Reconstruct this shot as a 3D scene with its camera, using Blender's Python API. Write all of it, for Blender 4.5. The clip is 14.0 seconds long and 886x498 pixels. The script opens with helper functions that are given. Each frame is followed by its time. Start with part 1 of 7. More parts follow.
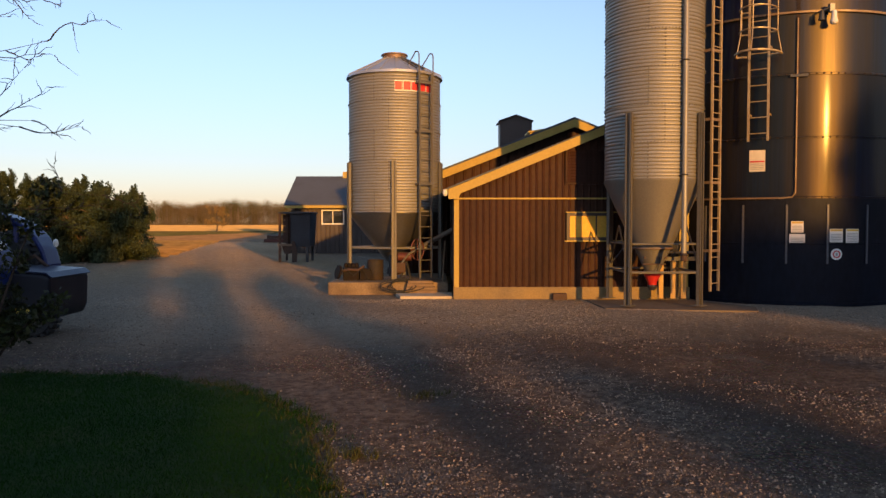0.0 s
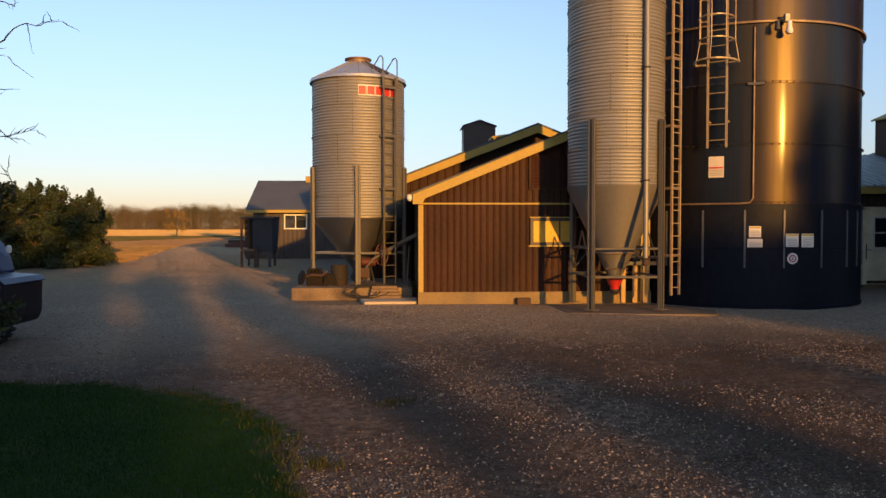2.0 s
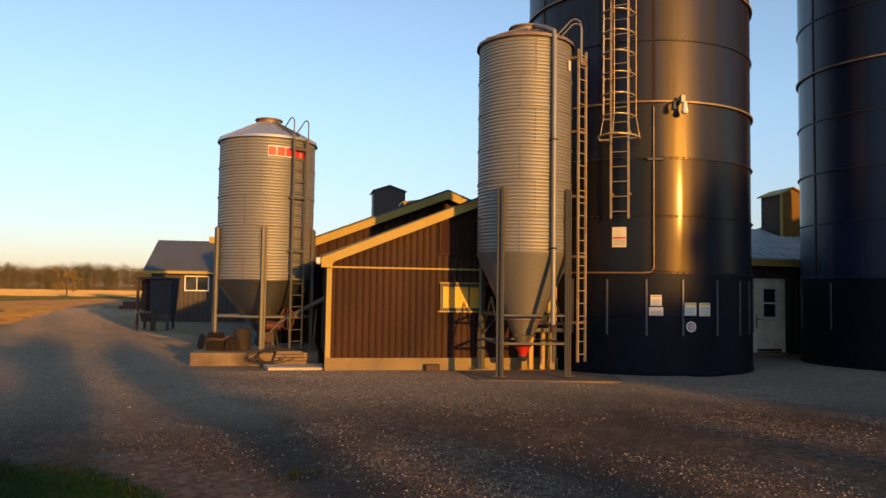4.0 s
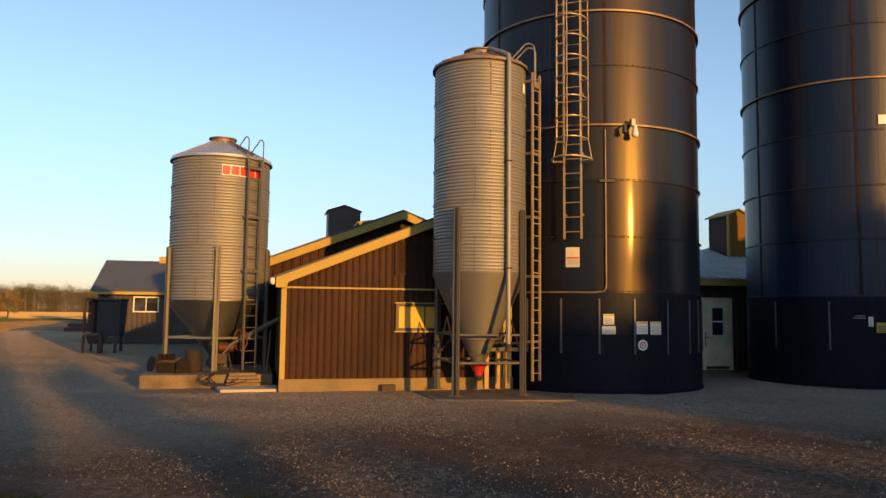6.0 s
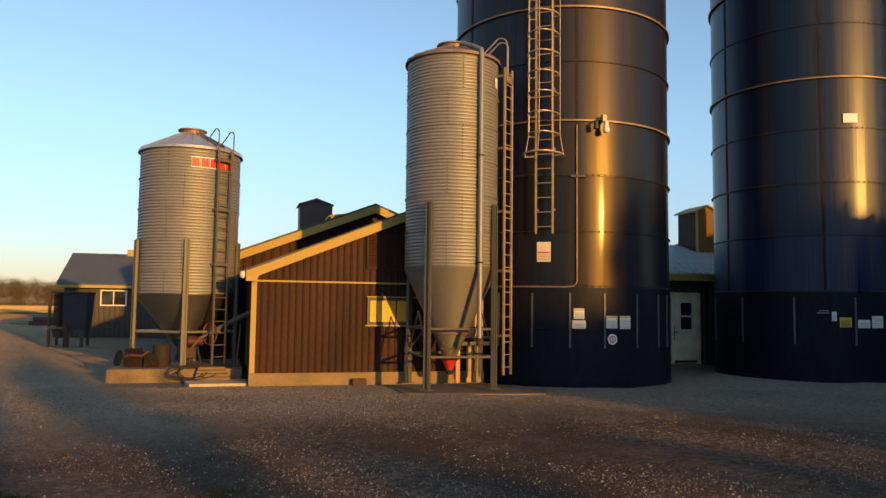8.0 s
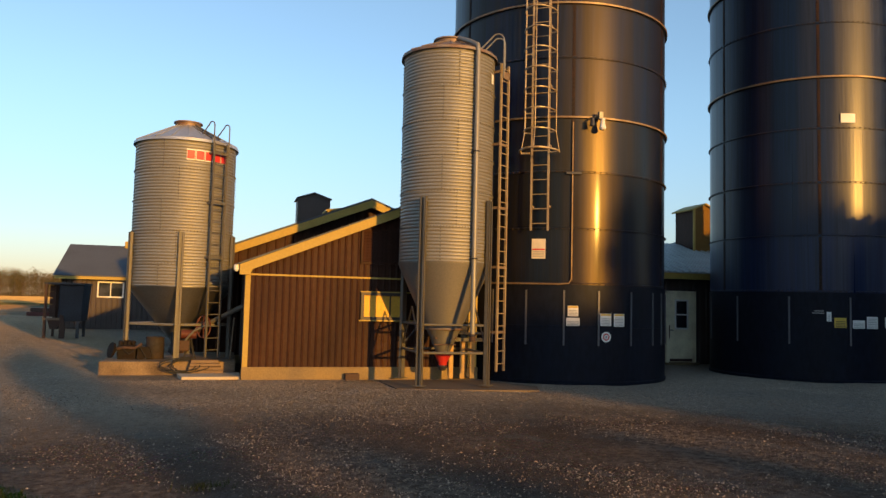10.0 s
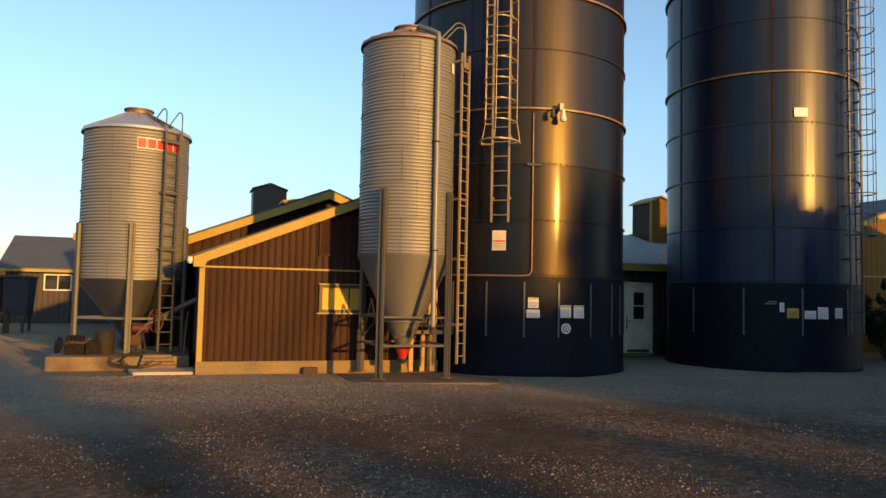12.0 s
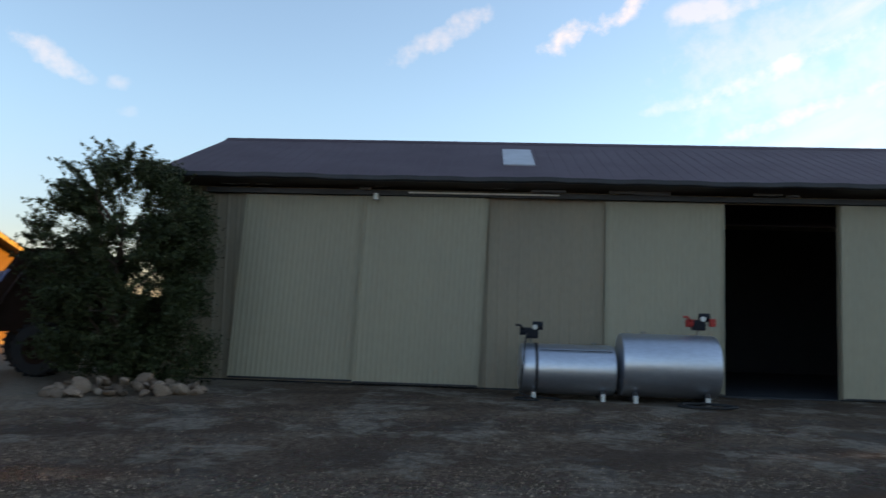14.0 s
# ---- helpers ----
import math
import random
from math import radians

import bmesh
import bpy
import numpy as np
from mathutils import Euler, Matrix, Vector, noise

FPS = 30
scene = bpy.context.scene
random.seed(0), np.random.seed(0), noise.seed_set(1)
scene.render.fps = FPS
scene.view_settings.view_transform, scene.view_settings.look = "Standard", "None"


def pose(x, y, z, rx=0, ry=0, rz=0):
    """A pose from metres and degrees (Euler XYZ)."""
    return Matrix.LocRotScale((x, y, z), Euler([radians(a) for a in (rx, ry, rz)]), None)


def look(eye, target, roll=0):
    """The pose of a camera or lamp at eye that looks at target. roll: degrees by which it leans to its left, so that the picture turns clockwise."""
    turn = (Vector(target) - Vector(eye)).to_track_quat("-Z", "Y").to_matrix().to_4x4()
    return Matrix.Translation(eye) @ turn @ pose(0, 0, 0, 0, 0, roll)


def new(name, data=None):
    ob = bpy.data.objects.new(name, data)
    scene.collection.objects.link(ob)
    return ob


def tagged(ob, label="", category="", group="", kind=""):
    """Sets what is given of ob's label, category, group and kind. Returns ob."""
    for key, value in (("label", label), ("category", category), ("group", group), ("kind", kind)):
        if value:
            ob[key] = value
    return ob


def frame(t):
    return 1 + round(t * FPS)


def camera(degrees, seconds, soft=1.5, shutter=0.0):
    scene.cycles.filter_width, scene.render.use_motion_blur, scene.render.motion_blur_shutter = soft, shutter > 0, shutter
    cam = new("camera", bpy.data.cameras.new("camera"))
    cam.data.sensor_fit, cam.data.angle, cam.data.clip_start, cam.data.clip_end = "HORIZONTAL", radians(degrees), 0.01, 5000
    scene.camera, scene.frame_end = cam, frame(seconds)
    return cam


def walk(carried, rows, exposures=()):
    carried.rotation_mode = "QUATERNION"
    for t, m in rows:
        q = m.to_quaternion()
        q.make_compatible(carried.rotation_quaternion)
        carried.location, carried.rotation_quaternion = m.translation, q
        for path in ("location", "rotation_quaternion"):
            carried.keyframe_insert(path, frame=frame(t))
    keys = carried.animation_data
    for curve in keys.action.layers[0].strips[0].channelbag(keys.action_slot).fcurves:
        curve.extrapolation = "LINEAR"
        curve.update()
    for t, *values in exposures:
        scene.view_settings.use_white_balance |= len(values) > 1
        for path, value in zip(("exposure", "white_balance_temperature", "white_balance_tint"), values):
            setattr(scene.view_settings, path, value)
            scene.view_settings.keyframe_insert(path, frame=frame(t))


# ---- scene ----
cam = camera(60.95, 14.0, soft=1.45, shutter=0.12)
# seconds, x, y, z, yaw, pitch, roll
PATH = [
    (0, -0.000, -0.000, 1.621, -0.57, -2.03, 0.03),
    (0.5, 0.021, 0.006, 1.634, -0.41, -1.93, -0.10),
    (1, -0.010, -0.019, 1.638, -1.06, -1.81, -0.08),
    (1.5, 0.015, 0.008, 1.632, -1.40, -2.07, -0.14),
    (2, -0.019, 0.021, 1.636, -3.35, -1.70, 0.05),
    (2.5, -0.028, 0.029, 1.629, -5.88, -0.56, -0.27),
    (3, -0.049, 0.055, 1.614, -8.24, 0.88, -0.24),
    (3.5, -0.048, 0.164, 1.629, -9.60, 2.27, -0.59),
    (6, -0.088, 0.106, 1.623, -13.84, 4.87, -0.60),
    (6.5, -0.071, 0.118, 1.626, -15.42, 5.14, -0.70),
    (7, -0.087, 0.124, 1.617, -15.83, 5.43, -0.84),
    (7.5, -0.102, 0.158, 1.611, -16.08, 5.14, -0.79),
    (8, -0.069, 0.104, 1.614, -15.93, 4.48, -0.72),
    (10.5, 0.057, 0.092, 1.634, -15.97, 3.86, -1.49),
    (11, -0.000, 0.086, 1.646, -16.34, 2.93, -0.86),
    (11.5, 0.130, 0.147, 1.629, -17.93, 2.01, -0.14),
    (12, 0.045, 0.278, 1.635, -19.22, 3.57, -1.18),
    (12.5, 0.047, 0.476, 1.641, -31.09, 3.45, -1.01),
    (13, 0.067, 0.589, 1.617, -43.84, 3.84, 0.16),
    (13.3, 0.162, 0.430, 1.621, -53.44, 3.84, -0.36),
    (13.5, 0.415, 0.364, 1.640, -62.23, 3.99, -0.64),
    (13.6, 0.523, 0.291, 1.628, -67.32, 3.88, -0.80),
    (14, 0.706, 0.251, 1.639, -86.88, 4.82, -1.69),
]
walk(cam, [(t, pose(x, y, z, 90 + pitch, roll, yaw)) for t, x, y, z, yaw, pitch, roll in PATH],
     exposures=[(0, 1.03, 6600, 19), (3.5, 1.06, 6700, 14), (6, 1.08, 6650, 10), (8, 1.05, 6500, 7), (11.5, 1.15, 6450, 6), (12, 1.22, 6400, 6), (12.5, 1.29, 6450, 6), (12.9, 1.52, 6700, 7), (14, 1.64, 7050, 12)])

# ---- world, sun ----
SUN_AZ, SUN_EL = 161.5, 6.9         # heading from +y towards +x, elevation
world = bpy.data.worlds.new("world")
scene.world = world
world.use_nodes = True
wn, wl = world.node_tree.nodes, world.node_tree.links
wn.clear()
sky = wn.new("ShaderNodeTexSky")
sky.sky_type, sky.sun_disc = 'NISHITA', False
sky.sun_elevation, sky.sun_rotation = radians(SUN_EL), radians(SUN_AZ)
sky.air_density, sky.dust_density, sky.ozone_density = 1.0, 0.5, 3.0
wcoord = wn.new("ShaderNodeTexCoord")
wmap = wn.new("ShaderNodeMapping")
wmap.vector_type = 'TEXTURE'
wmap.inputs['Rotation'].default_value = (radians(152), 0, 0)
wmap.inputs['Scale'].default_value = (1.0, 0.62, 0.16)
wl.new(wcoord.outputs['Generated'], wmap.inputs['Vector'])
wnoise = wn.new("ShaderNodeTexNoise")
wnoise.inputs['Scale'].default_value, wnoise.inputs['Detail'].default_value = 2.1, 7
wnoise.inputs['Roughness'].default_value = 0.58
wnoise.inputs['Distortion'].default_value = 0.35
wl.new(wmap.outputs['Vector'], wnoise.inputs['Vector'])
wramp = wn.new("ShaderNodeValToRGB")
wramp.color_ramp.elements[0].position, wramp.color_ramp.elements[1].position = 0.50, 0.72
wl.new(wnoise.outputs['Fac'], wramp.inputs['Fac'])
# clouds lie in the eastern half of the sky
wsep = wn.new("ShaderNodeSeparateXYZ")
wl.new(wcoord.outputs['Generated'], wsep.inputs['Vector'])
wrange = wn.new("ShaderNodeMapRange")
wrange.interpolation_type = 'SMOOTHSTEP'
for key, val in (('From Min', 0.84), ('From Max', 0.98), ('To Min', 0.0), ('To Max', 0.5)):
    wrange.inputs[key].default_value = val
wdot = wn.new("ShaderNodeVectorMath")
wdot.operation = 'DOT_PRODUCT'
wdot.inputs[1].default_value = (0.64, -0.70, 0.31)
wl.new(wcoord.outputs['Generated'], wdot.inputs[0])
wl.new(wdot.outputs['Value'], wrange.inputs['Value'])
wmul = wn.new("ShaderNodeMath")
wmul.operation = 'MULTIPLY'
wl.new(wramp.outputs['Color'], wmul.inputs[0])
wl.new(wrange.outputs['Result'], wmul.inputs[1])


def wmath(op, a, c=0.0):
    x = wn.new("ShaderNodeMath")
    x.operation = op
    for i, val in enumerate((a, c)):
        if isinstance(val, (int, float)):
            x.inputs[i].default_value = val
        else:
            wl.new(val, x.inputs[i])
    return x.outputs['Value']


# single drifting clouds: heading and height in degrees, half length, half width, tilt, strength
heading = wmath('MULTIPLY', wmath('ARCTAN2', wsep.outputs['X'], wsep.outputs['Y']), 57.2958)
rise = wmath('MULTIPLY', wmath('ARCSINE', wsep.outputs['Z']), 57.2958)
wfine = wn.new("ShaderNodeTexNoise")
wfine.inputs['Scale'].default_value, wfine.inputs['Detail'].default_value, wfine.inputs['Roughness'].default_value = 14.0, 9, 0.68
wl.new(wcoord.outputs['Generated'], wfine.inputs['Vector'])
tatter = wmath('MULTIPLY', wmath('SUBTRACT', wfine.outputs['Fac'], 0.56), 5.0)
cover = wmul.outputs['Value']
for az, el, long, wide, tilt, amount in ((58.3, 16.2, 3.2, 1.0, -22, 0.30), (62.9, 15.2, 1.0, 0.7, 0, 0.2), (63.5, 13.3, 1.0, 0.6, 0, 0.12), (86.2, 20.5, 5.2, 1.2, 27, 0.3),
                                         (97.6, 21.3, 5.8, 1.3, 26, 0.62), (112.0, 17.5, 11.0, 6.0, 10, 0.20), (110.5, 17.2, 9.0, 0.9, 18, 0.42),
                                         (112.0, 14.2, 8.0, 0.8, 16, 0.42), (108.0, 22.0, 5.5, 1.1, 6, 0.35), (104.0, 15.5, 3.0, 0.7, 14, 0.3)):
    ca, sa = math.cos(radians(tilt)), math.sin(radians(tilt))
    dx, dy = wmath('SUBTRACT', heading, az), wmath('SUBTRACT', rise, el)
    u = wmath('ADD', wmath('MULTIPLY', dx, ca / long), wmath('MULTIPLY', dy, sa / long))
    v = wmath('ADD', wmath('MULTIPLY', dx, -sa / wide), wmath('MULTIPLY', dy, ca / wide))
    d = wmath('SUBTRACT', 1.0, wmath('ADD', wmath('MULTIPLY', u, u), wmath('MULTIPLY', v, v)))
    body = wmath('MULTIPLY', wmath('MINIMUM', wmath('MAXIMUM', wmath('ADD', d, tatter), 0.0), 1.0), wmath('MINIMUM', wmath('MAXIMUM', wmath('ADD', d, 0.6), 0.0), 1.0))
    cover = wmath('MAXIMUM', cover, wmath('MULTIPLY', body, amount))
# dull band low over the horizon
wlow = wn.new("ShaderNodeMapRange")
wlow.interpolation_type = 'SMOOTHSTEP'
for key, val in (('From Min', 0.0), ('From Max', 0.28), ('To Min', 1.0), ('To Max', 0.0)):
    wlow.inputs[key].default_value = val
wl.new(wsep.outputs['Z'], wlow.inputs['Value'])
whaze = wn.new("ShaderNodeMix")
whaze.data_type, whaze.blend_type = 'RGBA', 'MULTIPLY'
whaze.inputs['B'].default_value = (0.87, 0.725, 0.765, 1)
wl.new(wlow.outputs['Result'], whaze.inputs['Factor'])
wmix = wn.new("ShaderNodeMix")
wmix.data_type = 'RGBA'
wl.new(cover, wmix.inputs['Factor'])
whsv = wn.new("ShaderNodeHueSaturation")
whsv.inputs['Saturation'].default_value = 0.84
whsv.inputs['Hue'].default_value = 0.499
wl.new(sky.outputs['Color'], whsv.inputs['Color'])
wl.new(whsv.outputs['Color'], whaze.inputs['A'])
wl.new(whaze.outputs['Result'], wmix.inputs['A'])
wmix.inputs['B'].default_value = (3.35, 2.62, 2.2, 1)
wbg = wn.new("ShaderNodeBackground")
wbg.inputs['Strength'].default_value = 0.15
wl.new(wmix.outputs['Result'], wbg.inputs['Color'])
wout = wn.new("ShaderNodeOutputWorld")
wl.new(wbg.outputs['Background'], wout.inputs['Surface'])

sun_data = bpy.data.lights.new("sun", 'SUN')
sun_data.energy, sun_data.angle, sun_data.color = 2.8, radians(0.6), (1.0, 0.485, 0.085)
sun = new("sun", sun_data)
sun_dir = Vector((math.sin(radians(SUN_AZ)) * math.cos(radians(SUN_EL)), math.cos(radians(SUN_AZ)) * math.cos(radians(SUN_EL)), math.sin(radians(SUN_EL))))
sun.matrix_world = look(tuple(sun_dir * 60), (0, 0, 0))


# ---- materials ----
def material(name, colour, rough=0.6, metal=0.0, var=0.25, scale=6.0, fine=60.0, bump=0.15, stretch=(1, 1, 1), second=None, amount=0.35,
             spec=0.5, pieces=0.0, rvar=0.1, bump_size=0.01, coat=0.0, aniso=0.0, tint=None):
    """Colour with a coarse and a fine variation, stains of a second colour, and fine relief."""
    m = bpy.data.materials.new(name)
    m.use_nodes = True
    n, l = m.node_tree.nodes, m.node_tree.links
    b = n['Principled BSDF']
    co = n.new("ShaderNodeTexCoord")
    mp = n.new("ShaderNodeMapping")
    mp.inputs['Scale'].default_value = stretch
    l.new(co.outputs['Object'], mp.inputs['Vector'])
    big, small = n.new("ShaderNodeTexNoise"), n.new("ShaderNodeTexNoise")
    for t, s, d in ((big, scale, 5), (small, fine, 4)):
        t.inputs['Scale'].default_value, t.inputs['Detail'].default_value = s, d
        l.new(mp.outputs['Vector'], t.inputs['Vector'])
    stain = n.new("ShaderNodeValToRGB")
    stain.color_ramp.elements[0].position, stain.color_ramp.elements[1].position = 0.42, 0.72
    l.new(big.outputs['Fac'], stain.inputs['Fac'])
    amt = n.new("ShaderNodeMath")
    amt.operation = 'MULTIPLY'
    l.new(stain.outputs['Color'], amt.inputs[0])
    amt.inputs[1].default_value = amount
    mix = n.new("ShaderNodeMix")
    mix.data_type = 'RGBA'
    l.new(amt.outputs['Value'], mix.inputs['Factor'])
    mix.inputs['A'].default_value = (*colour, 1)
    mix.inputs['B'].default_value = (*(second or [c * 0.6 for c in colour]), 1)
    hsv = n.new("ShaderNodeHueSaturation")
    l.new(mix.outputs['Result'], hsv.inputs['Color'])
    vr = n.new("ShaderNodeMapRange")
    for key, val in (('From Min', 0.25), ('From Max', 0.75), ('To Min', 1 - var), ('To Max', 1 + var)):
        vr.inputs[key].default_value = val
    l.new(small.outputs['Fac'], vr.inputs['Value'])
    if pieces:
        oi = n.new("ShaderNodeNewGeometry") if pieces < 0 else n.new("ShaderNodeObjectInfo")
        pr = n.new("ShaderNodeMapRange")
        pr.inputs['To Min'].default_value, pr.inputs['To Max'].default_value = 1 - abs(pieces), 1 + abs(pieces)
        l.new(oi.outputs['Random Per Island' if pieces < 0 else 'Random'], pr.inputs['Value'])
        pm = n.new("ShaderNodeMath")
        pm.operation = 'MULTIPLY'
        l.new(vr.outputs['Result'], pm.inputs[0])
        l.new(pr.outputs['Result'], pm.inputs[1])
        l.new(pm.outputs['Value'], hsv.inputs['Value'])
    else:
        l.new(vr.outputs['Result'], hsv.inputs['Value'])
    l.new(hsv.outputs['Color'], b.inputs['Base Color'])
    rr = n.new("ShaderNodeMapRange")
    rr.inputs['To Min'].default_value, rr.inputs['To Max'].default_value = max(0.02, rough - rvar), min(1, rough + rvar)
    l.new(big.outputs['Fac'], rr.inputs['Value'])
    l.new(rr.outputs['Result'], b.inputs['Roughness'])
    b.inputs['Metallic'].default_value = metal
    b.inputs['Specular IOR Level'].default_value = spec
    b.inputs['Coat Weight'].default_value = coat
    b.inputs['Coat Roughness'].default_value = 0.13
    b.inputs['Anisotropic'].default_value = aniso
    # tint colours the highlight itself
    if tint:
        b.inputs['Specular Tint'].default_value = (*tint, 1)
    if bump:
        bp = n.new("ShaderNodeBump")
        bp.inputs['Strength'].default_value, bp.inputs['Distance'].default_value = bump, bump_size
        l.new(small.outputs['Fac'], bp.inputs['Height'])
        l.new(bp.outputs['Normal'], b.inputs['Normal'])
    return m


def glass_material(name, colour=(0.02, 0.025, 0.03), rough=0.05):
    return material(name, colour, rough, 0, 0.05, 3, 20, 0.02, spec=0.9, rvar=0.02, amount=0.1)


GALV = material("galvanised_steel", (0.235, 0.225, 0.195), 0.5, 0.4, 0.12, 1.2, 30, 0.05, second=(0.24, 0.225, 0.195), amount=0.6)
GALV_DULL = material("weathered_galvanised", (0.14, 0.132, 0.113), 0.55, 0.35, 0.15, 2, 40, 0.05, second=(0.15, 0.135, 0.115), amount=0.6)
GALV_HOPPER = material("smooth_hopper_steel", (0.24, 0.235, 0.225), 0.36, 0.95, 0.1, 1.5, 25, 0.03, second=(0.22, 0.20, 0.18), amount=0.5)
STUBBLE = material("golden_stubble", (0.42, 0.28, 0.11), 0.9, 0, 0.2, 0.02, 0.4, 0, second=(0.34, 0.24, 0.10), amount=0.6, spec=0.1)
VERGE = material("verge_grass", (0.085, 0.080, 0.030), 0.9, 0, 0.25, 0.05, 0.8, 0, second=(0.16, 0.115, 0.05), amount=0.7, spec=0.1)
SOIL = material("dry_field_soil", (0.24, 0.15, 0.075), 0.9, 0, 0.25, 0.04, 0.6, 0, second=(0.17, 0.11, 0.055), amount=0.6, spec=0.1)
GALV_ROOF = material("bright_galvanised_roof", (0.50, 0.50, 0.50), 0.42, 0.6, 0.15, 1.5, 25, 0.05, second=(0.34, 0.32, 0.30), amount=0.6)
GALV_RUST = material("rusty_galvanised", (0.25, 0.20, 0.16), 0.6, 0.45, 0.2, 3, 40, 0.08, second=(0.20, 0.095, 0.05), amount=0.8)
# warm tints paint the golden low-sun sheen into the silo enamels
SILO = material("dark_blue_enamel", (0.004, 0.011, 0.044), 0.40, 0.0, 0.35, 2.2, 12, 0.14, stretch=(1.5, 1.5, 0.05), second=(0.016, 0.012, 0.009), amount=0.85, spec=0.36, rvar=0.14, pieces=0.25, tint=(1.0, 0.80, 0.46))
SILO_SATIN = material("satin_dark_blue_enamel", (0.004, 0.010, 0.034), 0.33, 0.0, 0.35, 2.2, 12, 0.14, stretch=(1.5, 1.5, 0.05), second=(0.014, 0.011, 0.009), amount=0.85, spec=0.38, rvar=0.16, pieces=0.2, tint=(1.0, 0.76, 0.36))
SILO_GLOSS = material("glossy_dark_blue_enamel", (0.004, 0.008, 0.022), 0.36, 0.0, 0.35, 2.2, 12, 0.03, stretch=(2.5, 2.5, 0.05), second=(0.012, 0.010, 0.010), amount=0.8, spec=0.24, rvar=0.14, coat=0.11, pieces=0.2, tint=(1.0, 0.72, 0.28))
SILO_STREAK = material("chalky_dark_blue_enamel", (0.003, 0.009, 0.034), 0.36, 0.0, 0.5, 2.4, 16, 0.22, stretch=(1.5, 1.5, 0.03), second=(0.018, 0.021, 0.034), amount=0.95, spec=0.33, rvar=0.22, pieces=0.25)
SILO_BASE = material("dark_base_course", (0.0055, 0.0075, 0.015), 0.5, 0.0, 0.35, 0.8, 12, 0.06, stretch=(1, 1, 0.35), second=(0.009, 0.0075, 0.009), amount=0.7, spec=0.12)
RINGS = material("cream_steel", (0.25, 0.175, 0.10), 0.5, 0.3, 0.2, 3, 30, 0.05, second=(0.13, 0.07, 0.04), amount=0.7)
LADDER = material("pale_ladder_steel", (0.37, 0.285, 0.165), 0.45, 0.2, 0.2, 3, 30, 0.05, second=(0.20, 0.12, 0.065), amount=0.6)
STEEL_DARK = material("dark_steel", (0.04, 0.04, 0.045), 0.5, 0.3, 0.2, 3, 30, 0.05)
BARN = material("brown_ribbed_steel", (0.047, 0.0195, 0.0112), 0.58, 0.0, 0.28, 0.9, 18, 0.05, stretch=(1, 1, 0.45), second=(0.023, 0.012, 0.0095), amount=0.75, spec=0.14)
BARN_DARK = material("dark_brown_steel", (0.05, 0.035, 0.03), 0.55, 0.0, 0.12, 1.0, 18, 0.05, amount=0.4)
TAN = material("tan_trim", (0.42, 0.305, 0.085), 0.5, 0.0, 0.12, 2, 25, 0.04, second=(0.34, 0.235, 0.065), amount=0.4, spec=0.08)
CONCRETE_DIRTY = material("dirty_concrete", (0.17, 0.13, 0.09), 0.9, 0.0, 0.2, 1.2, 35, 0.4, second=(0.14, 0.10, 0.07), amount=0.7, spec=0.15)
CONCRETE = material("concrete", (0.26, 0.185, 0.085), 0.85, 0.0, 0.22, 1.5, 35, 0.35, second=(0.16, 0.125, 0.085), amount=0.7, spec=0.2)
WHITE = material("white_paint", (0.74, 0.72, 0.66), 0.5, 0.0, 0.06, 2, 30, 0.03, second=(0.55, 0.48, 0.38), amount=0.3)
CREAM_DOOR = material("cream_door_paint", (0.88, 0.80, 0.56), 0.5, 0.0, 0.08, 2.5, 25, 0.04, second=(0.42, 0.32, 0.18), amount=0.5)
GLASS = glass_material("window_glass")
ROOF_GREY = material("grey_steel_roof", (0.098, 0.106, 0.118), 0.65, 0.0, 0.1, 0.8, 14, 0.05, amount=0.3, spec=0.12)
ROOF_METAL = material("bare_steel_roof", (0.46, 0.49, 0.47), 0.42, 0.4, 0.12, 1.2, 20, 0.05, second=(0.28, 0.27, 0.25), amount=0.5)
ROOF_BROWN = material("brown_steel_roof", (0.092, 0.060, 0.070), 0.65, 0.0, 0.12, 0.6, 16, 0.06, amount=0.35, spec=0.2)
SHED_WALL = material("beige_ribbed_steel", (0.275, 0.228, 0.16), 0.5, 0.0, 0.08, 0.8, 14, 0.04, stretch=(1, 1, 0.4), second=(0.24, 0.205, 0.155), amount=0.6)
WARM_PANE = material("film_covered_pane", (0.74, 0.40, 0.035), 0.6, 0, 0.1, 3, 20, 0.03, second=(0.60, 0.33, 0.04), amount=0.4)
SIGN_CREAM = material("sun_faded_sign", (0.62, 0.55, 0.42), 0.5, 0, 0.05, 3, 20, 0)
STEEL_GREY = material("grey_painted_steel", (0.10, 0.10, 0.11), 0.5, 0.3, 0.2, 3, 30, 0.05)
SLAB = material("pale_worn_concrete", (0.50, 0.42, 0.31), 0.85, 0, 0.18, 1.5, 35, 0.35, second=(0.36, 0.29, 0.20), amount=0.6, spec=0.2)
DARK_DRUM = material("grimy_drum_steel", (0.030, 0.026, 0.023), 0.7, 0, 0.3, 4, 30, 0.1, second=(0.05, 0.03, 0.02), amount=0.7, spec=0.15)
BLACK_IRON = material("oily_black_iron", (0.010, 0.008, 0.007), 0.7, 0, 0.4, 5, 30, 0.2, second=(0.022, 0.013, 0.009), amount=0.7, spec=0.15)
# tan boards, brightened in place of the golden light under the tall bin
BRIGHT_TAN_WOOD = material("pale_planed_wood", (0.50, 0.32, 0.12), 0.7, 0, 0.15, 4, 30, 0.1, stretch=(4, 4, 1), second=(0.36, 0.22, 0.09), amount=0.6, spec=0.2)
SEAM = material("rusty_dark_seam", (0.022, 0.014, 0.012), 0.6, 0, 0.3, 3, 30, 0.05, second=(0.05, 0.022, 0.012), amount=0.7, spec=0.15)
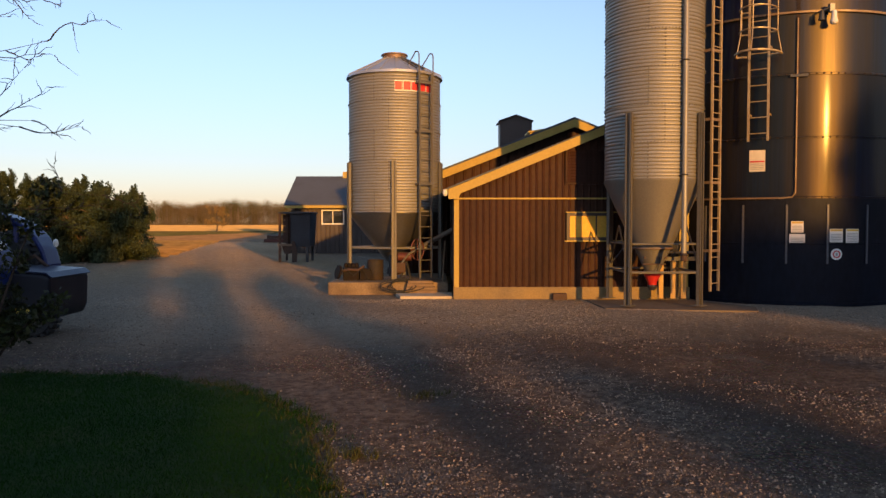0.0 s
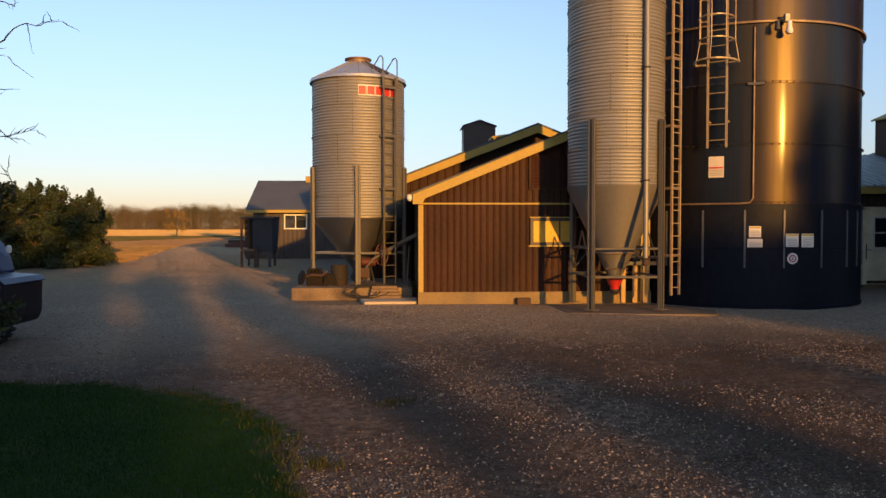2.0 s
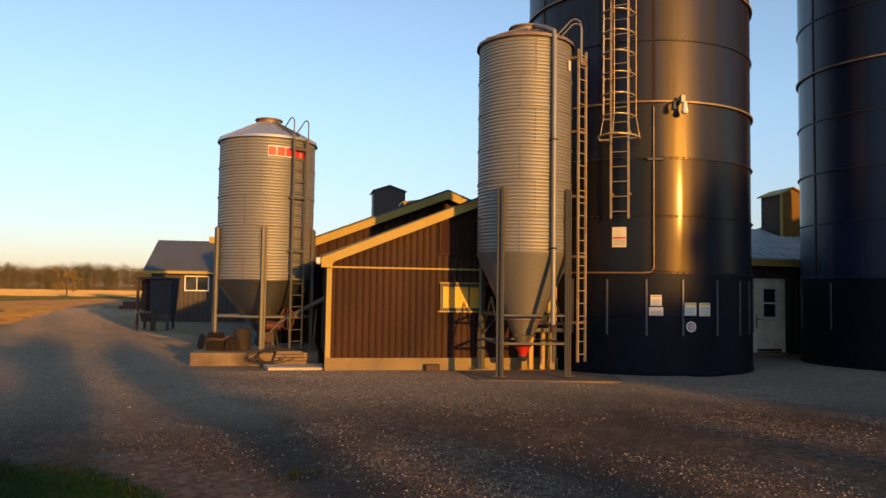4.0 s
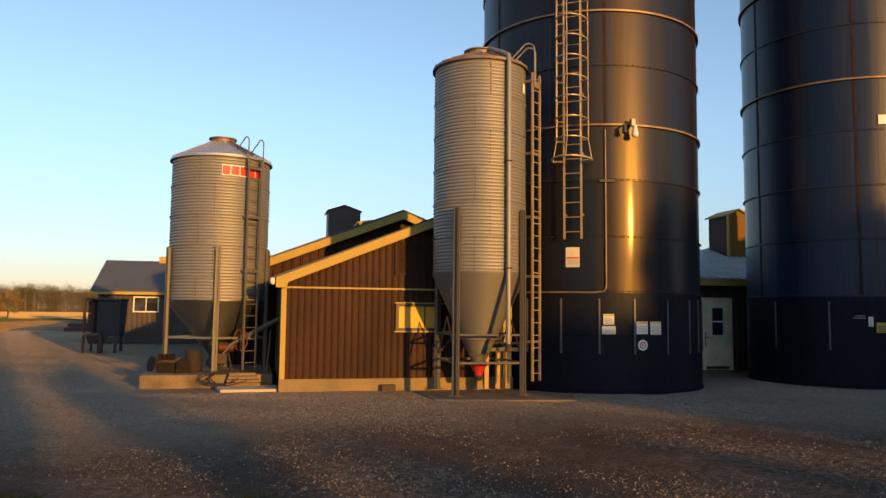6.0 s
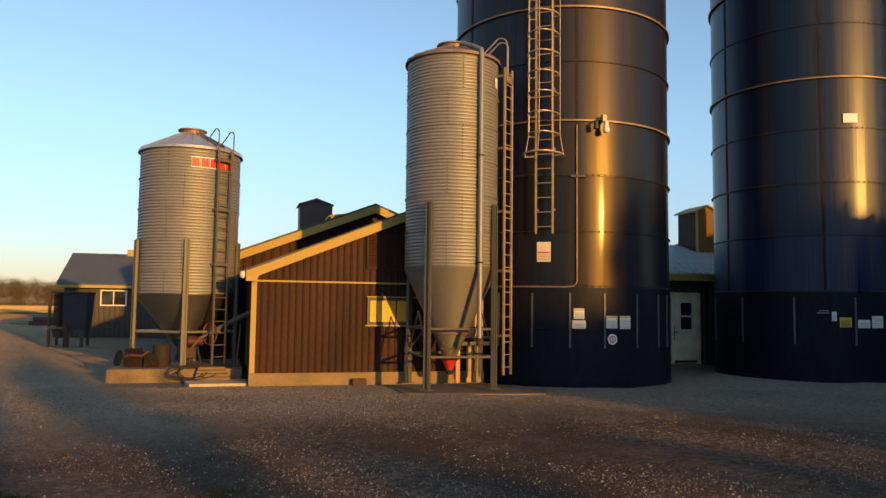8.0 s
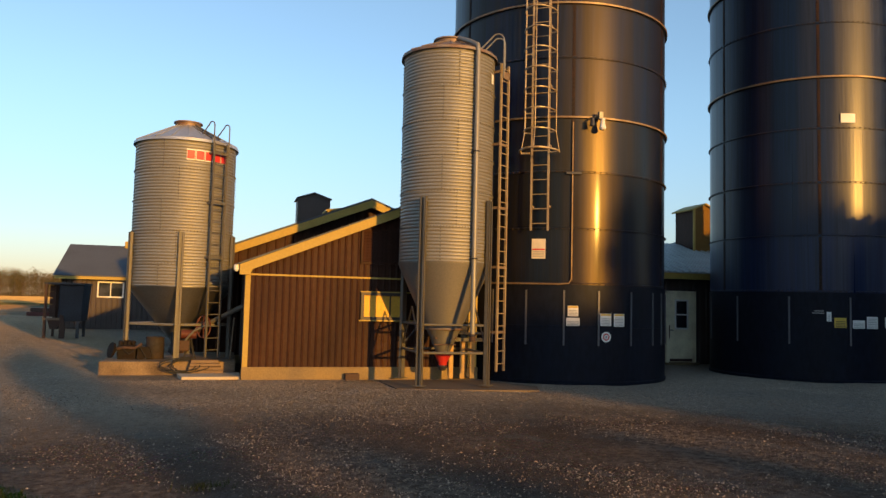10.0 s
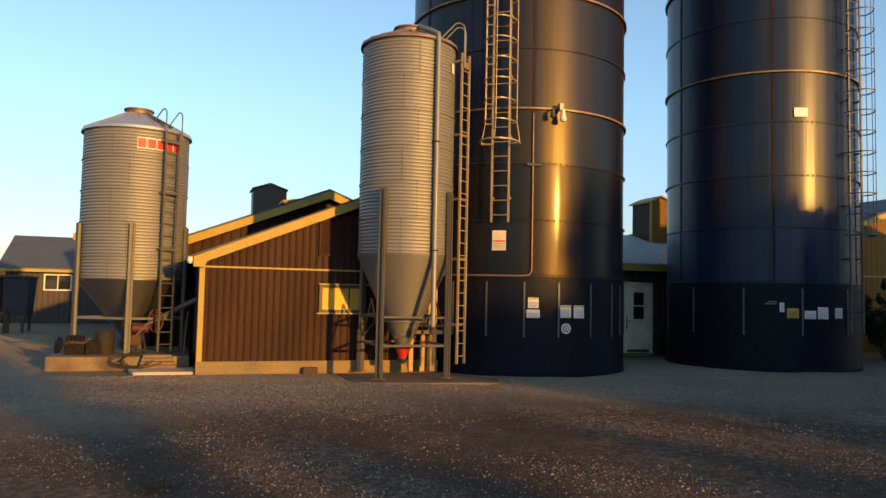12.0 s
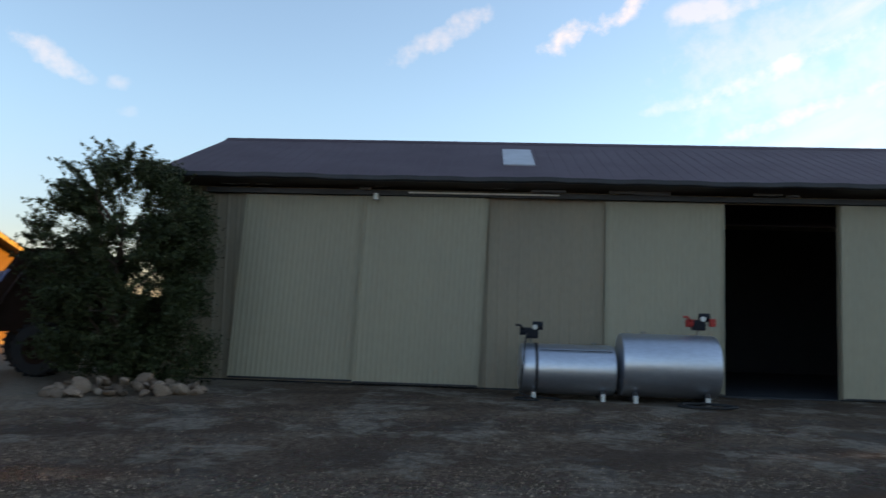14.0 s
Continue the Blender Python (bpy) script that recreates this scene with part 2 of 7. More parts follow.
SKYLIGHT = material("milky_skylight", (0.42, 0.42, 0.44), 0.4, 0, 0.08, 2, 20, 0.05)
SHED_DOOR = material("beige_door_steel", (0.345, 0.31, 0.218), 0.5, 0.0, 0.06, 0.5, 14, 0.04, stretch=(1, 1, 0.3), second=(0.28, 0.253, 0.188), amount=0.6)
NAVY = material("navy_steel", (0.004, 0.006, 0.013), 0.5, 0.0, 0.2, 3, 30, 0.05, spec=0.3)
BROWN_DARK_PAINT = material("dark_red_brown_paint", (0.030, 0.016, 0.011), 0.7, 0.0, 0.2, 3, 25, 0.05, spec=0.08)
BLUE_PALE = material("pale_blue_paint", (0.16, 0.21, 0.42), 0.4, 0.1, 0.1, 3, 25, 0.03)
SOD = material("lawn_sod", (0.010, 0.030, 0.004), 0.9, 0, 0.3, 1.5, 40, 0.5, second=(0.045, 0.050, 0.016), amount=0.5, spec=0.1)
PEBBLE = material("gravel_stone", (0.31, 0.228, 0.155), 0.85, 0, 0.15, 0.6, 60, 0.1, second=(0.17, 0.095, 0.052), amount=0.8, spec=0.15, pieces=-0.75)
BROWN_STEEL = material("tan_brown_ribbed_steel", (0.175, 0.098, 0.026), 0.6, 0.0, 0.1, 1.0, 18, 0.05, stretch=(1, 1, 0.35), second=(0.15, 0.08, 0.014), amount=0.5, spec=0.08)
# drive stones, with the golden low sun put into their colour
GOLDEN_PEBBLE = material("sandy_gravel_stone", (0.47, 0.34, 0.21), 0.85, 0, 0.15, 8, 60, 0.1, second=(0.28, 0.19, 0.12), amount=0.6, spec=0.1, pieces=-0.4)
PALE_PEBBLE = material("pale_gravel_stone", (0.43, 0.345, 0.245), 0.85, 0, 0.15, 8, 60, 0.1, second=(0.28, 0.215, 0.15), amount=0.6, spec=0.15, pieces=-0.45)
DULL_RED = material("dull_red_iron", (0.085, 0.017, 0.012), 0.6, 0.1, 0.25, 5, 30, 0.1, second=(0.07, 0.03, 0.022), amount=0.6)
PAD_CONCRETE = material("sun_worn_concrete", (0.23, 0.165, 0.10), 0.9, 0.0, 0.25, 1.8, 35, 0.4, second=(0.075, 0.055, 0.042), amount=0.8, spec=0.2)
SLATE = material("slate_grey_steel", (0.040, 0.042, 0.050), 0.6, 0.0, 0.2, 1.5, 20, 0.05, second=(0.030, 0.024, 0.022), amount=0.6, spec=0.2)
# black of the tractor's seat and wheel; also stands in for shade inside the shed
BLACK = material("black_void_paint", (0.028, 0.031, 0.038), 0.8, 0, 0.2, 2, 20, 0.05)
TANK = material("tank_steel", (0.58, 0.61, 0.67), 0.38, 0.9, 0.08, 1.5, 25, 0.04, stretch=(1, 0.3, 1), second=(0.50, 0.52, 0.56), amount=0.3)
RED = material("red_paint", (0.42, 0.02, 0.015), 0.45, 0, 0.15, 4, 30, 0.04, second=(0.26, 0.03, 0.02), amount=0.4)
LOGO_RED = material("red_sign_paint", (0.55, 0.03, 0.03), 0.5, 0, 0.05, 4, 30, 0.0)
YELLOW = material("yellow_paint", (0.60, 0.40, 0.05), 0.5, 0, 0.1, 4, 30, 0.03)
GREY_TEXT = material("grey_print", (0.30, 0.29, 0.27), 0.6, 0, 0.1, 10, 60, 0)
BLUE = material("blue_tractor_paint", (0.004, 0.015, 0.095), 0.35, 0, 0.15, 3, 25, 0.03, spec=0.35)
RUBBER = material("tyre_rubber", (0.02, 0.02, 0.021), 0.8, 0, 0.2, 6, 50, 0.2)
WOOD = material("weathered_wood", (0.20, 0.14, 0.09), 0.8, 0, 0.25, 4, 30, 0.25, stretch=(1, 6, 6), second=(0.12, 0.08, 0.05), amount=0.6, spec=0.25)
RUST = material("rusty_steel", (0.065, 0.034, 0.022), 0.75, 0.2, 0.3, 6, 40, 0.2, second=(0.07, 0.045, 0.035), amount=0.6)
STONE = material("field_stone", (0.20, 0.145, 0.105), 0.85, 0, 0.2, 6, 30, 0.4, second=(0.32, 0.245, 0.18), amount=0.7, spec=0.15, pieces=0.55)
BARK = material("bark", (0.10, 0.075, 0.055), 0.9, 0, 0.3, 10, 50, 0.5, stretch=(3, 3, 0.6), spec=0.2)
TWIG = material("bare_twig", (0.05, 0.037, 0.028), 0.9, 0, 0.2, 10, 50, 0.2, spec=0.2)
LEAF_DARK = material("dark_evergreen_leaf", (0.020, 0.029, 0.012), 0.65, 0, 0.3, 0.8, 20, 0, second=(0.046, 0.047, 0.017), amount=0.6, pieces=-0.45, spec=0.25)
LEAF_HEDGE = material("hedge_needle", (0.034, 0.052, 0.027), 0.7, 0, 0.3, 0.8, 20, 0, second=(0.075, 0.078, 0.026), amount=0.6, pieces=-0.4, spec=0.12)
LEAF_SPRING = material("spring_leaf", (0.020, 0.027, 0.007), 0.65, 0, 0.3, 2, 20, 0, second=(0.050, 0.047, 0.013), amount=0.6, pieces=-0.4, spec=0.2)
LEAF_TREE = material("tree_leaf", (0.036, 0.048, 0.016), 0.6, 0, 0.3, 1.2, 20, 0, second=(0.060, 0.072, 0.028), amount=0.6, pieces=-0.45, spec=0.3)
WOODS = material("far_wood_canopy", (0.150, 0.108, 0.052), 0.9, 0, 0.12, 0.05, 1.0, 0, second=(0.085, 0.088, 0.036), amount=0.9, pieces=-0.12, spec=0.03)
DRY_LEAF = material("dry_brown_leaf", (0.24, 0.155, 0.055), 0.9, 0, 0.2, 0.8, 9, 0, second=(0.17, 0.13, 0.05), amount=0.7, pieces=-0.2, spec=0.05)
DEAD_GRASS = material("dead_verge_grass", (0.27, 0.165, 0.065), 0.9, 0, 0.25, 0.12, 0.9, 0, second=(0.12, 0.10, 0.04), amount=0.75, spec=0.05)
GRASS = material("lawn_grass_blade", (0.006, 0.031, 0.002), 0.7, 0, 0.3, 0.9, 30, 0, second=(0.020, 0.054, 0.0035), amount=0.7, pieces=-0.4, spec=0.06)


def ground_material():
    """Gravel yard, with fields beyond it."""
    m = bpy.data.materials.new("gravel_and_fields")
    m.use_nodes = True
    n, l = m.node_tree.nodes, m.node_tree.links
    b = n['Principled BSDF']
    b.inputs['Specular IOR Level'].default_value = 0.2
    b.inputs['Roughness'].default_value = 0.92
    co = n.new("ShaderNodeTexCoord")
    sep = n.new("ShaderNodeSeparateXYZ")
    l.new(co.outputs['Object'], sep.inputs['Vector'])

    def noise_at(scale, detail=5, rough=0.6):
        t = n.new("ShaderNodeTexNoise")
        t.inputs['Scale'].default_value, t.inputs['Detail'].default_value, t.inputs['Roughness'].default_value = scale, detail, rough
        l.new(co.outputs['Object'], t.inputs['Vector'])
        return t.outputs['Fac']

    def ramp(src, lo, hi):
        r = n.new("ShaderNodeMapRange")
        r.interpolation_type = 'SMOOTHSTEP'
        r.inputs['From Min'].default_value, r.inputs['From Max'].default_value = lo, hi
        l.new(src, r.inputs['Value'])
        return r.outputs['Result']

    def blend(fac, a, c):
        x = n.new("ShaderNodeMix")
        x.data_type = 'RGBA'
        l.new(fac, x.inputs['Factor'])
        for key, val in (('A', a), ('B', c)):
            if isinstance(val, tuple):
                x.inputs[key].default_value = (*val, 1)
            else:
                l.new(val, x.inputs[key])
        return x.outputs['Result']

    def math_node(op, a, c):
        x = n.new("ShaderNodeMath")
        x.operation = op
        for i, val in enumerate((a, c)):
            if isinstance(val, (int, float)):
                x.inputs[i].default_value = val
            else:
                l.new(val, x.inputs[i])
        return x.outputs['Value']

    vor = n.new("ShaderNodeTexVoronoi")
    vor.inputs['Scale'].default_value = 34
    l.new(co.outputs['Object'], vor.inputs['Vector'])
    stones = blend(ramp(vor.outputs['Distance'], 0.15, 0.75), (0.25, 0.175, 0.125), (0.085, 0.054, 0.036))
    hue = n.new("ShaderNodeMix")
    hue.data_type, hue.blend_type = 'RGBA', 'MULTIPLY'
    hue.inputs['Factor'].default_value = 0.45
    l.new(stones, hue.inputs['A'])
    l.new(vor.outputs['Color'], hue.inputs['B'])
    packed = blend(ramp(noise_at(9, 8, 0.75), 0.38, 0.66), (0.11, 0.071, 0.047), (0.28, 0.20, 0.14))
    yard = blend(ramp(noise_at(0.45, 6), 0.40, 0.62), packed, hue.outputs['Result'])
    yard = blend(math_node('MULTIPLY', ramp(noise_at(0.16, 4), 0.45, 0.7), 0.45), yard, (0.090, 0.057, 0.037))
    # compacted wheel tracks that swing round into the drive
    bend = math_node('ADD', math_node('ADD', sep.outputs['X'], math_node('MULTIPLY', sep.outputs['Y'], 0.30)), math_node('MULTIPLY', noise_at(0.25, 3), 1.4))
    wave = ramp(math_node('SINE', math_node('MULTIPLY', bend, 2.6), 0), 0.0, 0.8)
    wave = math_node('MULTIPLY', wave, math_node('MULTIPLY', ramp(noise_at(0.5, 5), 0.36, 0.56), 0.65))
    yard = blend(wave, yard, blend(ramp(noise_at(30, 4, 0.7), 0.35, 0.65), (0.070, 0.047, 0.033), (0.115, 0.080, 0.057)))
    # dusty worn patches
    yard = blend(math_node('MULTIPLY', ramp(noise_at(0.7, 8, 0.7), 0.52, 0.66), 0.55), yard, (0.15, 0.135, 0.118))
    # the drive, worn smooth and paler
    off = math_node('ABSOLUTE', math_node('ADD', math_node('ADD', sep.outputs['X'], math_node('MULTIPLY', sep.outputs['Y'], 0.30)), -0.6), 0)
    off = math_node('ADD', off, math_node('MULTIPLY', noise_at(0.8, 6), 1.6))
    lane = math_node('SUBTRACT', 1.0, ramp(off, 2.4, 4.2))
    lane = math_node('MULTIPLY', lane, ramp(sep.outputs['Y'], 8.0, 13.0))
    rut = ramp(math_node('SINE', math_node('MULTIPLY', off, 3.3), 0), -0.6, 0.9)
    smooth = blend(rut, (0.33, 0.245, 0.168), (0.56, 0.42, 0.28))
    smooth = blend(ramp(noise_at(6, 7, 0.7), 0.44, 0.72), smooth, (0.32, 0.24, 0.165))
    yard = blend(math_node('MULTIPLY', lane, 0.95), yard, smooth)
    # the pale fine gravel along the buildings
    east = math_node('MULTIPLY', math_node('MAXIMUM', math_node('ADD', sep.outputs['X'], -6.0), 0.0), 0.5)
    reach = math_node('ADD', math_node('ADD', sep.outputs['Y'], east), math_node('MULTIPLY', noise_at(0.6, 7, 0.7), 4.0))
    near = math_node('MULTIPLY', ramp(reach, 11.2, 15.2), 0.75)
    pale = blend(ramp(noise_at(14, 6, 0.75), 0.35, 0.65), (0.21, 0.16, 0.105), (0.46, 0.37, 0.265))
    yard = blend(near, yard, pale)
    yard = blend(math_node('MULTIPLY', near, math_node('MULTIPLY', ramp(sep.outputs['X'], 3.5, 8.0), 0.75)), yard, blend(ramp(noise_at(11, 8, 0.8), 0.35, 0.65), (0.22, 0.185, 0.145), (0.48, 0.41, 0.33)))
    # dust tracked across the eastern yard
    dust = math_node('MULTIPLY', ramp(noise_at(0.75, 10, 0.72), 0.50, 0.60), math_node('MULTIPLY', ramp(sep.outputs['X'], 5.5, 10.0), 0.85))
    yard = blend(dust, yard, blend(ramp(noise_at(7, 8, 0.75), 0.38, 0.62), (0.20, 0.165, 0.13), (0.40, 0.34, 0.27)))
    # the golden tone of low sun is painted into the far drive's earth
    sun_tone = math_node('SUBTRACT', 1.0, ramp(off, 4.0, 7.0))
    sun_tone = math_node('MULTIPLY', math_node('MULTIPLY', sun_tone, ramp(sep.outputs['Y'], 15.0, 30.0)), 0.85)
    yard = blend(sun_tone, yard, blend(ramp(noise_at(2.5, 8, 0.75), 0.38, 0.64), (0.38, 0.25, 0.125), (0.56, 0.375, 0.19)))
    edge = math_node('ADD', sep.outputs['Y'], math_node('MULTIPLY', noise_at(0.05, 4), 22.0))
    soil = blend(ramp(noise_at(0.25, 6), 0.35, 0.65), (0.20, 0.135, 0.075), (0.28, 0.20, 0.11))
    base = blend(ramp(edge, 64, 78), yard, soil)
    base = blend(ramp(edge, 108, 116), base, (0.10, 0.095, 0.04))
    stubble = blend(ramp(noise_at(0.08, 6), 0.35, 0.65), (0.42, 0.29, 0.12), (0.50, 0.36, 0.16))
    base = blend(ramp(edge, 140, 150), base, stubble)
    l.new(base, b.inputs['Base Color'])
    h = math_node('ADD', math_node('MULTIPLY', vor.outputs['Distance'], -0.6), noise_at(60, 4))
    bp = n.new("ShaderNodeBump")
    bp.inputs['Strength'].default_value, bp.inputs['Distance'].default_value = 1.0, 0.08
    l.new(h, bp.inputs['Height'])
    l.new(bp.outputs['Normal'], b.inputs['Normal'])
    return m


GROUND = ground_material()


# ---- mesh helpers ----
class Shape:
    """Vertices and faces that become one mesh."""

    def __init__(self):
        self.v, self.f = [], []

    def add(self, vs, fs):
        k = len(self.v)
        self.v.extend(tuple(p) for p in vs)
        self.f.extend(tuple(i + k for i in q) for q in fs)
        return self

    def box(self, x0, x1, y0, y1, z0, z1, c=0.0):
        """A block; c cuts its edges."""
        if c <= 0:
            vs = [(x, y, z) for x in (x0, x1) for y in (y0, y1) for z in (z0, z1)]
            return self.add(vs, [(0, 1, 3, 2), (4, 6, 7, 5), (0, 4, 5, 1), (2, 3, 7, 6), (0, 2, 6, 4), (1, 5, 7, 3)])
        bm = bmesh.new()
        bmesh.ops.create_cube(bm, size=1, matrix=Matrix.Translation(((x0 + x1) / 2, (y0 + y1) / 2, (z0 + z1) / 2)) @ Matrix.Diagonal((x1 - x0, y1 - y0, z1 - z0, 1)))
        bmesh.ops.bevel(bm, geom=bm.edges[:], offset=c, segments=2, affect='EDGES', profile=0.6)
        return self.take(bm)

    def take(self, bm):
        bm.verts.index_update()
        self.add([v.co[:] for v in bm.verts], [[v.index for v in f.verts] for f in bm.faces])
        bm.free()
        return self

    def prism(self, outline, axis, a, b):
        """A flat outline (2D) drawn out along an axis from a to b."""
        n = len(outline)
        put = {'x': lambda p, t: (t, p[0], p[1]), 'y': lambda p, t: (p[0], t, p[1]), 'z': lambda p, t: (p[0], p[1], t)}[axis]
        vs = [put(p, a) for p in outline] + [put(p, b) for p in outline]
        return self.add(vs, [tuple(range(n))[::-1], tuple(range(n, 2 * n))] + [(i, (i + 1) % n, n + (i + 1) % n, n + i) for i in range(n)])

    def tube(self, pts, r, n=8, closed=False):
        """A round bar along a polyline; r may be a list."""
        pts = [Vector(p) for p in pts]
        rs = r if isinstance(r, (list, tuple)) else [r] * len(pts)
        k, m = len(self.v), len(pts)
        up = None
        for i, p in enumerate(pts):
            if closed:
                d = pts[(i + 1) % m] - pts[i - 1]
            else:
                d = pts[min(i + 1, m - 1)] - pts[max(i - 1, 0)]
            d.normalize()
            if up is None:
                up = d.orthogonal().normalized()
            up = (up - d * up.dot(d))
            up = up.normalized() if up.length > 1e-6 else d.orthogonal().normalized()
            side = d.cross(up)
            self.v.extend(tuple(p + (up * math.cos(2 * math.pi * j / n) + side * math.sin(2 * math.pi * j / n)) * rs[i]) for j in range(n))
        for i in range(m if closed else m - 1):
            a, b = k + i * n, k + ((i + 1) % m) * n
            self.f.extend((a + j, a + (j + 1) % n, b + (j + 1) % n, b + j) for j in range(n))
        if not closed:
            self.f.append(tuple(k + j for j in range(n))[::-1])
            self.f.append(tuple(k + (m - 1) * n + j for j in range(n)))
        return self

    def lathe(self, profile, seg=48, a0=0.0, a1=360.0, cx=0.0, cy=0.0):
        """A profile of (radius, height) turned about the upright axis."""
        full = abs(a1 - a0 - 360) < 1e-6
        cols = seg if full else seg + 1
        k, m = len(self.v), len(profile)
        for i in range(cols):
            a = radians(a0 + (a1 - a0) * i / seg)
            c, s = math.cos(a), math.sin(a)
            self.v.extend((cx + r * c, cy + r * s, z) for r, z in profile)
        for i in range(seg):
            p, q = k + i * m, k + ((i + 1) % cols) * m
            self.f.extend((p + j, q + j, q + j + 1, p + j + 1) for j in range(m - 1))
        return self

    def rounded(self, c, n=3):
        """The same shape with its sharp edges rounded off."""
        bm = bmesh.new()
        vs = [bm.verts.new(p) for p in self.v]
        for f in self.f:
            bm.faces.new([vs[i] for i in f])
        bmesh.ops.recalc_face_normals(bm, faces=bm.faces[:])
        sharp = [e for e in bm.edges if len(e.link_faces) == 2 and e.calc_face_angle(0) > radians(25)]
        bmesh.ops.bevel(bm, geom=sharp, offset=c, segments=n, affect='EDGES', profile=0.5)
        self.v, self.f = [], []
        return self.take(bm)

    def moved(self, m):
        self.v = [tuple(m @ Vector(p)) for p in self.v]
        return self


def mesh_of(name, shape, mat, smooth=None):
    me = bpy.data.meshes.new(name)
    me.from_pydata(shape.v, [], shape.f)
    me.update()
    bm = bmesh.new()
    bm.from_mesh(me)
    bmesh.ops.recalc_face_normals(bm, faces=bm.faces[:])
    if smooth:
        lim = radians(smooth)
        for f in bm.faces:
            f.smooth = True
        for e in bm.edges:
            e.smooth = len(e.link_faces) == 2 and e.calc_face_angle(0) < lim
    bm.to_mesh(me)
    bm.free()
    me.materials.append(mat)
    return me


def thing(name, x, y, z=0.0, rz=0.0, label="", category="", group="", kind=""):
    ob = new(name)
    ob.empty_display_size = 0.2
    ob.matrix_basis = pose(x, y, z, 0, 0, rz)
    return tagged(ob, label, category, group, kind)


def part(name, shape, mat, parent=None, label="", smooth=None):
    """One mesh object, under a thing or a part."""
    ob = new(name, mesh_of(name, shape, mat, smooth))
    ob.parent = parent
    if label:
        ob["label"] = label
    return ob


def solo(name, shape, mat, label="", category="", kind="", group="", smooth=None, at=(0, 0, 0), rz=0.0):
    ob = new(name, mesh_of(name, shape, mat, smooth))
    ob.matrix_basis = pose(*at, 0, 0, rz)
    return tagged(ob, label, category, group, kind)


def again(ob, parent, m):
    """Another object on the same mesh, under a parent."""
    o = new(ob.name.split('.')[0], ob.data)
    o.parent, o.matrix_basis = parent, m
    return o


def arc(r, a0, a1, z, n=24, cx=0.0, cy=0.0):
    return [(cx + r * math.cos(radians(a0 + (a1 - a0) * i / n)), cy + r * math.sin(radians(a0 + (a1 - a0) * i / n)), z) for i in range(n + 1)]


def ribbed(x0, x1, z_of, y, pitch=0.23, depth=0.022, rib=0.05, z0=0.0, thick=0.02):
    """An upright ribbed sheet along x facing -y; z_of gives its top."""
    xs = []
    x = x0
    while x < x1 - 1e-4:
        e = min(x + pitch, x1)
        for off, d in ((0, 0), (pitch - rib - 0.03, 0), (pitch - rib, depth), (pitch - 0.025, depth)):
            if x + off < e - 1e-4:
                xs.append((x + off, d))
        x = e
    xs.append((x1, 0))
    s = Shape()
    n = len(xs)
    vs = [(a, y - d, z0) for a, d in xs] + [(a, y - d, z_of(a)) for a, d in xs] + [(x0, y + thick, z0), (x1, y + thick, z0), (x0, y + thick, z_of(x0)), (x1, y + thick, z_of(x1))]
    fs = [(i, i + 1, n + i + 1, n + i) for i in range(n - 1)] + [(2 * n, 2 * n + 1, 2 * n + 3, 2 * n + 2)]
    return s.add(vs, fs)


def leaf_cloud(centres, radii, count, size, seed, flat=0.6, outer=0.55):
    """Small bent leaves, spread near the surfaces of many clumps."""
    rng = np.random.default_rng(seed)
    centres, radii = np.array(centres, float), np.array(radii, float)
    k = rng.choice(len(centres), count, p=radii ** 2 / (radii ** 2).sum())
    d = rng.normal(size=(count, 3))
    d /= np.linalg.norm(d, axis=1)[:, None]
    rad = radii[k] * (outer + (1 - outer) * rng.random(count)) * (0.75 + 0.5 * rng.random(count))
    p = centres[k] + d * rad[:, None]
    u = rng.normal(size=(count, 3))
    u /= np.linalg.norm(u, axis=1)[:, None]
    w = np.cross(u, rng.normal(size=(count, 3)))
    w /= np.linalg.norm(w, axis=1)[:, None]
    s = size * (0.6 + 0.8 * rng.random(count))[:, None]
    nrm = np.cross(u, w)
    a, b = p - u * s, p + u * s
    c1, c2 = p + w * s * flat + nrm * s * 0.2, p - w * s * flat + nrm * s * 0.2
    v = np.stack([a, c1, b, c2], 1).reshape(-1, 3)
    f = np.arange(count * 4).reshape(-1, 4)
    sh = Shape()
    sh.v, sh.f = v, f
    return sh


def cloud_object(name, sh, mat, parent=None, label=""):
    me = bpy.data.meshes.new(name)
    me.vertices.add(len(sh.v))
    me.vertices.foreach_set("co", np.asarray(sh.v, dtype=np.float32).ravel())
    f = np.asarray(sh.f, dtype=np.int32)
    me.loops.add(f.size)
    me.loops.foreach_set("vertex_index", f.ravel())
    me.polygons.add(len(f))
    me.polygons.foreach_set("loop_start", np.arange(0, f.size, f.shape[1], dtype=np.int32))
    me.update(calc_edges=True)
    me.materials.append(mat)
    ob = new(name, me)
    ob.parent = parent
    if label:
        ob["label"] = label
    return ob


# ---- ground ----
GX = np.concatenate([[-2500, -600, -200, -80, -40], np.arange(-22, 24.01, 0.2), [40, 80, 200, 600, 2500]])
GY = np.concatenate([[-1500, -300, -120, -60, -30], np.arange(-12, 36.01, 0.2), [45, 60, 90, 140, 300, 700, 2500]])


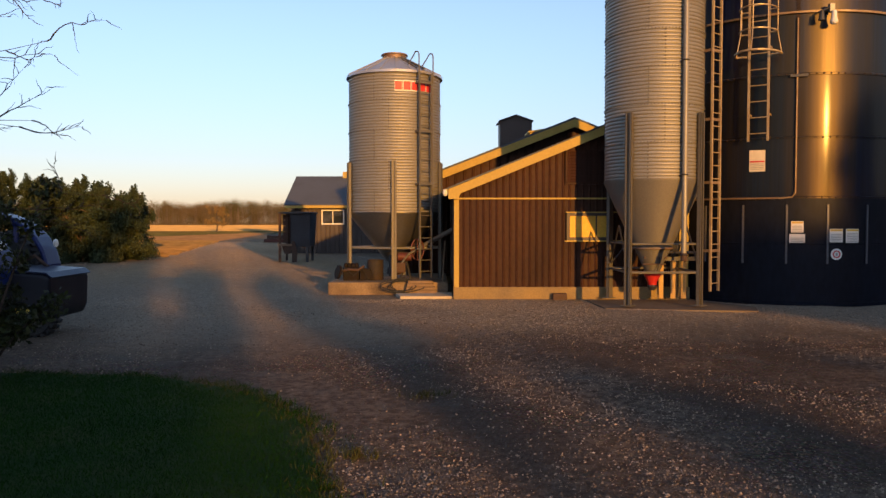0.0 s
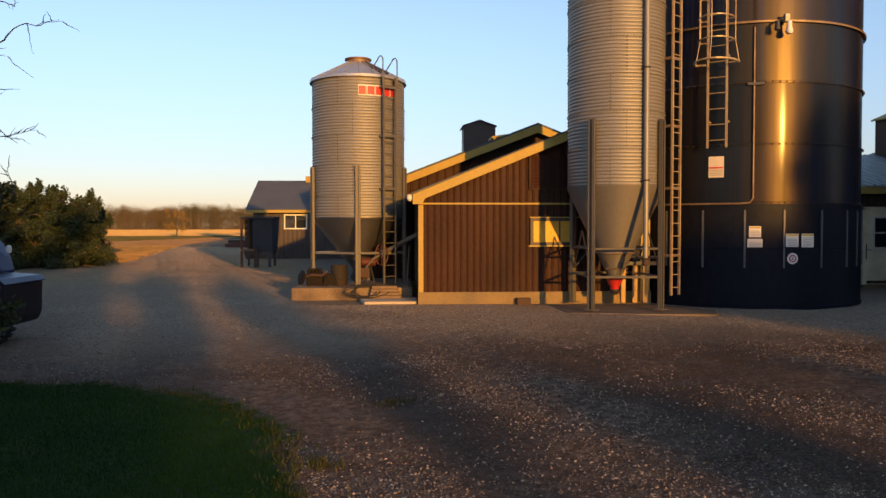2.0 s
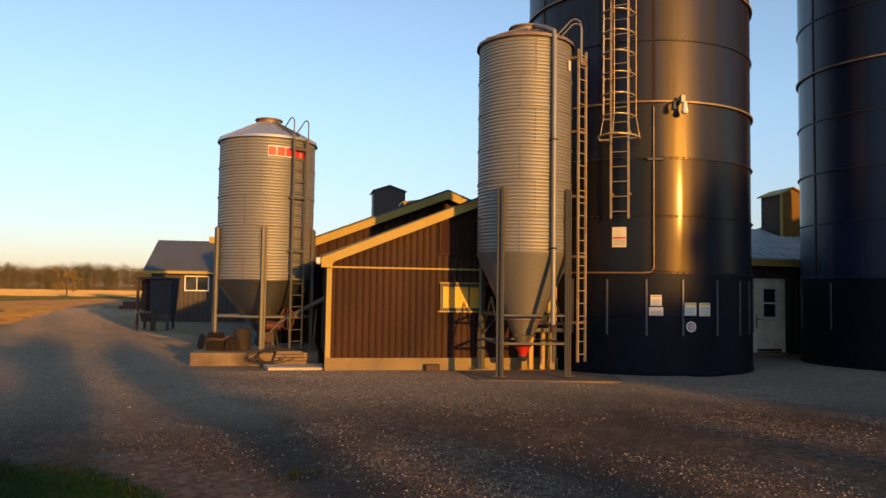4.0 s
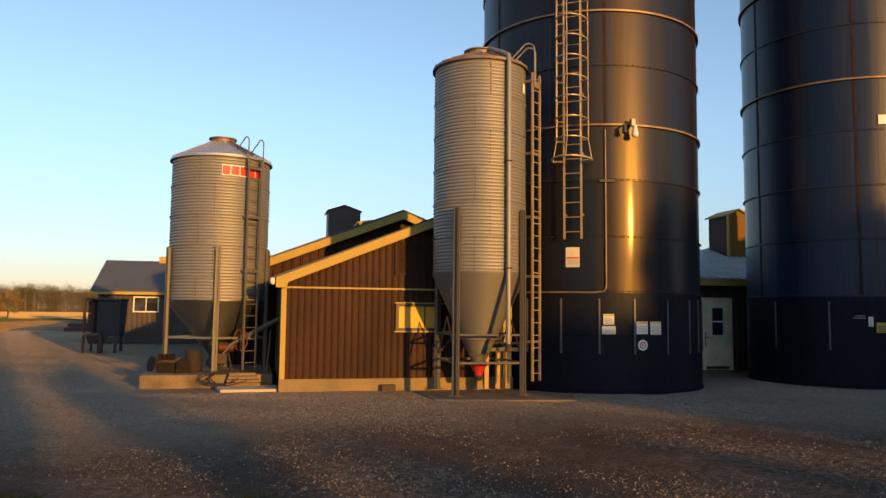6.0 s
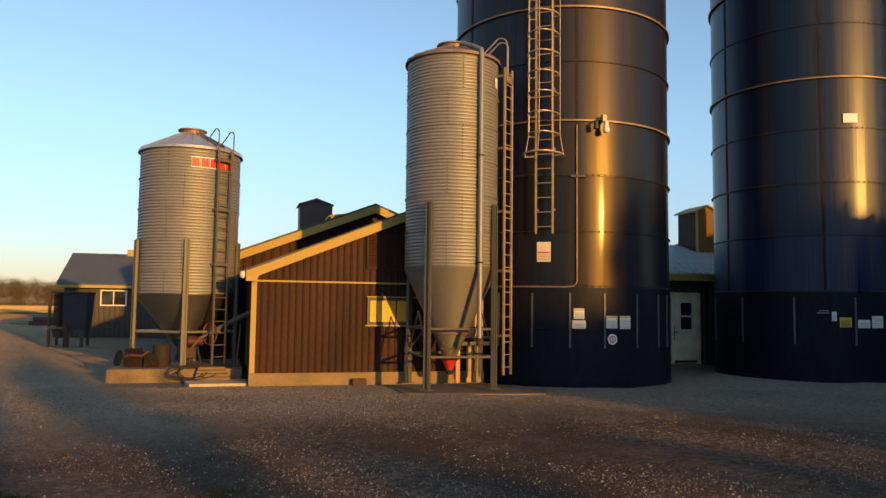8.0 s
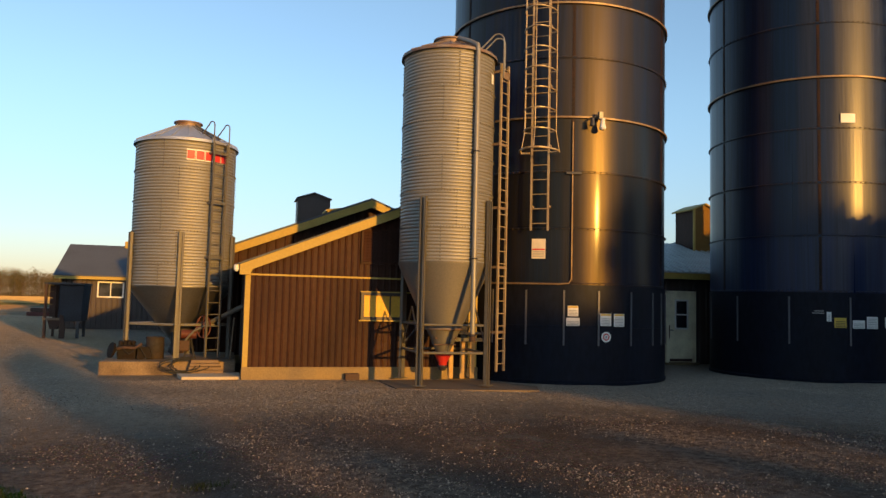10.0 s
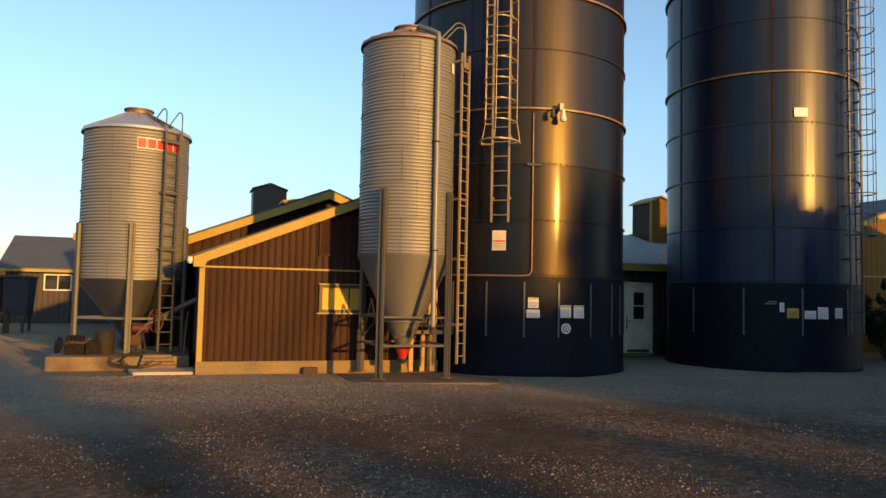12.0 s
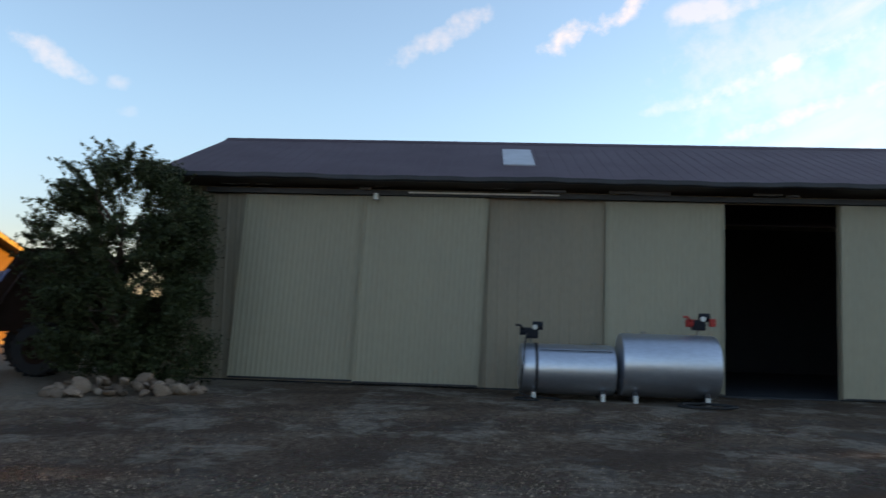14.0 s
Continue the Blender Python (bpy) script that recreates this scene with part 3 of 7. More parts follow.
def relief(x, y):
    """Height of the yard: worn hollows, washboard and the drive's two wheel ruts."""
    near = max(0.0, 1 - max(abs(x - 1) / 20, abs(y - 11) / 24))
    if near == 0:
        return -0.012
    fade = min(1, near * 4)
    if x < -0.3 and y < 8.8:
        fade *= 0.35
    if y > 14.5 and x > -3:
        fade *= 0.4
    u = x + 0.30 * y - 0.6 + 0.5 * noise.noise(Vector((x * 0.15, y * 0.15, 9.0)))
    z = noise.noise(Vector((x * 0.45, y * 0.45, 3.1))) * 0.030 + noise.noise(Vector((x * 1.3, y * 1.3, 5.2))) * 0.018 + noise.noise(Vector((x * 2.7, y * 2.7, 7.7))) * 0.012
    rut = math.exp(-((u + 1.1) / 0.32) ** 2) + math.exp(-((u - 0.7) / 0.32) ** 2)
    bank = math.exp(-((u + 1.9) / 0.4) ** 2) + math.exp(-((u - 1.5) / 0.4) ** 2)
    z += (0.020 * bank - 0.032 * rut) * min(1, max(0, (y - 6) / 5))
    return z * fade - 0.012


GZ = np.array([[relief(x, y) for x in GX] for y in GY])


def ground_height(x, y):
    """Heights of the ground's mesh under many points."""
    i = np.clip(np.searchsorted(GX, x) - 1, 0, len(GX) - 2)
    j = np.clip(np.searchsorted(GY, y) - 1, 0, len(GY) - 2)
    a, b = (x - GX[i]) / (GX[i + 1] - GX[i]), (y - GY[j]) / (GY[j + 1] - GY[j])
    return (GZ[j, i] * (1 - a) + GZ[j, i + 1] * a) * (1 - b) + (GZ[j + 1, i] * (1 - a) + GZ[j + 1, i + 1] * a) * b


def ground():
    s = Shape()
    w = len(GX)
    s.add([(x, y, GZ[j, i]) for j, y in enumerate(GY) for i, x in enumerate(GX)],
          [(j * w + i, j * w + i + 1, (j + 1) * w + i + 1, (j + 1) * w + i) for j in range(len(GY) - 1) for i in range(w - 1)])
    return solo("ground", s, GROUND, "gravel farmyard running out into brown stubble fields", "ground", kind="structure", smooth=60)


ground()


# ---- barns ----
def ring(x0, x1, z0, z1, w, y0, y1):
    """A flat rectangular frame of width w, upright, between depths y0 and y1."""
    rects = [(x0, x1, z0, z1), (x0 + w, x1 - w, z0 + w, z1 - w)]
    vs = [(x, y, z) for y in (y0, y1) for a, b, c, d in rects for x, z in ((a, c), (b, c), (b, d), (a, d))]
    fs = []
    for i in range(4):
        j = (i + 1) % 4
        fs += [(i, j, 4 + j, 4 + i), (8 + i, 12 + i, 12 + j, 8 + j), (i, 8 + i, 8 + j, j), (4 + i, 4 + j, 12 + j, 12 + i)]
    return Shape().add(vs, fs)


def front_barn():
    """Lean-to barn: low eave at the west, roof rising to the east, gable wall to the south."""
    t = thing("barn", 0.41, 15.93, label="brown ribbed steel lean-to barn with tan trim and a sloping roof", category="barn")
    L, D, zl, k = 4.75, 4.0, 2.24, 0.407
    top = lambda x: zl + k * x
    part("wall", ribbed(0.08, L, top, 0.0, 0.14, 0.018, 0.032, z0=0.24), BARN, t, "brown ribbed steel cladding")
    part("side_wall", ribbed(0, D, lambda x: zl - 0.05, 0, 0.23, z0=0.24).moved(Matrix.Translation((0, D, 0)) @ pose(0, 0, 0, 0, 0, -90)), BARN_DARK, t)
    part("wall_core", Shape().prism([(0.06, 0.02), (L, 0.02), (L, top(L) - 0.05), (0.06, zl - 0.05)], 'y', 0.03, D), BARN_DARK, t)
    part("footing", Shape().box(-0.03, L + 0.23, -0.06, 0.16, -0.1, 0.25, 0.012), CONCRETE, t, "concrete footing")
    part("corner_trim", Shape().box(-0.02, 0.085, -0.045, 0.1, 0.25, zl - 0.02, 0.006), TAN, t, "tan steel corner trim")
    part("end_trim", Shape().box(L, L + 0.2, -0.045, 0.05, 0.25, 2.0, 0.006), TAN, t, "tan end trim beside the silo")
    part("belt_trim", Shape().box(0.085, L, -0.04, 0.0, 2.105, 2.14), TAN, t, "thin tan belt trim")
    # barge board along the rake with a boxed eave return
    a, h = -0.14, 0.19
    part("barge_board", Shape().prism([(a, zl + k * a - 0.06), (L, top(L) - 0.06), (L, top(L) - 0.06 + h), (a, zl + k * a - 0.06 + h)], 'y', -0.20, -0.155), TAN, t, "tan barge board")
    part("eave_return", Shape().prism([(a, zl - 0.13), (0.06, zl - 0.13), (0.13, zl + 0.02), (0.13, zl + 0.08), (a, zl + 0.04)], 'y', -0.19, 0.02), TAN, t, "tan boxed eave return")
    part("soffit", Shape().prism([(a, zl + k * a - 0.06), (L, top(L) - 0.06), (L, top(L) - 0.04), (a, zl + k * a - 0.04)], 'y', -0.155, 0.0), TAN, t)
    part("roof", Shape().prism([(a - 0.05, zl + k * a + 0.12), (L + 0.05, top(L) + 0.14), (L + 0.05, top(L) + 0.17), (a - 0.05, zl + k * a + 0.15)], 'y', -0.22, D + 0.1), ROOF_GREY, t, "grey steel roof")
    # window with a tan frame
    w = part("window", ring(2.36, 3.35, 1.24, 1.82, 0.065, -0.065, -0.01), BARN_DARK, t, "dark framed sliding window")
    part("mullion", Shape().box(2.975, 3.0, -0.06, -0.012, 1.30, 1.76), BARN_DARK, w)
    part("window_head", Shape().box(2.34, 3.55, -0.075, -0.01, 1.82, 1.843), TAN, w, "tan head trim")
    part("window_sill", Shape().box(2.32, 3.55, -0.085, -0.01, 1.21, 1.238), TAN, w, "tan sill trim")
    part("pane", Shape().box(2.42, 2.98, -0.035, -0.028, 1.30, 1.76), WARM_PANE, w)
    part("pane", Shape().box(2.995, 3.29, -0.040, -0.033, 1.30, 1.76), WARM_PANE, w)
    lv = part("louvre", Shape().box(2.33, 2.37, -0.05, -0.02, 2.45, 3.2).box(3.6, 3.64, -0.05, -0.02, 2.45, 3.5).box(2.33, 3.64, -0.05, -0.02, 2.42, 2.46), BARN, t, "brown louvred vent panel")
    slat = None
    for i in range(14):
        z = 2.47 + i * 0.062
        x1 = 3.6
        sh = Shape().prism([(-0.045, 0), (-0.02, 0.055), (-0.015, 0.055), (-0.04, 0)], 'x', 2.37, x1)
        if slat is None:
            slat = part("slat", sh, BARN, lv)
            slat.matrix_basis = pose(0, 0, z)
        elif top(2.4) - 0.1 > z:
            again(slat, lv, pose(0, 0, z))
    lamp_ = part("eave_lamp", Shape().lathe([(0.0, 0.10), (0.05, 0.09), (0.06, 0.0), (0.03, -0.05), (0.0, -0.05)], 12, cx=-0.2, cy=-0.1).moved(Matrix.Translation((0, 0, 2.22))), WHITE, t, "small white yard lamp")
    return t



front_barn()


def gable_wall(t, half, eave, ridge, depth, wall_mat, roof_mat, over=0.35, rake=0.5, trim=TAN, pitch=0.23, fascia=0.2, depth_rib=0.022):
    """A gabled building centred on x = 0, its front at y = 0."""
    k = (ridge - eave) / half
    top = lambda x: ridge - k * abs(x)
    part("wall", ribbed(-half, half, top, 0.0, pitch, depth_rib, 0.05, z0=0.1), wall_mat, t, "ribbed steel gable wall")
    part("wall_core", Shape().prism([(-half, 0), (half, 0), (half, eave), (0, ridge), (-half, eave)], 'y', 0.03, depth), wall_mat, t)
    e = half + over
    for sgn in (-1, 1):
        x0, z0 = sgn * e, ridge - k * e
        part("roof", Shape().prism([(0, ridge + 0.02), (x0, z0 + 0.02), (x0, z0 + 0.07), (0, ridge + 0.075)], 'y', -rake, depth + 0.3), roof_mat, t)
        part("barge_board", Shape().prism([(0, ridge + 0.015), (x0, z0 + 0.015), (x0, z0 + 0.015 - fascia), (0, ridge + 0.015 - fascia)], 'y', -rake - 0.04, -rake), trim, t, "tan barge board")
        part("soffit", Shape().prism([(0, ridge - 0.12), (x0, z0 - 0.12), (x0, z0 - 0.10), (0, ridge - 0.10)], 'y', -rake, 0), BARN_DARK, t)
    return top


def cupola(x, y, z, w, d, h, label, front=None, lit=None, rise=0.22):
    t = thing("roof_cupola", x, y, z, label=label, category="cupola")
    s = Shape()
    part("body", Shape().box(-w / 2, w / 2, -d / 2, d / 2, -0.9, h, 0.01), BARN_DARK if not front else BARN, t)
    # darker body and lighter front put shaded side and sunlit face into colour
    if front:
        part("front_panel", Shape().box(-w / 2 + 0.02, w / 2 - 0.02, -d / 2 - 0.012, -d / 2 - 0.002, -0.9, h - 0.01), front, t, "lighter tan-brown front panel with the sunlight put into its colour")
    for sx in (-1, 1):
        part("corner_trim", Shape().box(sx * w / 2 - 0.035, sx * w / 2 + 0.035, -d / 2 - 0.02, -d / 2 + 0.03, -0.5, h), lit or BARN_DARK, t)
    o = 0.09
    for sx in (-1, 1):
        part("roof", Shape().prism([(0, h + rise), (sx * (w / 2 + o), h - 0.02), (sx * (w / 2 + o), h + 0.03), (0, h + rise + 0.05)], 'y', -d / 2 - o, d / 2 + o), lit or BARN_DARK, t)
    part("gable", Shape().prism([(-w / 2, h), (w / 2, h), (0, h + rise)], 'y', -d / 2 + 0.01, d / 2), front or BARN_DARK, t)
    grid = Shape()
    for i in range(9):
        zz = -0.3 + i * (h + 0.15) / 9
        grid.box(-w / 2 + 0.06, w / 2 - 0.06, -d / 2 - 0.025, -d / 2 - 0.01, zz, zz + 0.03)
    part("louvre", grid, front or BARN_DARK, t)
    return t


def rear_barn():
    t = thing("barn", 3.63, 20.0, label="long brown steel barn with a low gable and tan edges", category="barn")
    gable_wall(t, 4.43, 2.57, 4.29, 26, BARN, ROOF_GREY, over=0.25, rake=0.3)
    part("footing", Shape().box(-4.45, 4.45, -0.05, 0.1, -0.1, 0.2), CONCRETE, t)
    return t


rear_barn()
cupola(3.55, 34.0, 4.45, 1.34, 1.4, 1.62, "dark brown louvred roof cupola with a small gabled cap", rise=0.24)
cupola(3.3, 23.5, 4.05, 0.75, 0.8, 0.32, "low tan ridge vent box on the barn roof", lit=TAN, rise=0.05)


def link_building():
    """Low wing between the two dark silos, its eave to the south."""
    t = thing("link_building", 12.6, 19.8, label="low brown link building with a bare steel roof and tan fascia", category="building")
    part("wall", ribbed(-3.2, 3.2, lambda x: 2.6, 0, 0.23, z0=0.05), BARN_DARK, t)
    part("wall_core", Shape().box(-3.2, 3.2, 0.03, 6.8, 0, 2.6), BARN_DARK, t)
    part("fascia", Shape().box(-3.3, 3.3, -0.42, -0.38, 2.50, 2.70), TAN, t, "tan fascia board")
    part("soffit", Shape().box(-3.3, 3.3, -0.38, 0, 2.51, 2.53), BARN_DARK, t)
    roof = Shape()
    for sgn, ye, yr in ((1, -0.45, 3.4), (-1, 7.25, 3.4)):
        roof.prism([(ye, 2.68), (yr, 3.86), (yr, 3.90), (ye, 2.72)], 'x', -3.3, 3.3)
    part("roof", roof, ROOF_METAL, t, "bare galvanised steel roof")
    rib = part("roof_rib", Shape().prism([(-0.45, 2.722), (3.4, 3.902), (3.4, 3.925), (-0.45, 2.765)], 'x', -0.03, 0.03), ROOF_METAL, t)
    for i in range(-13, 14):
        if i:
            again(rib, t, pose(i * 0.24, 0, 0))
    d = part("door", Shape().box(0.02, 0.86, -0.06, -0.02, 0.06, 2.08, 0.008), CREAM_DOOR, t, "cream steel service door with a glazed upper half")
    part("door_frame", Shape().box(-0.06, 0.02, -0.08, 0.02, 0.04, 2.15).box(0.86, 0.94, -0.08, 0.02, 0.04, 2.15).box(-0.06, 0.94, -0.08, 0.02, 2.08, 2.16), CREAM_DOOR, d)
    part("window_frame", Shape().box(0.22, 0.68, -0.075, -0.055, 1.02, 1.07).box(0.22, 0.68, -0.075, -0.055, 1.44, 1.48).box(0.22, 0.68, -0.075, -0.055, 1.86, 1.91).box(0.22, 0.27, -0.075, -0.055, 1.07, 1.86).box(0.63, 0.68, -0.075, -0.055, 1.07, 1.86), WHITE, d, "white window frame")
    for z0, z1 in ((1.07, 1.44), (1.48, 1.86)):
        part("pane", Shape().box(0.27, 0.63, -0.066, -0.062, z0, z1), GLASS, d)
    part("kick_rust", Shape().box(0.06, 0.82, -0.064, -0.058, 0.08, 0.16), RUST, d, "rust along the door foot")
    part("door_handle", Shape().tube([(0.09, -0.06, 1.0), (0.09, -0.11, 1.0)], 0.02, 8).tube([(0.09, -0.11, 1.0), (0.15, -0.11, 0.99)], 0.012, 6), GALV, d)
    part("hinge_rust", Shape().box(0.03, 0.06, -0.068, -0.058, 0.75, 1.15), RUST, d)
    part("sill", Shape().box(-0.1, 1.0, -0.2, 0.0, -0.05, 0.05), CONCRETE, t)
    return t


link_building()
cupola(15.60, 22.8, 3.85, 0.80, 1.12, 1.15, "brown wooden roof cupola with a tan gabled cap", front=BROWN_STEEL, lit=TAN, rise=0.2)


# ---- feed bins ----
def corrugated(r, z0, z1, pitch=0.0677, amp=0.0062):
    n = max(4, round((z1 - z0) / pitch))
    step = (z1 - z0) / n
    wave = ((0.0, 0.35), (0.28, 0.9), (0.5, 0.75), (0.70, -0.1), (0.84, -1.3), (0.94, -0.9))
    return [(r + amp * d, z0 + (i + f) * step) for i in range(n) for f, d in wave] + [(r, z1)]


def ladder(parent, name, m, z0, z1, width, rung=0.3, rail=0.022, mat=GALV, label="", flat=True):
    """Two rails and their rungs, in its own plane x-z, placed by m."""
    top = part(name, Shape().box(-width / 2 - rail, -width / 2 + rail, -0.02, 0.02, z0, z1).box(width / 2 - rail, width / 2 + rail, -0.02, 0.02, z0, z1), mat, parent, label)
    top.matrix_basis = m
    r = None
    z = z0 + 0.15
    while z < z1 - 0.05:
        if r is None:
            r = part("rung", Shape().tube([(-width / 2, 0, 0), (width / 2, 0, 0)], 0.0105, 6), mat, top)
            r.matrix_basis = pose(0, 0, z)
        else:
            again(r, top, pose(0, 0, z))
        z += rung
    return top


def bolts(pts, size=0.014):
    s = Shape()
    for p in pts:
        s.box(p[0] - size, p[0] + size, p[1] - size, p[1] + size, p[2] - size, p[2] + size)
    return s


def bin_body(t, r, z_hop, z_eave, z_cone, z_boot, r_boot, seams, cap_r, mats, pitch=0.0677, cap_h=0.12):
    wall, dull, capm, hop = mats
    part("shell", Shape().lathe(corrugated(r, z_hop, z_eave, pitch), 72), wall, t, "corrugated galvanised shell", smooth=62)
    part("hopper", Shape().lathe([(r + 0.015, z_hop + 0.03), (r + 0.012, z_hop - 0.02), (r_boot, z_boot), (r_boot, z_boot - 0.1)], 48), hop, t, "smooth grey cone hopper", smooth=40)
    cone = part("roof", Shape().lathe([(r + 0.06, z_eave - 0.05), (r + 0.05, z_eave + 0.01), (cap_r, z_cone), (cap_r, z_cone + 0.02)], 48), dull, t, "conical steel roof", smooth=30)
    rib = None
    for i in range(20):
        a = i * 18 + 4
        if rib is None:
            rib = part("roof_seam", Shape().tube([(r + 0.05, 0, z_eave + 0.02), (cap_r, 0, z_cone + 0.01)], 0.012, 5), dull, cone)
            rib.matrix_basis = pose(0, 0, 0, 0, 0, a)
        else:
            again(rib, cone, pose(0, 0, 0, 0, 0, a))
    part("cap", Shape().lathe([(cap_r + 0.01, z_cone - 0.02), (cap_r + 0.01, z_cone + cap_h * 0.6), (cap_r + 0.05, z_cone + cap_h * 0.6), (cap_r + 0.045, z_cone + cap_h * 0.85), (cap_r * 0.5, z_cone + cap_h), (0, z_cone + cap_h)], 32), capm, t, "round fill cap", smooth=30)
    for z in seams:
        part("bolted_seam", bolts([((r + 0.014) * math.cos(i * math.pi / 48), (r + 0.014) * math.sin(i * math.pi / 48), z) for i in range(96)], 0.008), STEEL_DARK, t)["kind"] = "stuff"
    zs = [z_hop, *seams, z_eave]
    for i in range(len(zs) - 1):
        for q in range(4):
            a = radians(-112 + (i % 2) * 18 + q * 90)
            part("seam_bolts", bolts([((r + 0.014) * math.cos(a), (r + 0.014) * math.sin(a), zs[i] + 0.05 + j * 0.0677) for j in range(int((zs[i + 1] - zs[i]) / 0.0677))], 0.010), STEEL_DARK, t)["kind"] = "stuff"


def leg(t, a, r, z0, z1, w=0.12, mat=GALV_DULL, turn=0.0):
    """A folded steel leg against the shell, with a foot plate."""
    o = part("leg", Shape().box(0, 0.02, -w / 2, w / 2, z0, z1).box(0, 0.075, -w / 2, -w / 2 + 0.012, z0, z1).box(0, 0.075, w / 2 - 0.012, w / 2, z0, z1).box(0.06, 0.075, -w / 2, -w / 2 + 0.035, z0, z1).box(0.06, 0.075, w / 2 - 0.035, w / 2, z0, z1), mat, t, "folded galvanised leg")
    o.matrix_basis = pose(r * math.cos(radians(a)), r * math.sin(radians(a)), 0, 0, 0, a + turn)
    part("foot_plate", Shape().box(-0.06, 0.13, -0.11, 0.11, z0 - 0.004, z0 + 0.012), mat, o)
    return o


def hoop_rail(t, pts, mat=GALV, r=0.02):
    return part("hand_hoop", Shape().tube(pts, r, 8), mat, t, "bent tube hand hoop", smooth=40)


def arch(base, inward, z0, z1, r, reach, z2):
    """An upright tube that bends over in a half circle and slants down inwards."""
    pts = [base + Vector((0, 0, z0)), base + Vector((0, 0, (z0 + z1) / 2)), base + Vector((0, 0, z1))]
    for k in range(1, 9):
        a = math.pi * 0.84 * k / 8
        pts.append(base + inward * (r - r * math.cos(a)) + Vector((0, 0, z1 + r * math.sin(a))))
    return pts + [base + inward * reach + Vector((0, 0, z2))]


def bin_one():
    """The shorter bin with the lettering, on a raised pad."""
    cx, cy, r = -0.98, 18.22, 1.09
    t = thing("feed_bin", cx, cy, 0.27, label="corrugated galvanised feed bin with a cone roof on four legs", category="feed bin", group="feed bins")
    bin_body(t, r, 1.56, 4.80, 5.26, 0.36, 0.16, (2.07, 2.78, 3.46, 4.14), 0.27, (GALV, GALV_ROOF, GALV_RUST, GALV_HOPPER))
    for a in (204, 272, 343, 80):
        leg(t, a, r + 0.02, 0.0, 2.75)
    for a, b in ((204, 272), (272, 343), (343, 440), (80, 204)):
        p, q = [((r + 0.03) * math.cos(radians(k)), (r + 0.03) * math.sin(radians(k)), 0.76) for k in (a, b)]
        part("cross_bar", Shape().tube([p, q], 0.03, 6), GALV, t)
    # ladder on the shell, to the front right
    a = 308
    ca, sa = math.cos(radians(a)), math.sin(radians(a))
    lad = ladder(t, "ladder", pose((r + 0.14) * ca, (r + 0.14) * sa, 0, 0, 0, a + 90), 0.08, 4.75, 0.34, 0.255, 0.018, GALV_DULL, "galvanised bin ladder")
    for z in (2.2, 3.4, 4.5):
        part("bracket", Shape().box(-0.2, 0.2, -0.015, 0.015, z, z + 0.05).box(-0.2, -0.17, 0.0, 0.14, z, z + 0.05).box(0.17, 0.2, 0.0, 0.14, z, z + 0.05), GALV_DULL, lad)
    for off in (-0.2, 0.2):
        u = Vector((-sa, ca, 0)) * off
        base = Vector(((r + 0.16) * ca, (r + 0.16) * sa, 0)) + u
        hoop_rail(t, arch(base, Vector((-ca, -sa, 0)), 4.55, 5.12, 0.10, 0.42, 4.98), GALV_DULL, 0.014)
    part("lid_arm", Shape().tube([(0.15, -0.2, 5.3), (0.5 * ca, 0.5 * sa, 5.16), ((r + .1) * ca, (r + .1) * sa, 4.86)], 0.02, 6), GALV_DULL, t)
    for k in (-0.1, 0.1):
        part("roof_step", Shape().tube([(0.3 * ca - k * sa, 0.3 * sa + k * ca, 5.25), (1.05 * ca - k * sa, 1.05 * sa + k * ca, 4.87)], 0.014, 5), GALV_DULL, t)
    # red maker's lettering as plain blocks on a pale border, curved with the shell
    sign = None
    for i in range(5):
        a0 = 273 + i * 10.2
        s = Shape()
        for rr, z0, z1, da in ((r + 0.010, 4.325, 4.565, 9.3),):
            n = 4
            outer = [((rr + 0.003) * math.cos(radians(a0 + da * j / n)), (rr + 0.003) * math.sin(radians(a0 + da * j / n))) for j in range(n + 1)]
            inner = [(rr * math.cos(radians(a0 + da * j / n)), rr * math.sin(radians(a0 + da * j / n))) for j in range(n + 1)]
            s.prism(outer + inner[::-1], 'z', z0, z1)
        sign = part("sign_border", s, WHITE, t, "pale border of the maker's sign")
        s = Shape()
        rr, da, n = r + 0.015, 8.2, 4
        a1 = a0 + 0.55
        bars = [(0.0, 1.0, 4.35, 4.54)]
        for f0, f1, z0, z1 in bars:
            aa = [a1 + da * (f0 + (f1 - f0) * j / n) for j in range(n + 1)]
            s.prism([((rr + 0.004) * math.cos(radians(q)), (rr + 0.004) * math.sin(radians(q))) for q in aa] + [(rr * math.cos(radians(q)), rr * math.sin(radians(q))) for q in aa[::-1]], 'z', z0, z1)
        part("sign_block", s, LOGO_RED, sign, "plain red sign block")
    # discharge boot and slide under the hopper
    part("boot", Shape().lathe([(0.16, 0.28), (0.2, 0.2), (0.2, 0.1), (0.0, 0.1)], 16), RUST, t, "rusty discharge boot")
    return t


bin_one()
pad = solo("concrete_pad", Shape().box(-2.42, 0.28, 16.95, 20.0, -0.1, 0.27, 0.02), PAD_CONCRETE, "raised worn concrete pad under the feed bin", "concrete pad")
solo("pavement", Shape().prism([(-0.75, 16.0), (0.36, 16.0), (0.36, 16.95), (-0.9, 16.95), (-0.85, 16.5)], 'z', -0.05, 0.045), SLAB, "pale concrete slab beside the barn corner", "pavement", kind="structure")


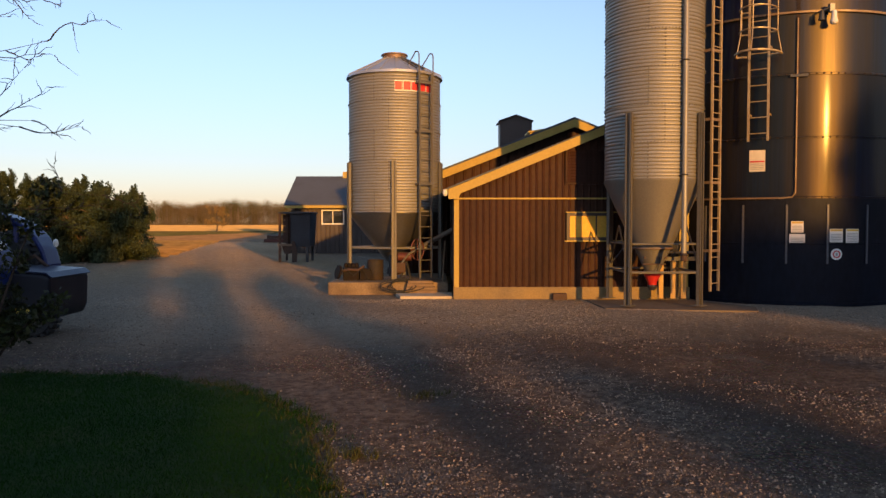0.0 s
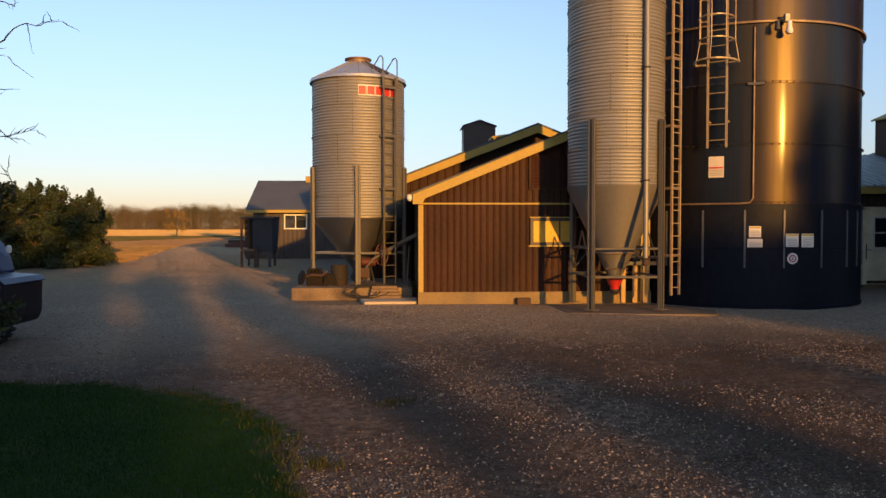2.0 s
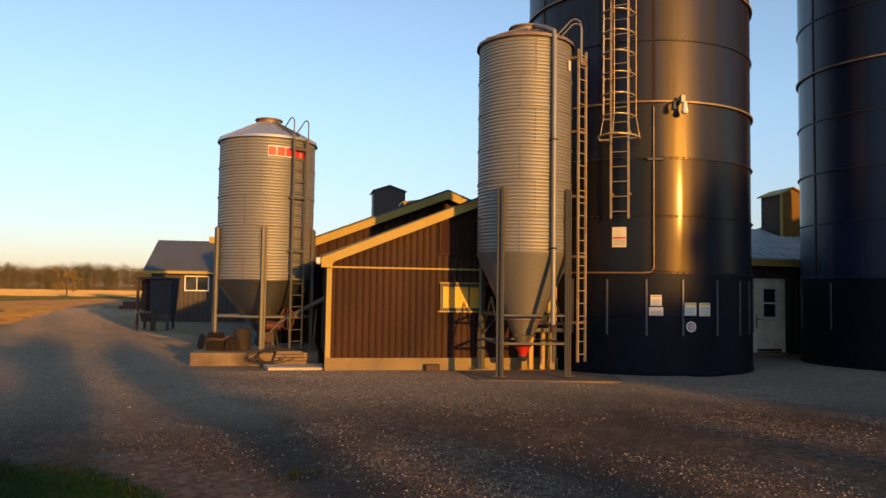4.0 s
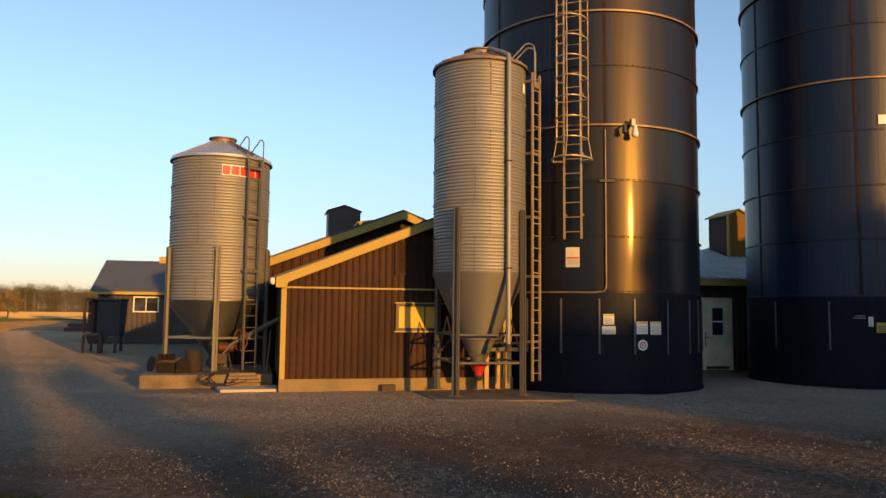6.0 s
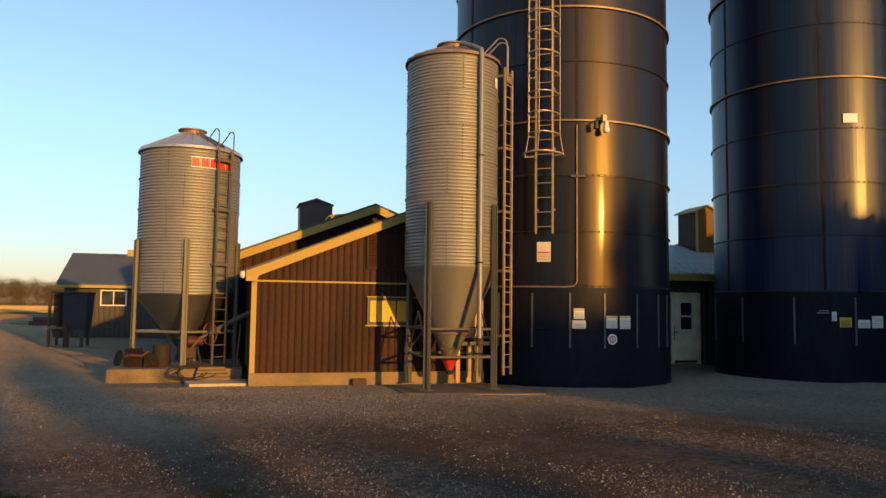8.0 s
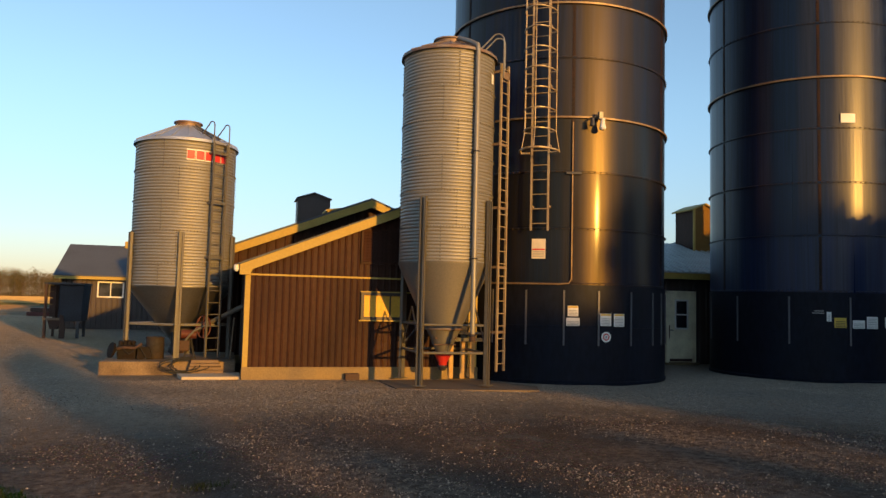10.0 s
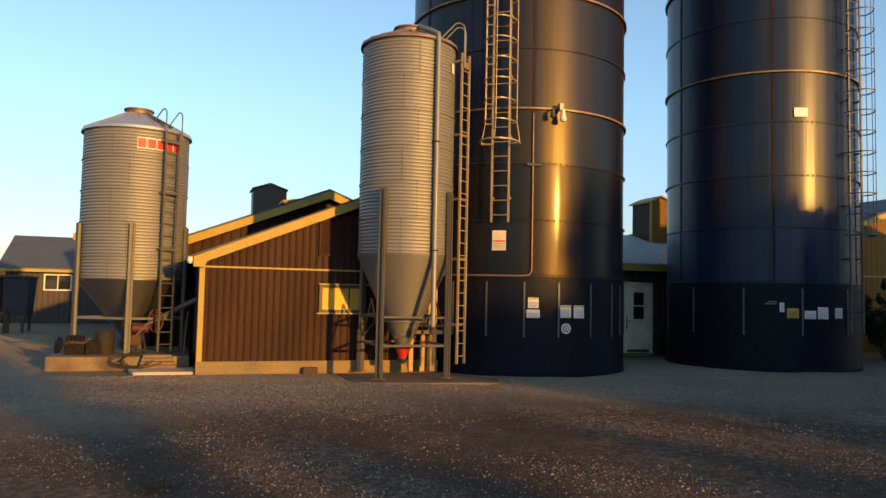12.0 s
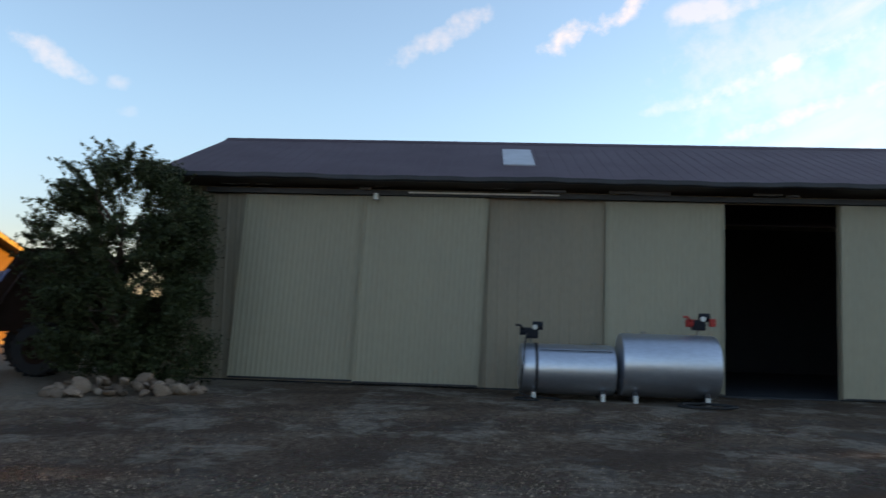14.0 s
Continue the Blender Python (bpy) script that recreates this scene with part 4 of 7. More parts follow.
def bin_two():
    """The taller bin by the dark silo."""
    cx, cy, r = 4.30, 14.87, 0.94
    t = thing("feed_bin", cx, cy, 0.05, label="tall weathered galvanised feed bin with a red boot below its hopper", category="feed bin", group="feed bins")
    bin_body(t, r, 2.36, 6.62, 6.93, 0.62, 0.15, (3.06, 3.76, 4.46, 5.15, 5.85), 0.30, (GALV, GALV_RUST, GALV_RUST, GALV_DULL))
    for a in (228, 312, 48, 132):
        leg(t, a, r + 0.035, 0.0, 3.62, 0.13)
    ring = [((r + 0.06) * math.cos(radians(a)), (r + 0.06) * math.sin(radians(a))) for a in (228, 312, 48, 132)]
    for z, rr in ((1.16, 0.022), (0.62, 0.026)):
        for i in range(4):
            p, q = ring[i], ring[(i + 1) % 4]
            part("cross_bar", Shape().tube([(*p, z), (*q, z)], rr, 6), GALV_DULL, t)
    for i in (1, 2, 3):
        p, q = ring[i], ring[(i + 1) % 4]
        part("brace", Shape().tube([(*p, 0.7), ((p[0] + q[0]) / 2, (p[1] + q[1]) / 2, 1.5)], 0.018, 6).tube([(*q, 0.7), ((p[0] + q[0]) / 2, (p[1] + q[1]) / 2, 1.5)], 0.018, 6), STEEL_DARK, t)
    part("boot", Shape().lathe([(0.17, 0.60), (0.19, 0.58), (0.09, 0.38), (0.085, 0.33), (0.0, 0.33)], 20), RED, t, "red plastic unloading boot", smooth=30)
    part("auger_head", Shape().lathe([(0.085, 0.33), (0.10, 0.30), (0.07, 0.24), (0.04, 0.22), (0, 0.22)], 14), STEEL_DARK, t)
    part("hopper_strap", Shape().tube(arc(0.37, 0, 360, 1.06, 28)[:-1], 0.022, 6, closed=True), GALV_RUST, t, "rusty strap round the hopper foot")
    part("slide_gate", Shape().box(-0.22, 0.24, -0.2, -0.16, 0.86, 0.90).box(-0.25, 0.2, -0.24, -0.2, 0.74, 0.765), RUST, t)
    part("slide_handle", Shape().tube([(0.05, -0.25, 1.0), (0.07, -0.26, 0.8), (0.02, -0.24, 0.62)], 0.012, 6), STEEL_DARK, t)
    # fill pipe up the front of the shell
    a = 287
    ca, sa = math.cos(radians(a)), math.sin(radians(a))
    q = r + 0.085
    part("fill_pipe", Shape().tube([(q * ca, q * sa, 0.95), (q * ca, q * sa, 6.55), (q * ca * 0.98, q * sa * 0.98, 6.68), (0.75 * ca, 0.75 * sa, 6.82), (0.3 * ca, 0.3 * sa, 7.02)], 0.05, 12), GALV, t, "galvanised filling pipe", smooth=40)
    for z in (0.97, 2.45, 4.55):
        part("pipe_clamp", Shape().tube(arc(0.062, 0, 360, z, 12, q * ca, q * sa)[:-1], 0.014, 5, closed=True), STEEL_DARK, t)
    part("pipe_coupler", Shape().tube([(q * ca, q * sa, 0.86), (q * ca, q * sa, 1.0)], 0.062, 12), RUST, t)
    # ladder on the east flank
    a = 335
    ca, sa = math.cos(radians(a)), math.sin(radians(a))
    lad = ladder(t, "ladder", pose((r + 0.22) * ca, (r + 0.22) * sa, 0, 0, 0, a + 62), 0.25, 6.5, 0.27, 0.25, 0.02, LADDER, "galvanised bin ladder")
    for z in (1.0, 2.3, 3.5, 4.8, 6.3):
        part("bracket", Shape().box(-0.19, 0.15, -0.015, 0.015, z, z + 0.05).box(-0.19, -0.15, 0.0, 0.2, z, z + 0.05), RINGS, lad)
    for off in (-0.13, 0.13):
        u = Vector((-sa, ca, 0)) * off
        b = Vector(((r + 0.2) * ca, (r + 0.2) * sa, 0)) + u
        hoop_rail(t, arch(b, Vector((-ca, -sa, 0)), 6.2, 6.98, 0.13, 0.52, 6.76), GALV, 0.015)
    part("top_plate", Shape().box(-0.14, 0.16, -0.02, 0.02, 6.2, 6.32), RINGS, lad)
    part("shell_label", Shape().box(-0.05, 0.05, -0.005, 0.0, 6.02, 6.22).moved(pose((r + 0.03) * math.cos(radians(318)), (r + 0.03) * math.sin(radians(318)), 0, 0, 0, 318 + 90)), WHITE, t)
    return t


bin_two()
solo("concrete_slab", Shape().prism([(3.12, 15.5), (3.18, 14.0), (4.4, 13.74), (5.85, 13.55), (6.1, 14.25), (5.3, 15.5)], 'z', -0.06, 0.012), CONCRETE_DIRTY, "low concrete slab under the tall feed bin", "concrete slab")


# ---- dark silos ----
def silo(cx, cy, r, courses, height, seams, label, finish):
    """A dark enamelled tower of bolted courses with cream wind rings."""
    t = thing("silo", cx, cy, 0, label=label, category="silo", group="dark silos")
    zs = [0.0, *courses]
    while zs[-1] < height:
        zs.append(zs[-1] + courses[-1] - courses[-2])
    for i in range(len(zs) - 1):
        rr = r + (0.004 if i % 2 else 0.0)
        z0, z1 = zs[i], zs[i + 1]
        prof = [(rr + 0.02, z0), (rr + 0.02, z0 + 0.035), (rr, z0 + 0.045), (rr, z1 - 0.002)] if i else [(rr + 0.02, -0.1), (rr + 0.02, z1)]
        c = part("shell_course", Shape().lathe(prof, 128), finish[min(i, len(finish) - 1)], t, smooth=30)
        if i and z0 < 13:
            part("bolted_seam", bolts([((rr + 0.025) * math.cos(j * math.pi / 60), (rr + 0.025) * math.sin(j * math.pi / 60), z0 + 0.02) for j in range(120)], 0.012), SEAM, c)["kind"] = "stuff"
        for q in range(6):
            a = seams + q * 60
            seam = Shape().box(rr - 0.002, rr + 0.008, -0.035, 0.035, z0 + 0.05, z1 - 0.02)
            for j in range(int((z1 - z0 - 0.1) / 0.09)):
                z = z0 + 0.09 + j * 0.09
                seam.box(rr + 0.008, rr + 0.024, -0.012, 0.012, z - 0.012, z + 0.012)
            if z0 < 13 and i:
                part("seam_strip", seam, SEAM, c).matrix_basis = pose(0, 0, 0, 0, 0, a)
    n = len(zs)
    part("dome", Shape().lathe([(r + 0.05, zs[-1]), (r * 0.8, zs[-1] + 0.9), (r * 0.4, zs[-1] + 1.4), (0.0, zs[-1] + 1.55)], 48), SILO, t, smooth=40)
    return t, zs


def wind_ring(t, r, z, label="cream wind ring"):
    o = part("wind_ring", Shape().lathe([(r + 0.02, z - 0.020), (r + 0.06, z - 0.022), (r + 0.064, z + 0.016), (r + 0.02, z + 0.020)], 96), RINGS, t, label, smooth=30)
    return o


def stiffeners(t, r, z0, z1, angles):
    o = None
    for a in angles:
        if o is None:
            o = part("stiffener", Shape().box(r + 0.018, r + 0.045, -0.018, 0.018, z0, z1), STEEL_GREY, t, "grey bolted stiffener bar")
            o.matrix_basis = pose(0, 0, 0, 0, 0, a)
        else:
            again(o, t, pose(0, 0, 0, 0, 0, a))





def caged_ladder(t, a, r, z0, zc, z1, turn=0.0, width=0.36, mat=LADDER, stand=0.2, cage=0.34, hoop_gap=0.43, flare=True):
    """A ladder against the shell with a hooped cage from zc up."""
    lad = ladder(t, "ladder", pose((r + stand) * math.cos(radians(a)), (r + stand) * math.sin(radians(a)), 0, 0, 0, a + 90 + turn), z0, z1, width, 0.31, 0.02, mat, "cream steel ladder with a safety cage")
    z, i = zc, 0
    while z < z1:
        g = 1.22 if (i == 0 and flare) else 1.0
        pts = [(-width / 2 * g, 0, z)] + [(-cage * g * math.cos(math.pi * k / 12), -cage * g * 1.5 * math.sin(math.pi * k / 12) - 0.03, z) for k in range(13)] + [(width / 2 * g, 0, z)]
        part("cage_hoop", Shape().tube(pts, 0.016 if i else 0.024, 5), mat, lad)
        z += hoop_gap
        i += 1
    for k in (0, 3, 6, 9, 12):
        x, y = -cage * math.cos(math.pi * k / 12), -cage * 1.5 * math.sin(math.pi * k / 12) - 0.03
        g = 1.22 if flare else 1.0
        part("cage_bar", Shape().tube([(x * g, y * g, zc), (x, y, zc + hoop_gap), (x, y, z1)], 0.010, 5), mat, lad)
    for z in np.arange(z0 + 0.5, z1, 1.3):
        for e in (-width / 2, width / 2):
            part("standoff", Shape().box(e - 0.02, e + 0.02, 0.0, stand, z, z + 0.04), mat, lad)
    return lad


def plate_on(t, r, a, z0, z1, w, mat, name="sign_plate", label="", lift=0.012):
    """A small curved plate on a round shell."""
    half = math.degrees(w / 2 / r)
    n = 4
    o, i = r + lift, r + lift - 0.006
    aa = [a - half + 2 * half * k / n for k in range(n + 1)]
    s = Shape().prism([(o * math.cos(radians(q)), o * math.sin(radians(q))) for q in aa] + [(i * math.cos(radians(q)), i * math.sin(radians(q))) for q in aa[::-1]], 'z', z0, z1)
    return part(name, s, mat, t, label)


def silo_a():
    R = 2.57
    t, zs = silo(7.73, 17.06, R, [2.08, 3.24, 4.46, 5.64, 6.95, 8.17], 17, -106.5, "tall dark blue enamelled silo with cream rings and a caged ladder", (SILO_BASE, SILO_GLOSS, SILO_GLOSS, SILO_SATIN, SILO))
    for z in (5.66, 8.17, 11.9, 15.6):
        wind_ring(t, R, z)
    base = part("foundation", Shape().lathe([(R + 0.03, -0.1), (R + 0.045, 0.05), (R + 0.02, 0.07)], 96), SILO_BASE, t, "low concrete foundation ring")
    stiffeners(t, R, 0.81, 1.96, [-127.5, -109.9, -93.5, -75.6, -58.7, -47.2, -30, -145, -163])
    part("belt", Shape().lathe([(R + 0.02, 1.18), (R + 0.028, 1.19), (R + 0.028, 1.21), (R + 0.02, 1.22)], 96), SILO_BASE, t)
    caged_ladder(t, -121.3, R, 3.2, 4.85, 16.5, turn=-4)
    plate = plate_on(t, R, -122.0, 2.62, 3.04, 0.29, SIGN_CREAM, label="cream notice board with lines of print", lift=0.03)
    plate_on(plate, R, -122.0, 2.80, 2.83, 0.26, LOGO_RED, "print_line", lift=0.036)
    for i in range(4):
        plate_on(plate, R, -122.0, 2.66 + i * 0.033, 2.673 + i * 0.033, 0.24, GREY_TEXT, "print_line", lift=0.036)
    for a, z0, z1, w, band in ((-105.7, 1.42, 1.64, 0.22, YELLOW), (-105.7, 1.22, 1.39, 0.28, None), (-89.8, 1.23, 1.49, 0.25, YELLOW), (-82.6, 1.22, 1.49, 0.26, YELLOW)):
        p = plate_on(t, R, a, z0, z1, w, WHITE, label="white warning notice", lift=0.03)
        if band:
            plate_on(p, R, a, z1 - 0.045, z1 - 0.008, w - 0.02, band, "print_band", lift=0.036)
        n = int((z1 - z0 - 0.07) / 0.032)
        for i in range(n):
            plate_on(p, R, a, z0 + 0.02 + i * 0.032, z0 + 0.032 + i * 0.032, w - 0.05, GREY_TEXT, "print_line", lift=0.036)
    disc = part("round_badge", Shape().lathe([(0, 0.0), (0.11, 0.0), (0.11, 0.008), (0, 0.008)], 24), WHITE, t, "round white badge")
    m = pose((R + 0.025) * math.cos(radians(-89.6)), (R + 0.025) * math.sin(radians(-89.6)), 1.0, 0, 0, -89.6) @ pose(0, 0, 0, 0, 90, 0)
    disc.matrix_basis = m
    part("badge_ring", Shape().lathe([(0.05, 0.008), (0.075, 0.008), (0.075, 0.011), (0.05, 0.011)], 24), LOGO_RED, disc)
    part("badge_mark", Shape().box(-0.03, 0.03, -0.02, 0.02, 0.008, 0.011), GREY_TEXT, disc)
    # twin yard lamp on the ring
    a = -94.6
    q = pose((R + 0.1) * math.cos(radians(a)), (R + 0.1) * math.sin(radians(a)), 5.6, 0, 0, a + 90)
    lamp_ = part("yard_lamp", Shape().box(-0.05, 0.05, -0.10, 0.0, 0.0, 0.16, 0.01), GALV, t, "twin flood lamp on a conduit box")
    lamp_.matrix_basis = q
    part("bulb", Shape().lathe([(0.0, 0.0), (0.045, 0.01), (0.05, -0.1), (0.075, -0.2), (0.05, -0.24), (0, -0.25)], 14, cx=0.02, cy=-0.12), WHITE, lamp_, "white flood bulb", smooth=40)
    part("bulb", Shape().lathe([(0.0, 0.0), (0.04, 0.0), (0.06, -0.16), (0, -0.18)], 14, cx=-0.2, cy=-0.10).tube([(-0.2, -0.1, 0.0), (-0.12, -0.08, 0.06), (0, -0.05, 0.08)], 0.02, 6), STEEL_DARK, lamp_, "dark flood bulb")
    # conduit down the shell and round to the ladder side
    pts = [((R + 0.04) * math.cos(radians(-106.7)), (R + 0.04) * math.sin(radians(-106.7)), z) for z in (5.55, 4.4, 3.2, 2.2)]
    pts += [((R + 0.04) * math.cos(radians(b)), (R + 0.04) * math.sin(radians(b)), 2.09 + 0.02 * (b == -108)) for b in range(-108, -172, -4)]
    part("conduit", Shape().tube(pts, 0.018, 6), RINGS, t, "thin cream conduit", smooth=40)
    part("conduit_clip", Shape().box(-0.16, 0.16, -0.05, 0.0, 4.42, 4.47).moved(pose((R + 0.02) * math.cos(radians(-106)), (R + 0.02) * math.sin(radians(-106)), 0, 0, 0, -106 + 90)), STEEL_DARK, t)
    return t



silo_a()


def silo_b():
    R = 2.40
    t, zs = silo(14.86, 16.75, R, [2.10, 3.43, 4.70, 6.01, 7.28, 8.60], 17, -124, "tall dark blue enamelled silo with a caged side ladder", (SILO_BASE, SILO_STREAK))
    for z in (7.28, 9.95, 13.9):
        wind_ring(t, R, z)
    part("foundation", Shape().lathe([(R + 0.03, -0.1), (R + 0.045, 0.05), (R + 0.02, 0.07)], 96), SILO_BASE, t, "low concrete foundation ring")
    stiffeners(t, R, 0.86, 1.99, [-203, -171.6, -140.3, -109, -77.7, -53.4, -22])
    caged_ladder(t, -75.5, R, 0.92, 3.3, 16.5, turn=-18, width=0.36, mat=GALV_DULL, stand=0.22, cage=0.33, hoop_gap=0.5, flare=False)
    plate_on(t, R, -108.7, 6.15, 6.37, 0.33, WHITE, label="plain white sign plate", lift=0.03)
    for a, z0, z1, w, m in ((-120.1, 1.42, 1.64, 0.10, WHITE), (-114.3, 1.28, 1.51, 0.26, YELLOW), (-104.4, 1.27, 1.46, 0.28, WHITE), (-96.5, 1.27, 1.55, 0.28, WHITE), (-85.2, 1.29, 1.54, 0.24, WHITE)):
        p = plate_on(t, R, a, z0, z1, w, m, label="small notice plate", lift=0.03)
        for i in range(int((z1 - z0 - 0.04) / 0.04)):
            plate_on(p, R, a, z0 + 0.02 + i * 0.04, z0 + 0.034 + i * 0.04, w - 0.05, STEEL_DARK if m is YELLOW else GREY_TEXT, "print_line", lift=0.036)
    for i in range(2):
        plate_on(t, R, -125.7 + i * 0.5, 1.60 + i * 0.05, 1.62 + i * 0.05, 0.26 - i * 0.06, GREY_TEXT, "print_line", lift=0.03)
    return t


silo_b()


# ---- buildings further off ----
def window_unit(t, x0, x1, z0, z1, y=-0.02, frame_mat=TAN, mullions=1, glass=GLASS, fw=0.06, label="tan framed window"):
    w = Shape().box(x0 - fw, x1 + fw, y - 0.05, y, z0 - fw, z0).box(x0 - fw, x1 + fw, y - 0.05, y, z1, z1 + fw)
    w.box(x0 - fw, x0, y - 0.05, y, z0, z1).box(x1, x1 + fw, y - 0.05, y, z0, z1)
    o = part("window", w, frame_mat, t, label)
    step = (x1 - x0) / (mullions + 1)
    for i in range(mullions):
        xm = x0 + step * (i + 1)
        part("mullion", Shape().box(xm - 0.02, xm + 0.02, y - 0.045, y, z0, z1), frame_mat, o)
    for i in range(mullions + 1):
        part("pane", Shape().box(x0 + step * i + 0.02, x0 + step * (i + 1) - 0.02, y - 0.02, y - 0.014, z0, z1), glass, o)
    return o


def far_shed():
    t = thing("shed", -7.55, 39.5, label="low dark brown outbuilding with a grey steel roof and tan fascia", category="shed")
    part("wall", ribbed(0, 11, lambda x: 2.45, 0, 0.23, z0=0.0), BARN_DARK, t)
    part("wall_core", Shape().box(0, 11, 0.03, 6.4, 0, 2.45), BARN_DARK, t)
    part("fascia", Shape().box(-0.25, 11.2, -0.40, -0.36, 2.36, 2.53), TAN, t, "tan fascia board")
    part("soffit", Shape().box(-0.25, 11.2, -0.36, 0, 2.37, 2.39), BARN_DARK, t)
    for ye in (-0.42, 6.8):
        part("roof", Shape().prism([(ye, 2.50), (3.2, 4.17), (3.2, 4.22), (ye, 2.55)], 'x', -0.3, 11.3), ROOF_GREY, t, "grey steel roof slope")
    part("gable", Shape().prism([(0, 2.45), (6.4, 2.45), (3.2, 4.12)], 'x', 0.0, 0.1), BARN_DARK, t)
    window_unit(t, 1.65, 2.72, 1.57, 2.22, frame_mat=WHITE, label="white framed sliding window")
    part("ridge_vent", Shape().box(2.35, 4.3, 2.9, 3.5, 4.1, 4.45, 0.01), TAN, t, "cream ridge ventilator box")
    return t


far_shed()


def gable_building():
    t = thing("farm_building", 23.0, 18.2, label="brown steel gabled farm building with tan trim lit by low sun", category="building")
    gable_wall(t, 5.6, 3.45, 5.22, 16, BROWN_STEEL, ROOF_GREY, over=0.5, rake=0.45, pitch=0.23, fascia=0.17, depth_rib=0.009)
    part("belt_trim", Shape().box(-5.6, 5.6, -0.05, 0.0, 2.50, 2.54), TAN, t, "thin tan belt trim")
    lv = part("louvre", Shape().box(-1.45, 0.65, -0.045, -0.02, 2.72, 2.76).box(-1.45, 0.65, -0.045, -0.02, 3.74, 3.78).box(-1.45, -1.41, -0.045, -0.02, 2.76, 3.74).box(0.61, 0.65, -0.045, -0.02, 2.76, 3.74).box(-0.42, -0.38, -0.045, -0.02, 2.76, 3.74), BROWN_STEEL, t, "brown louvred vent panel")
    slat = part("slat", Shape().prism([(-0.045, 0), (-0.02, 0.07), (-0.015, 0.07), (-0.04, 0)], 'x', -1.41, 0.61), BROWN_STEEL, lv)
    slat.matrix_basis = pose(0, 0, 2.77)
    for i in range(1, 12):
        again(slat, lv, pose(0, 0, 2.77 + i * 0.08))
    window_unit(t, 0.35, 1.20, 1.94, 2.20)
    window_unit(t, 2.08, 2.90, 1.94, 2.20)
    window_unit(t, -1.38, -0.66, 1.36, 1.92, mullions=0)
    part("wall_lamp", Shape().box(-0.85, -0.75, -0.3, -0.02, 2.17, 2.22).lathe([(0.0, 0.12), (0.08, 0.1), (0.12, 0), (0, 0)], 14, cx=-0.8, cy=-0.32).moved(Matrix.Identity(4)), STEEL_DARK, t).matrix_basis = pose(0, 0, 0)
    d = part("door", Shape().box(3.78, 4.62, -0.06, -0.02, 0.1, 2.10, 0.006), BARN, t, "brown glazed door in a tan frame")
    part("door_frame", Shape().box(3.68, 3.78, -0.09, -0.01, 0.05, 2.2).box(4.62, 4.72, -0.09, -0.01, 0.05, 2.2).box(3.68, 4.72, -0.09, -0.01, 2.10, 2.2), TAN, d)
    part("pane", Shape().box(3.95, 4.45, -0.066, -0.06, 1.1, 1.95), GLASS, d)
    part("footing", Shape().box(-5.62, 5.62, -0.04, 0.1, -0.1, 0.15), CONCRETE, t)
    part("vent_pipe", Shape().tube([(2.2, 3.0, 4.4), (2.2, 3.0, 5.25)], 0.04, 8), STEEL_DARK, t)
    return t


gable_building()


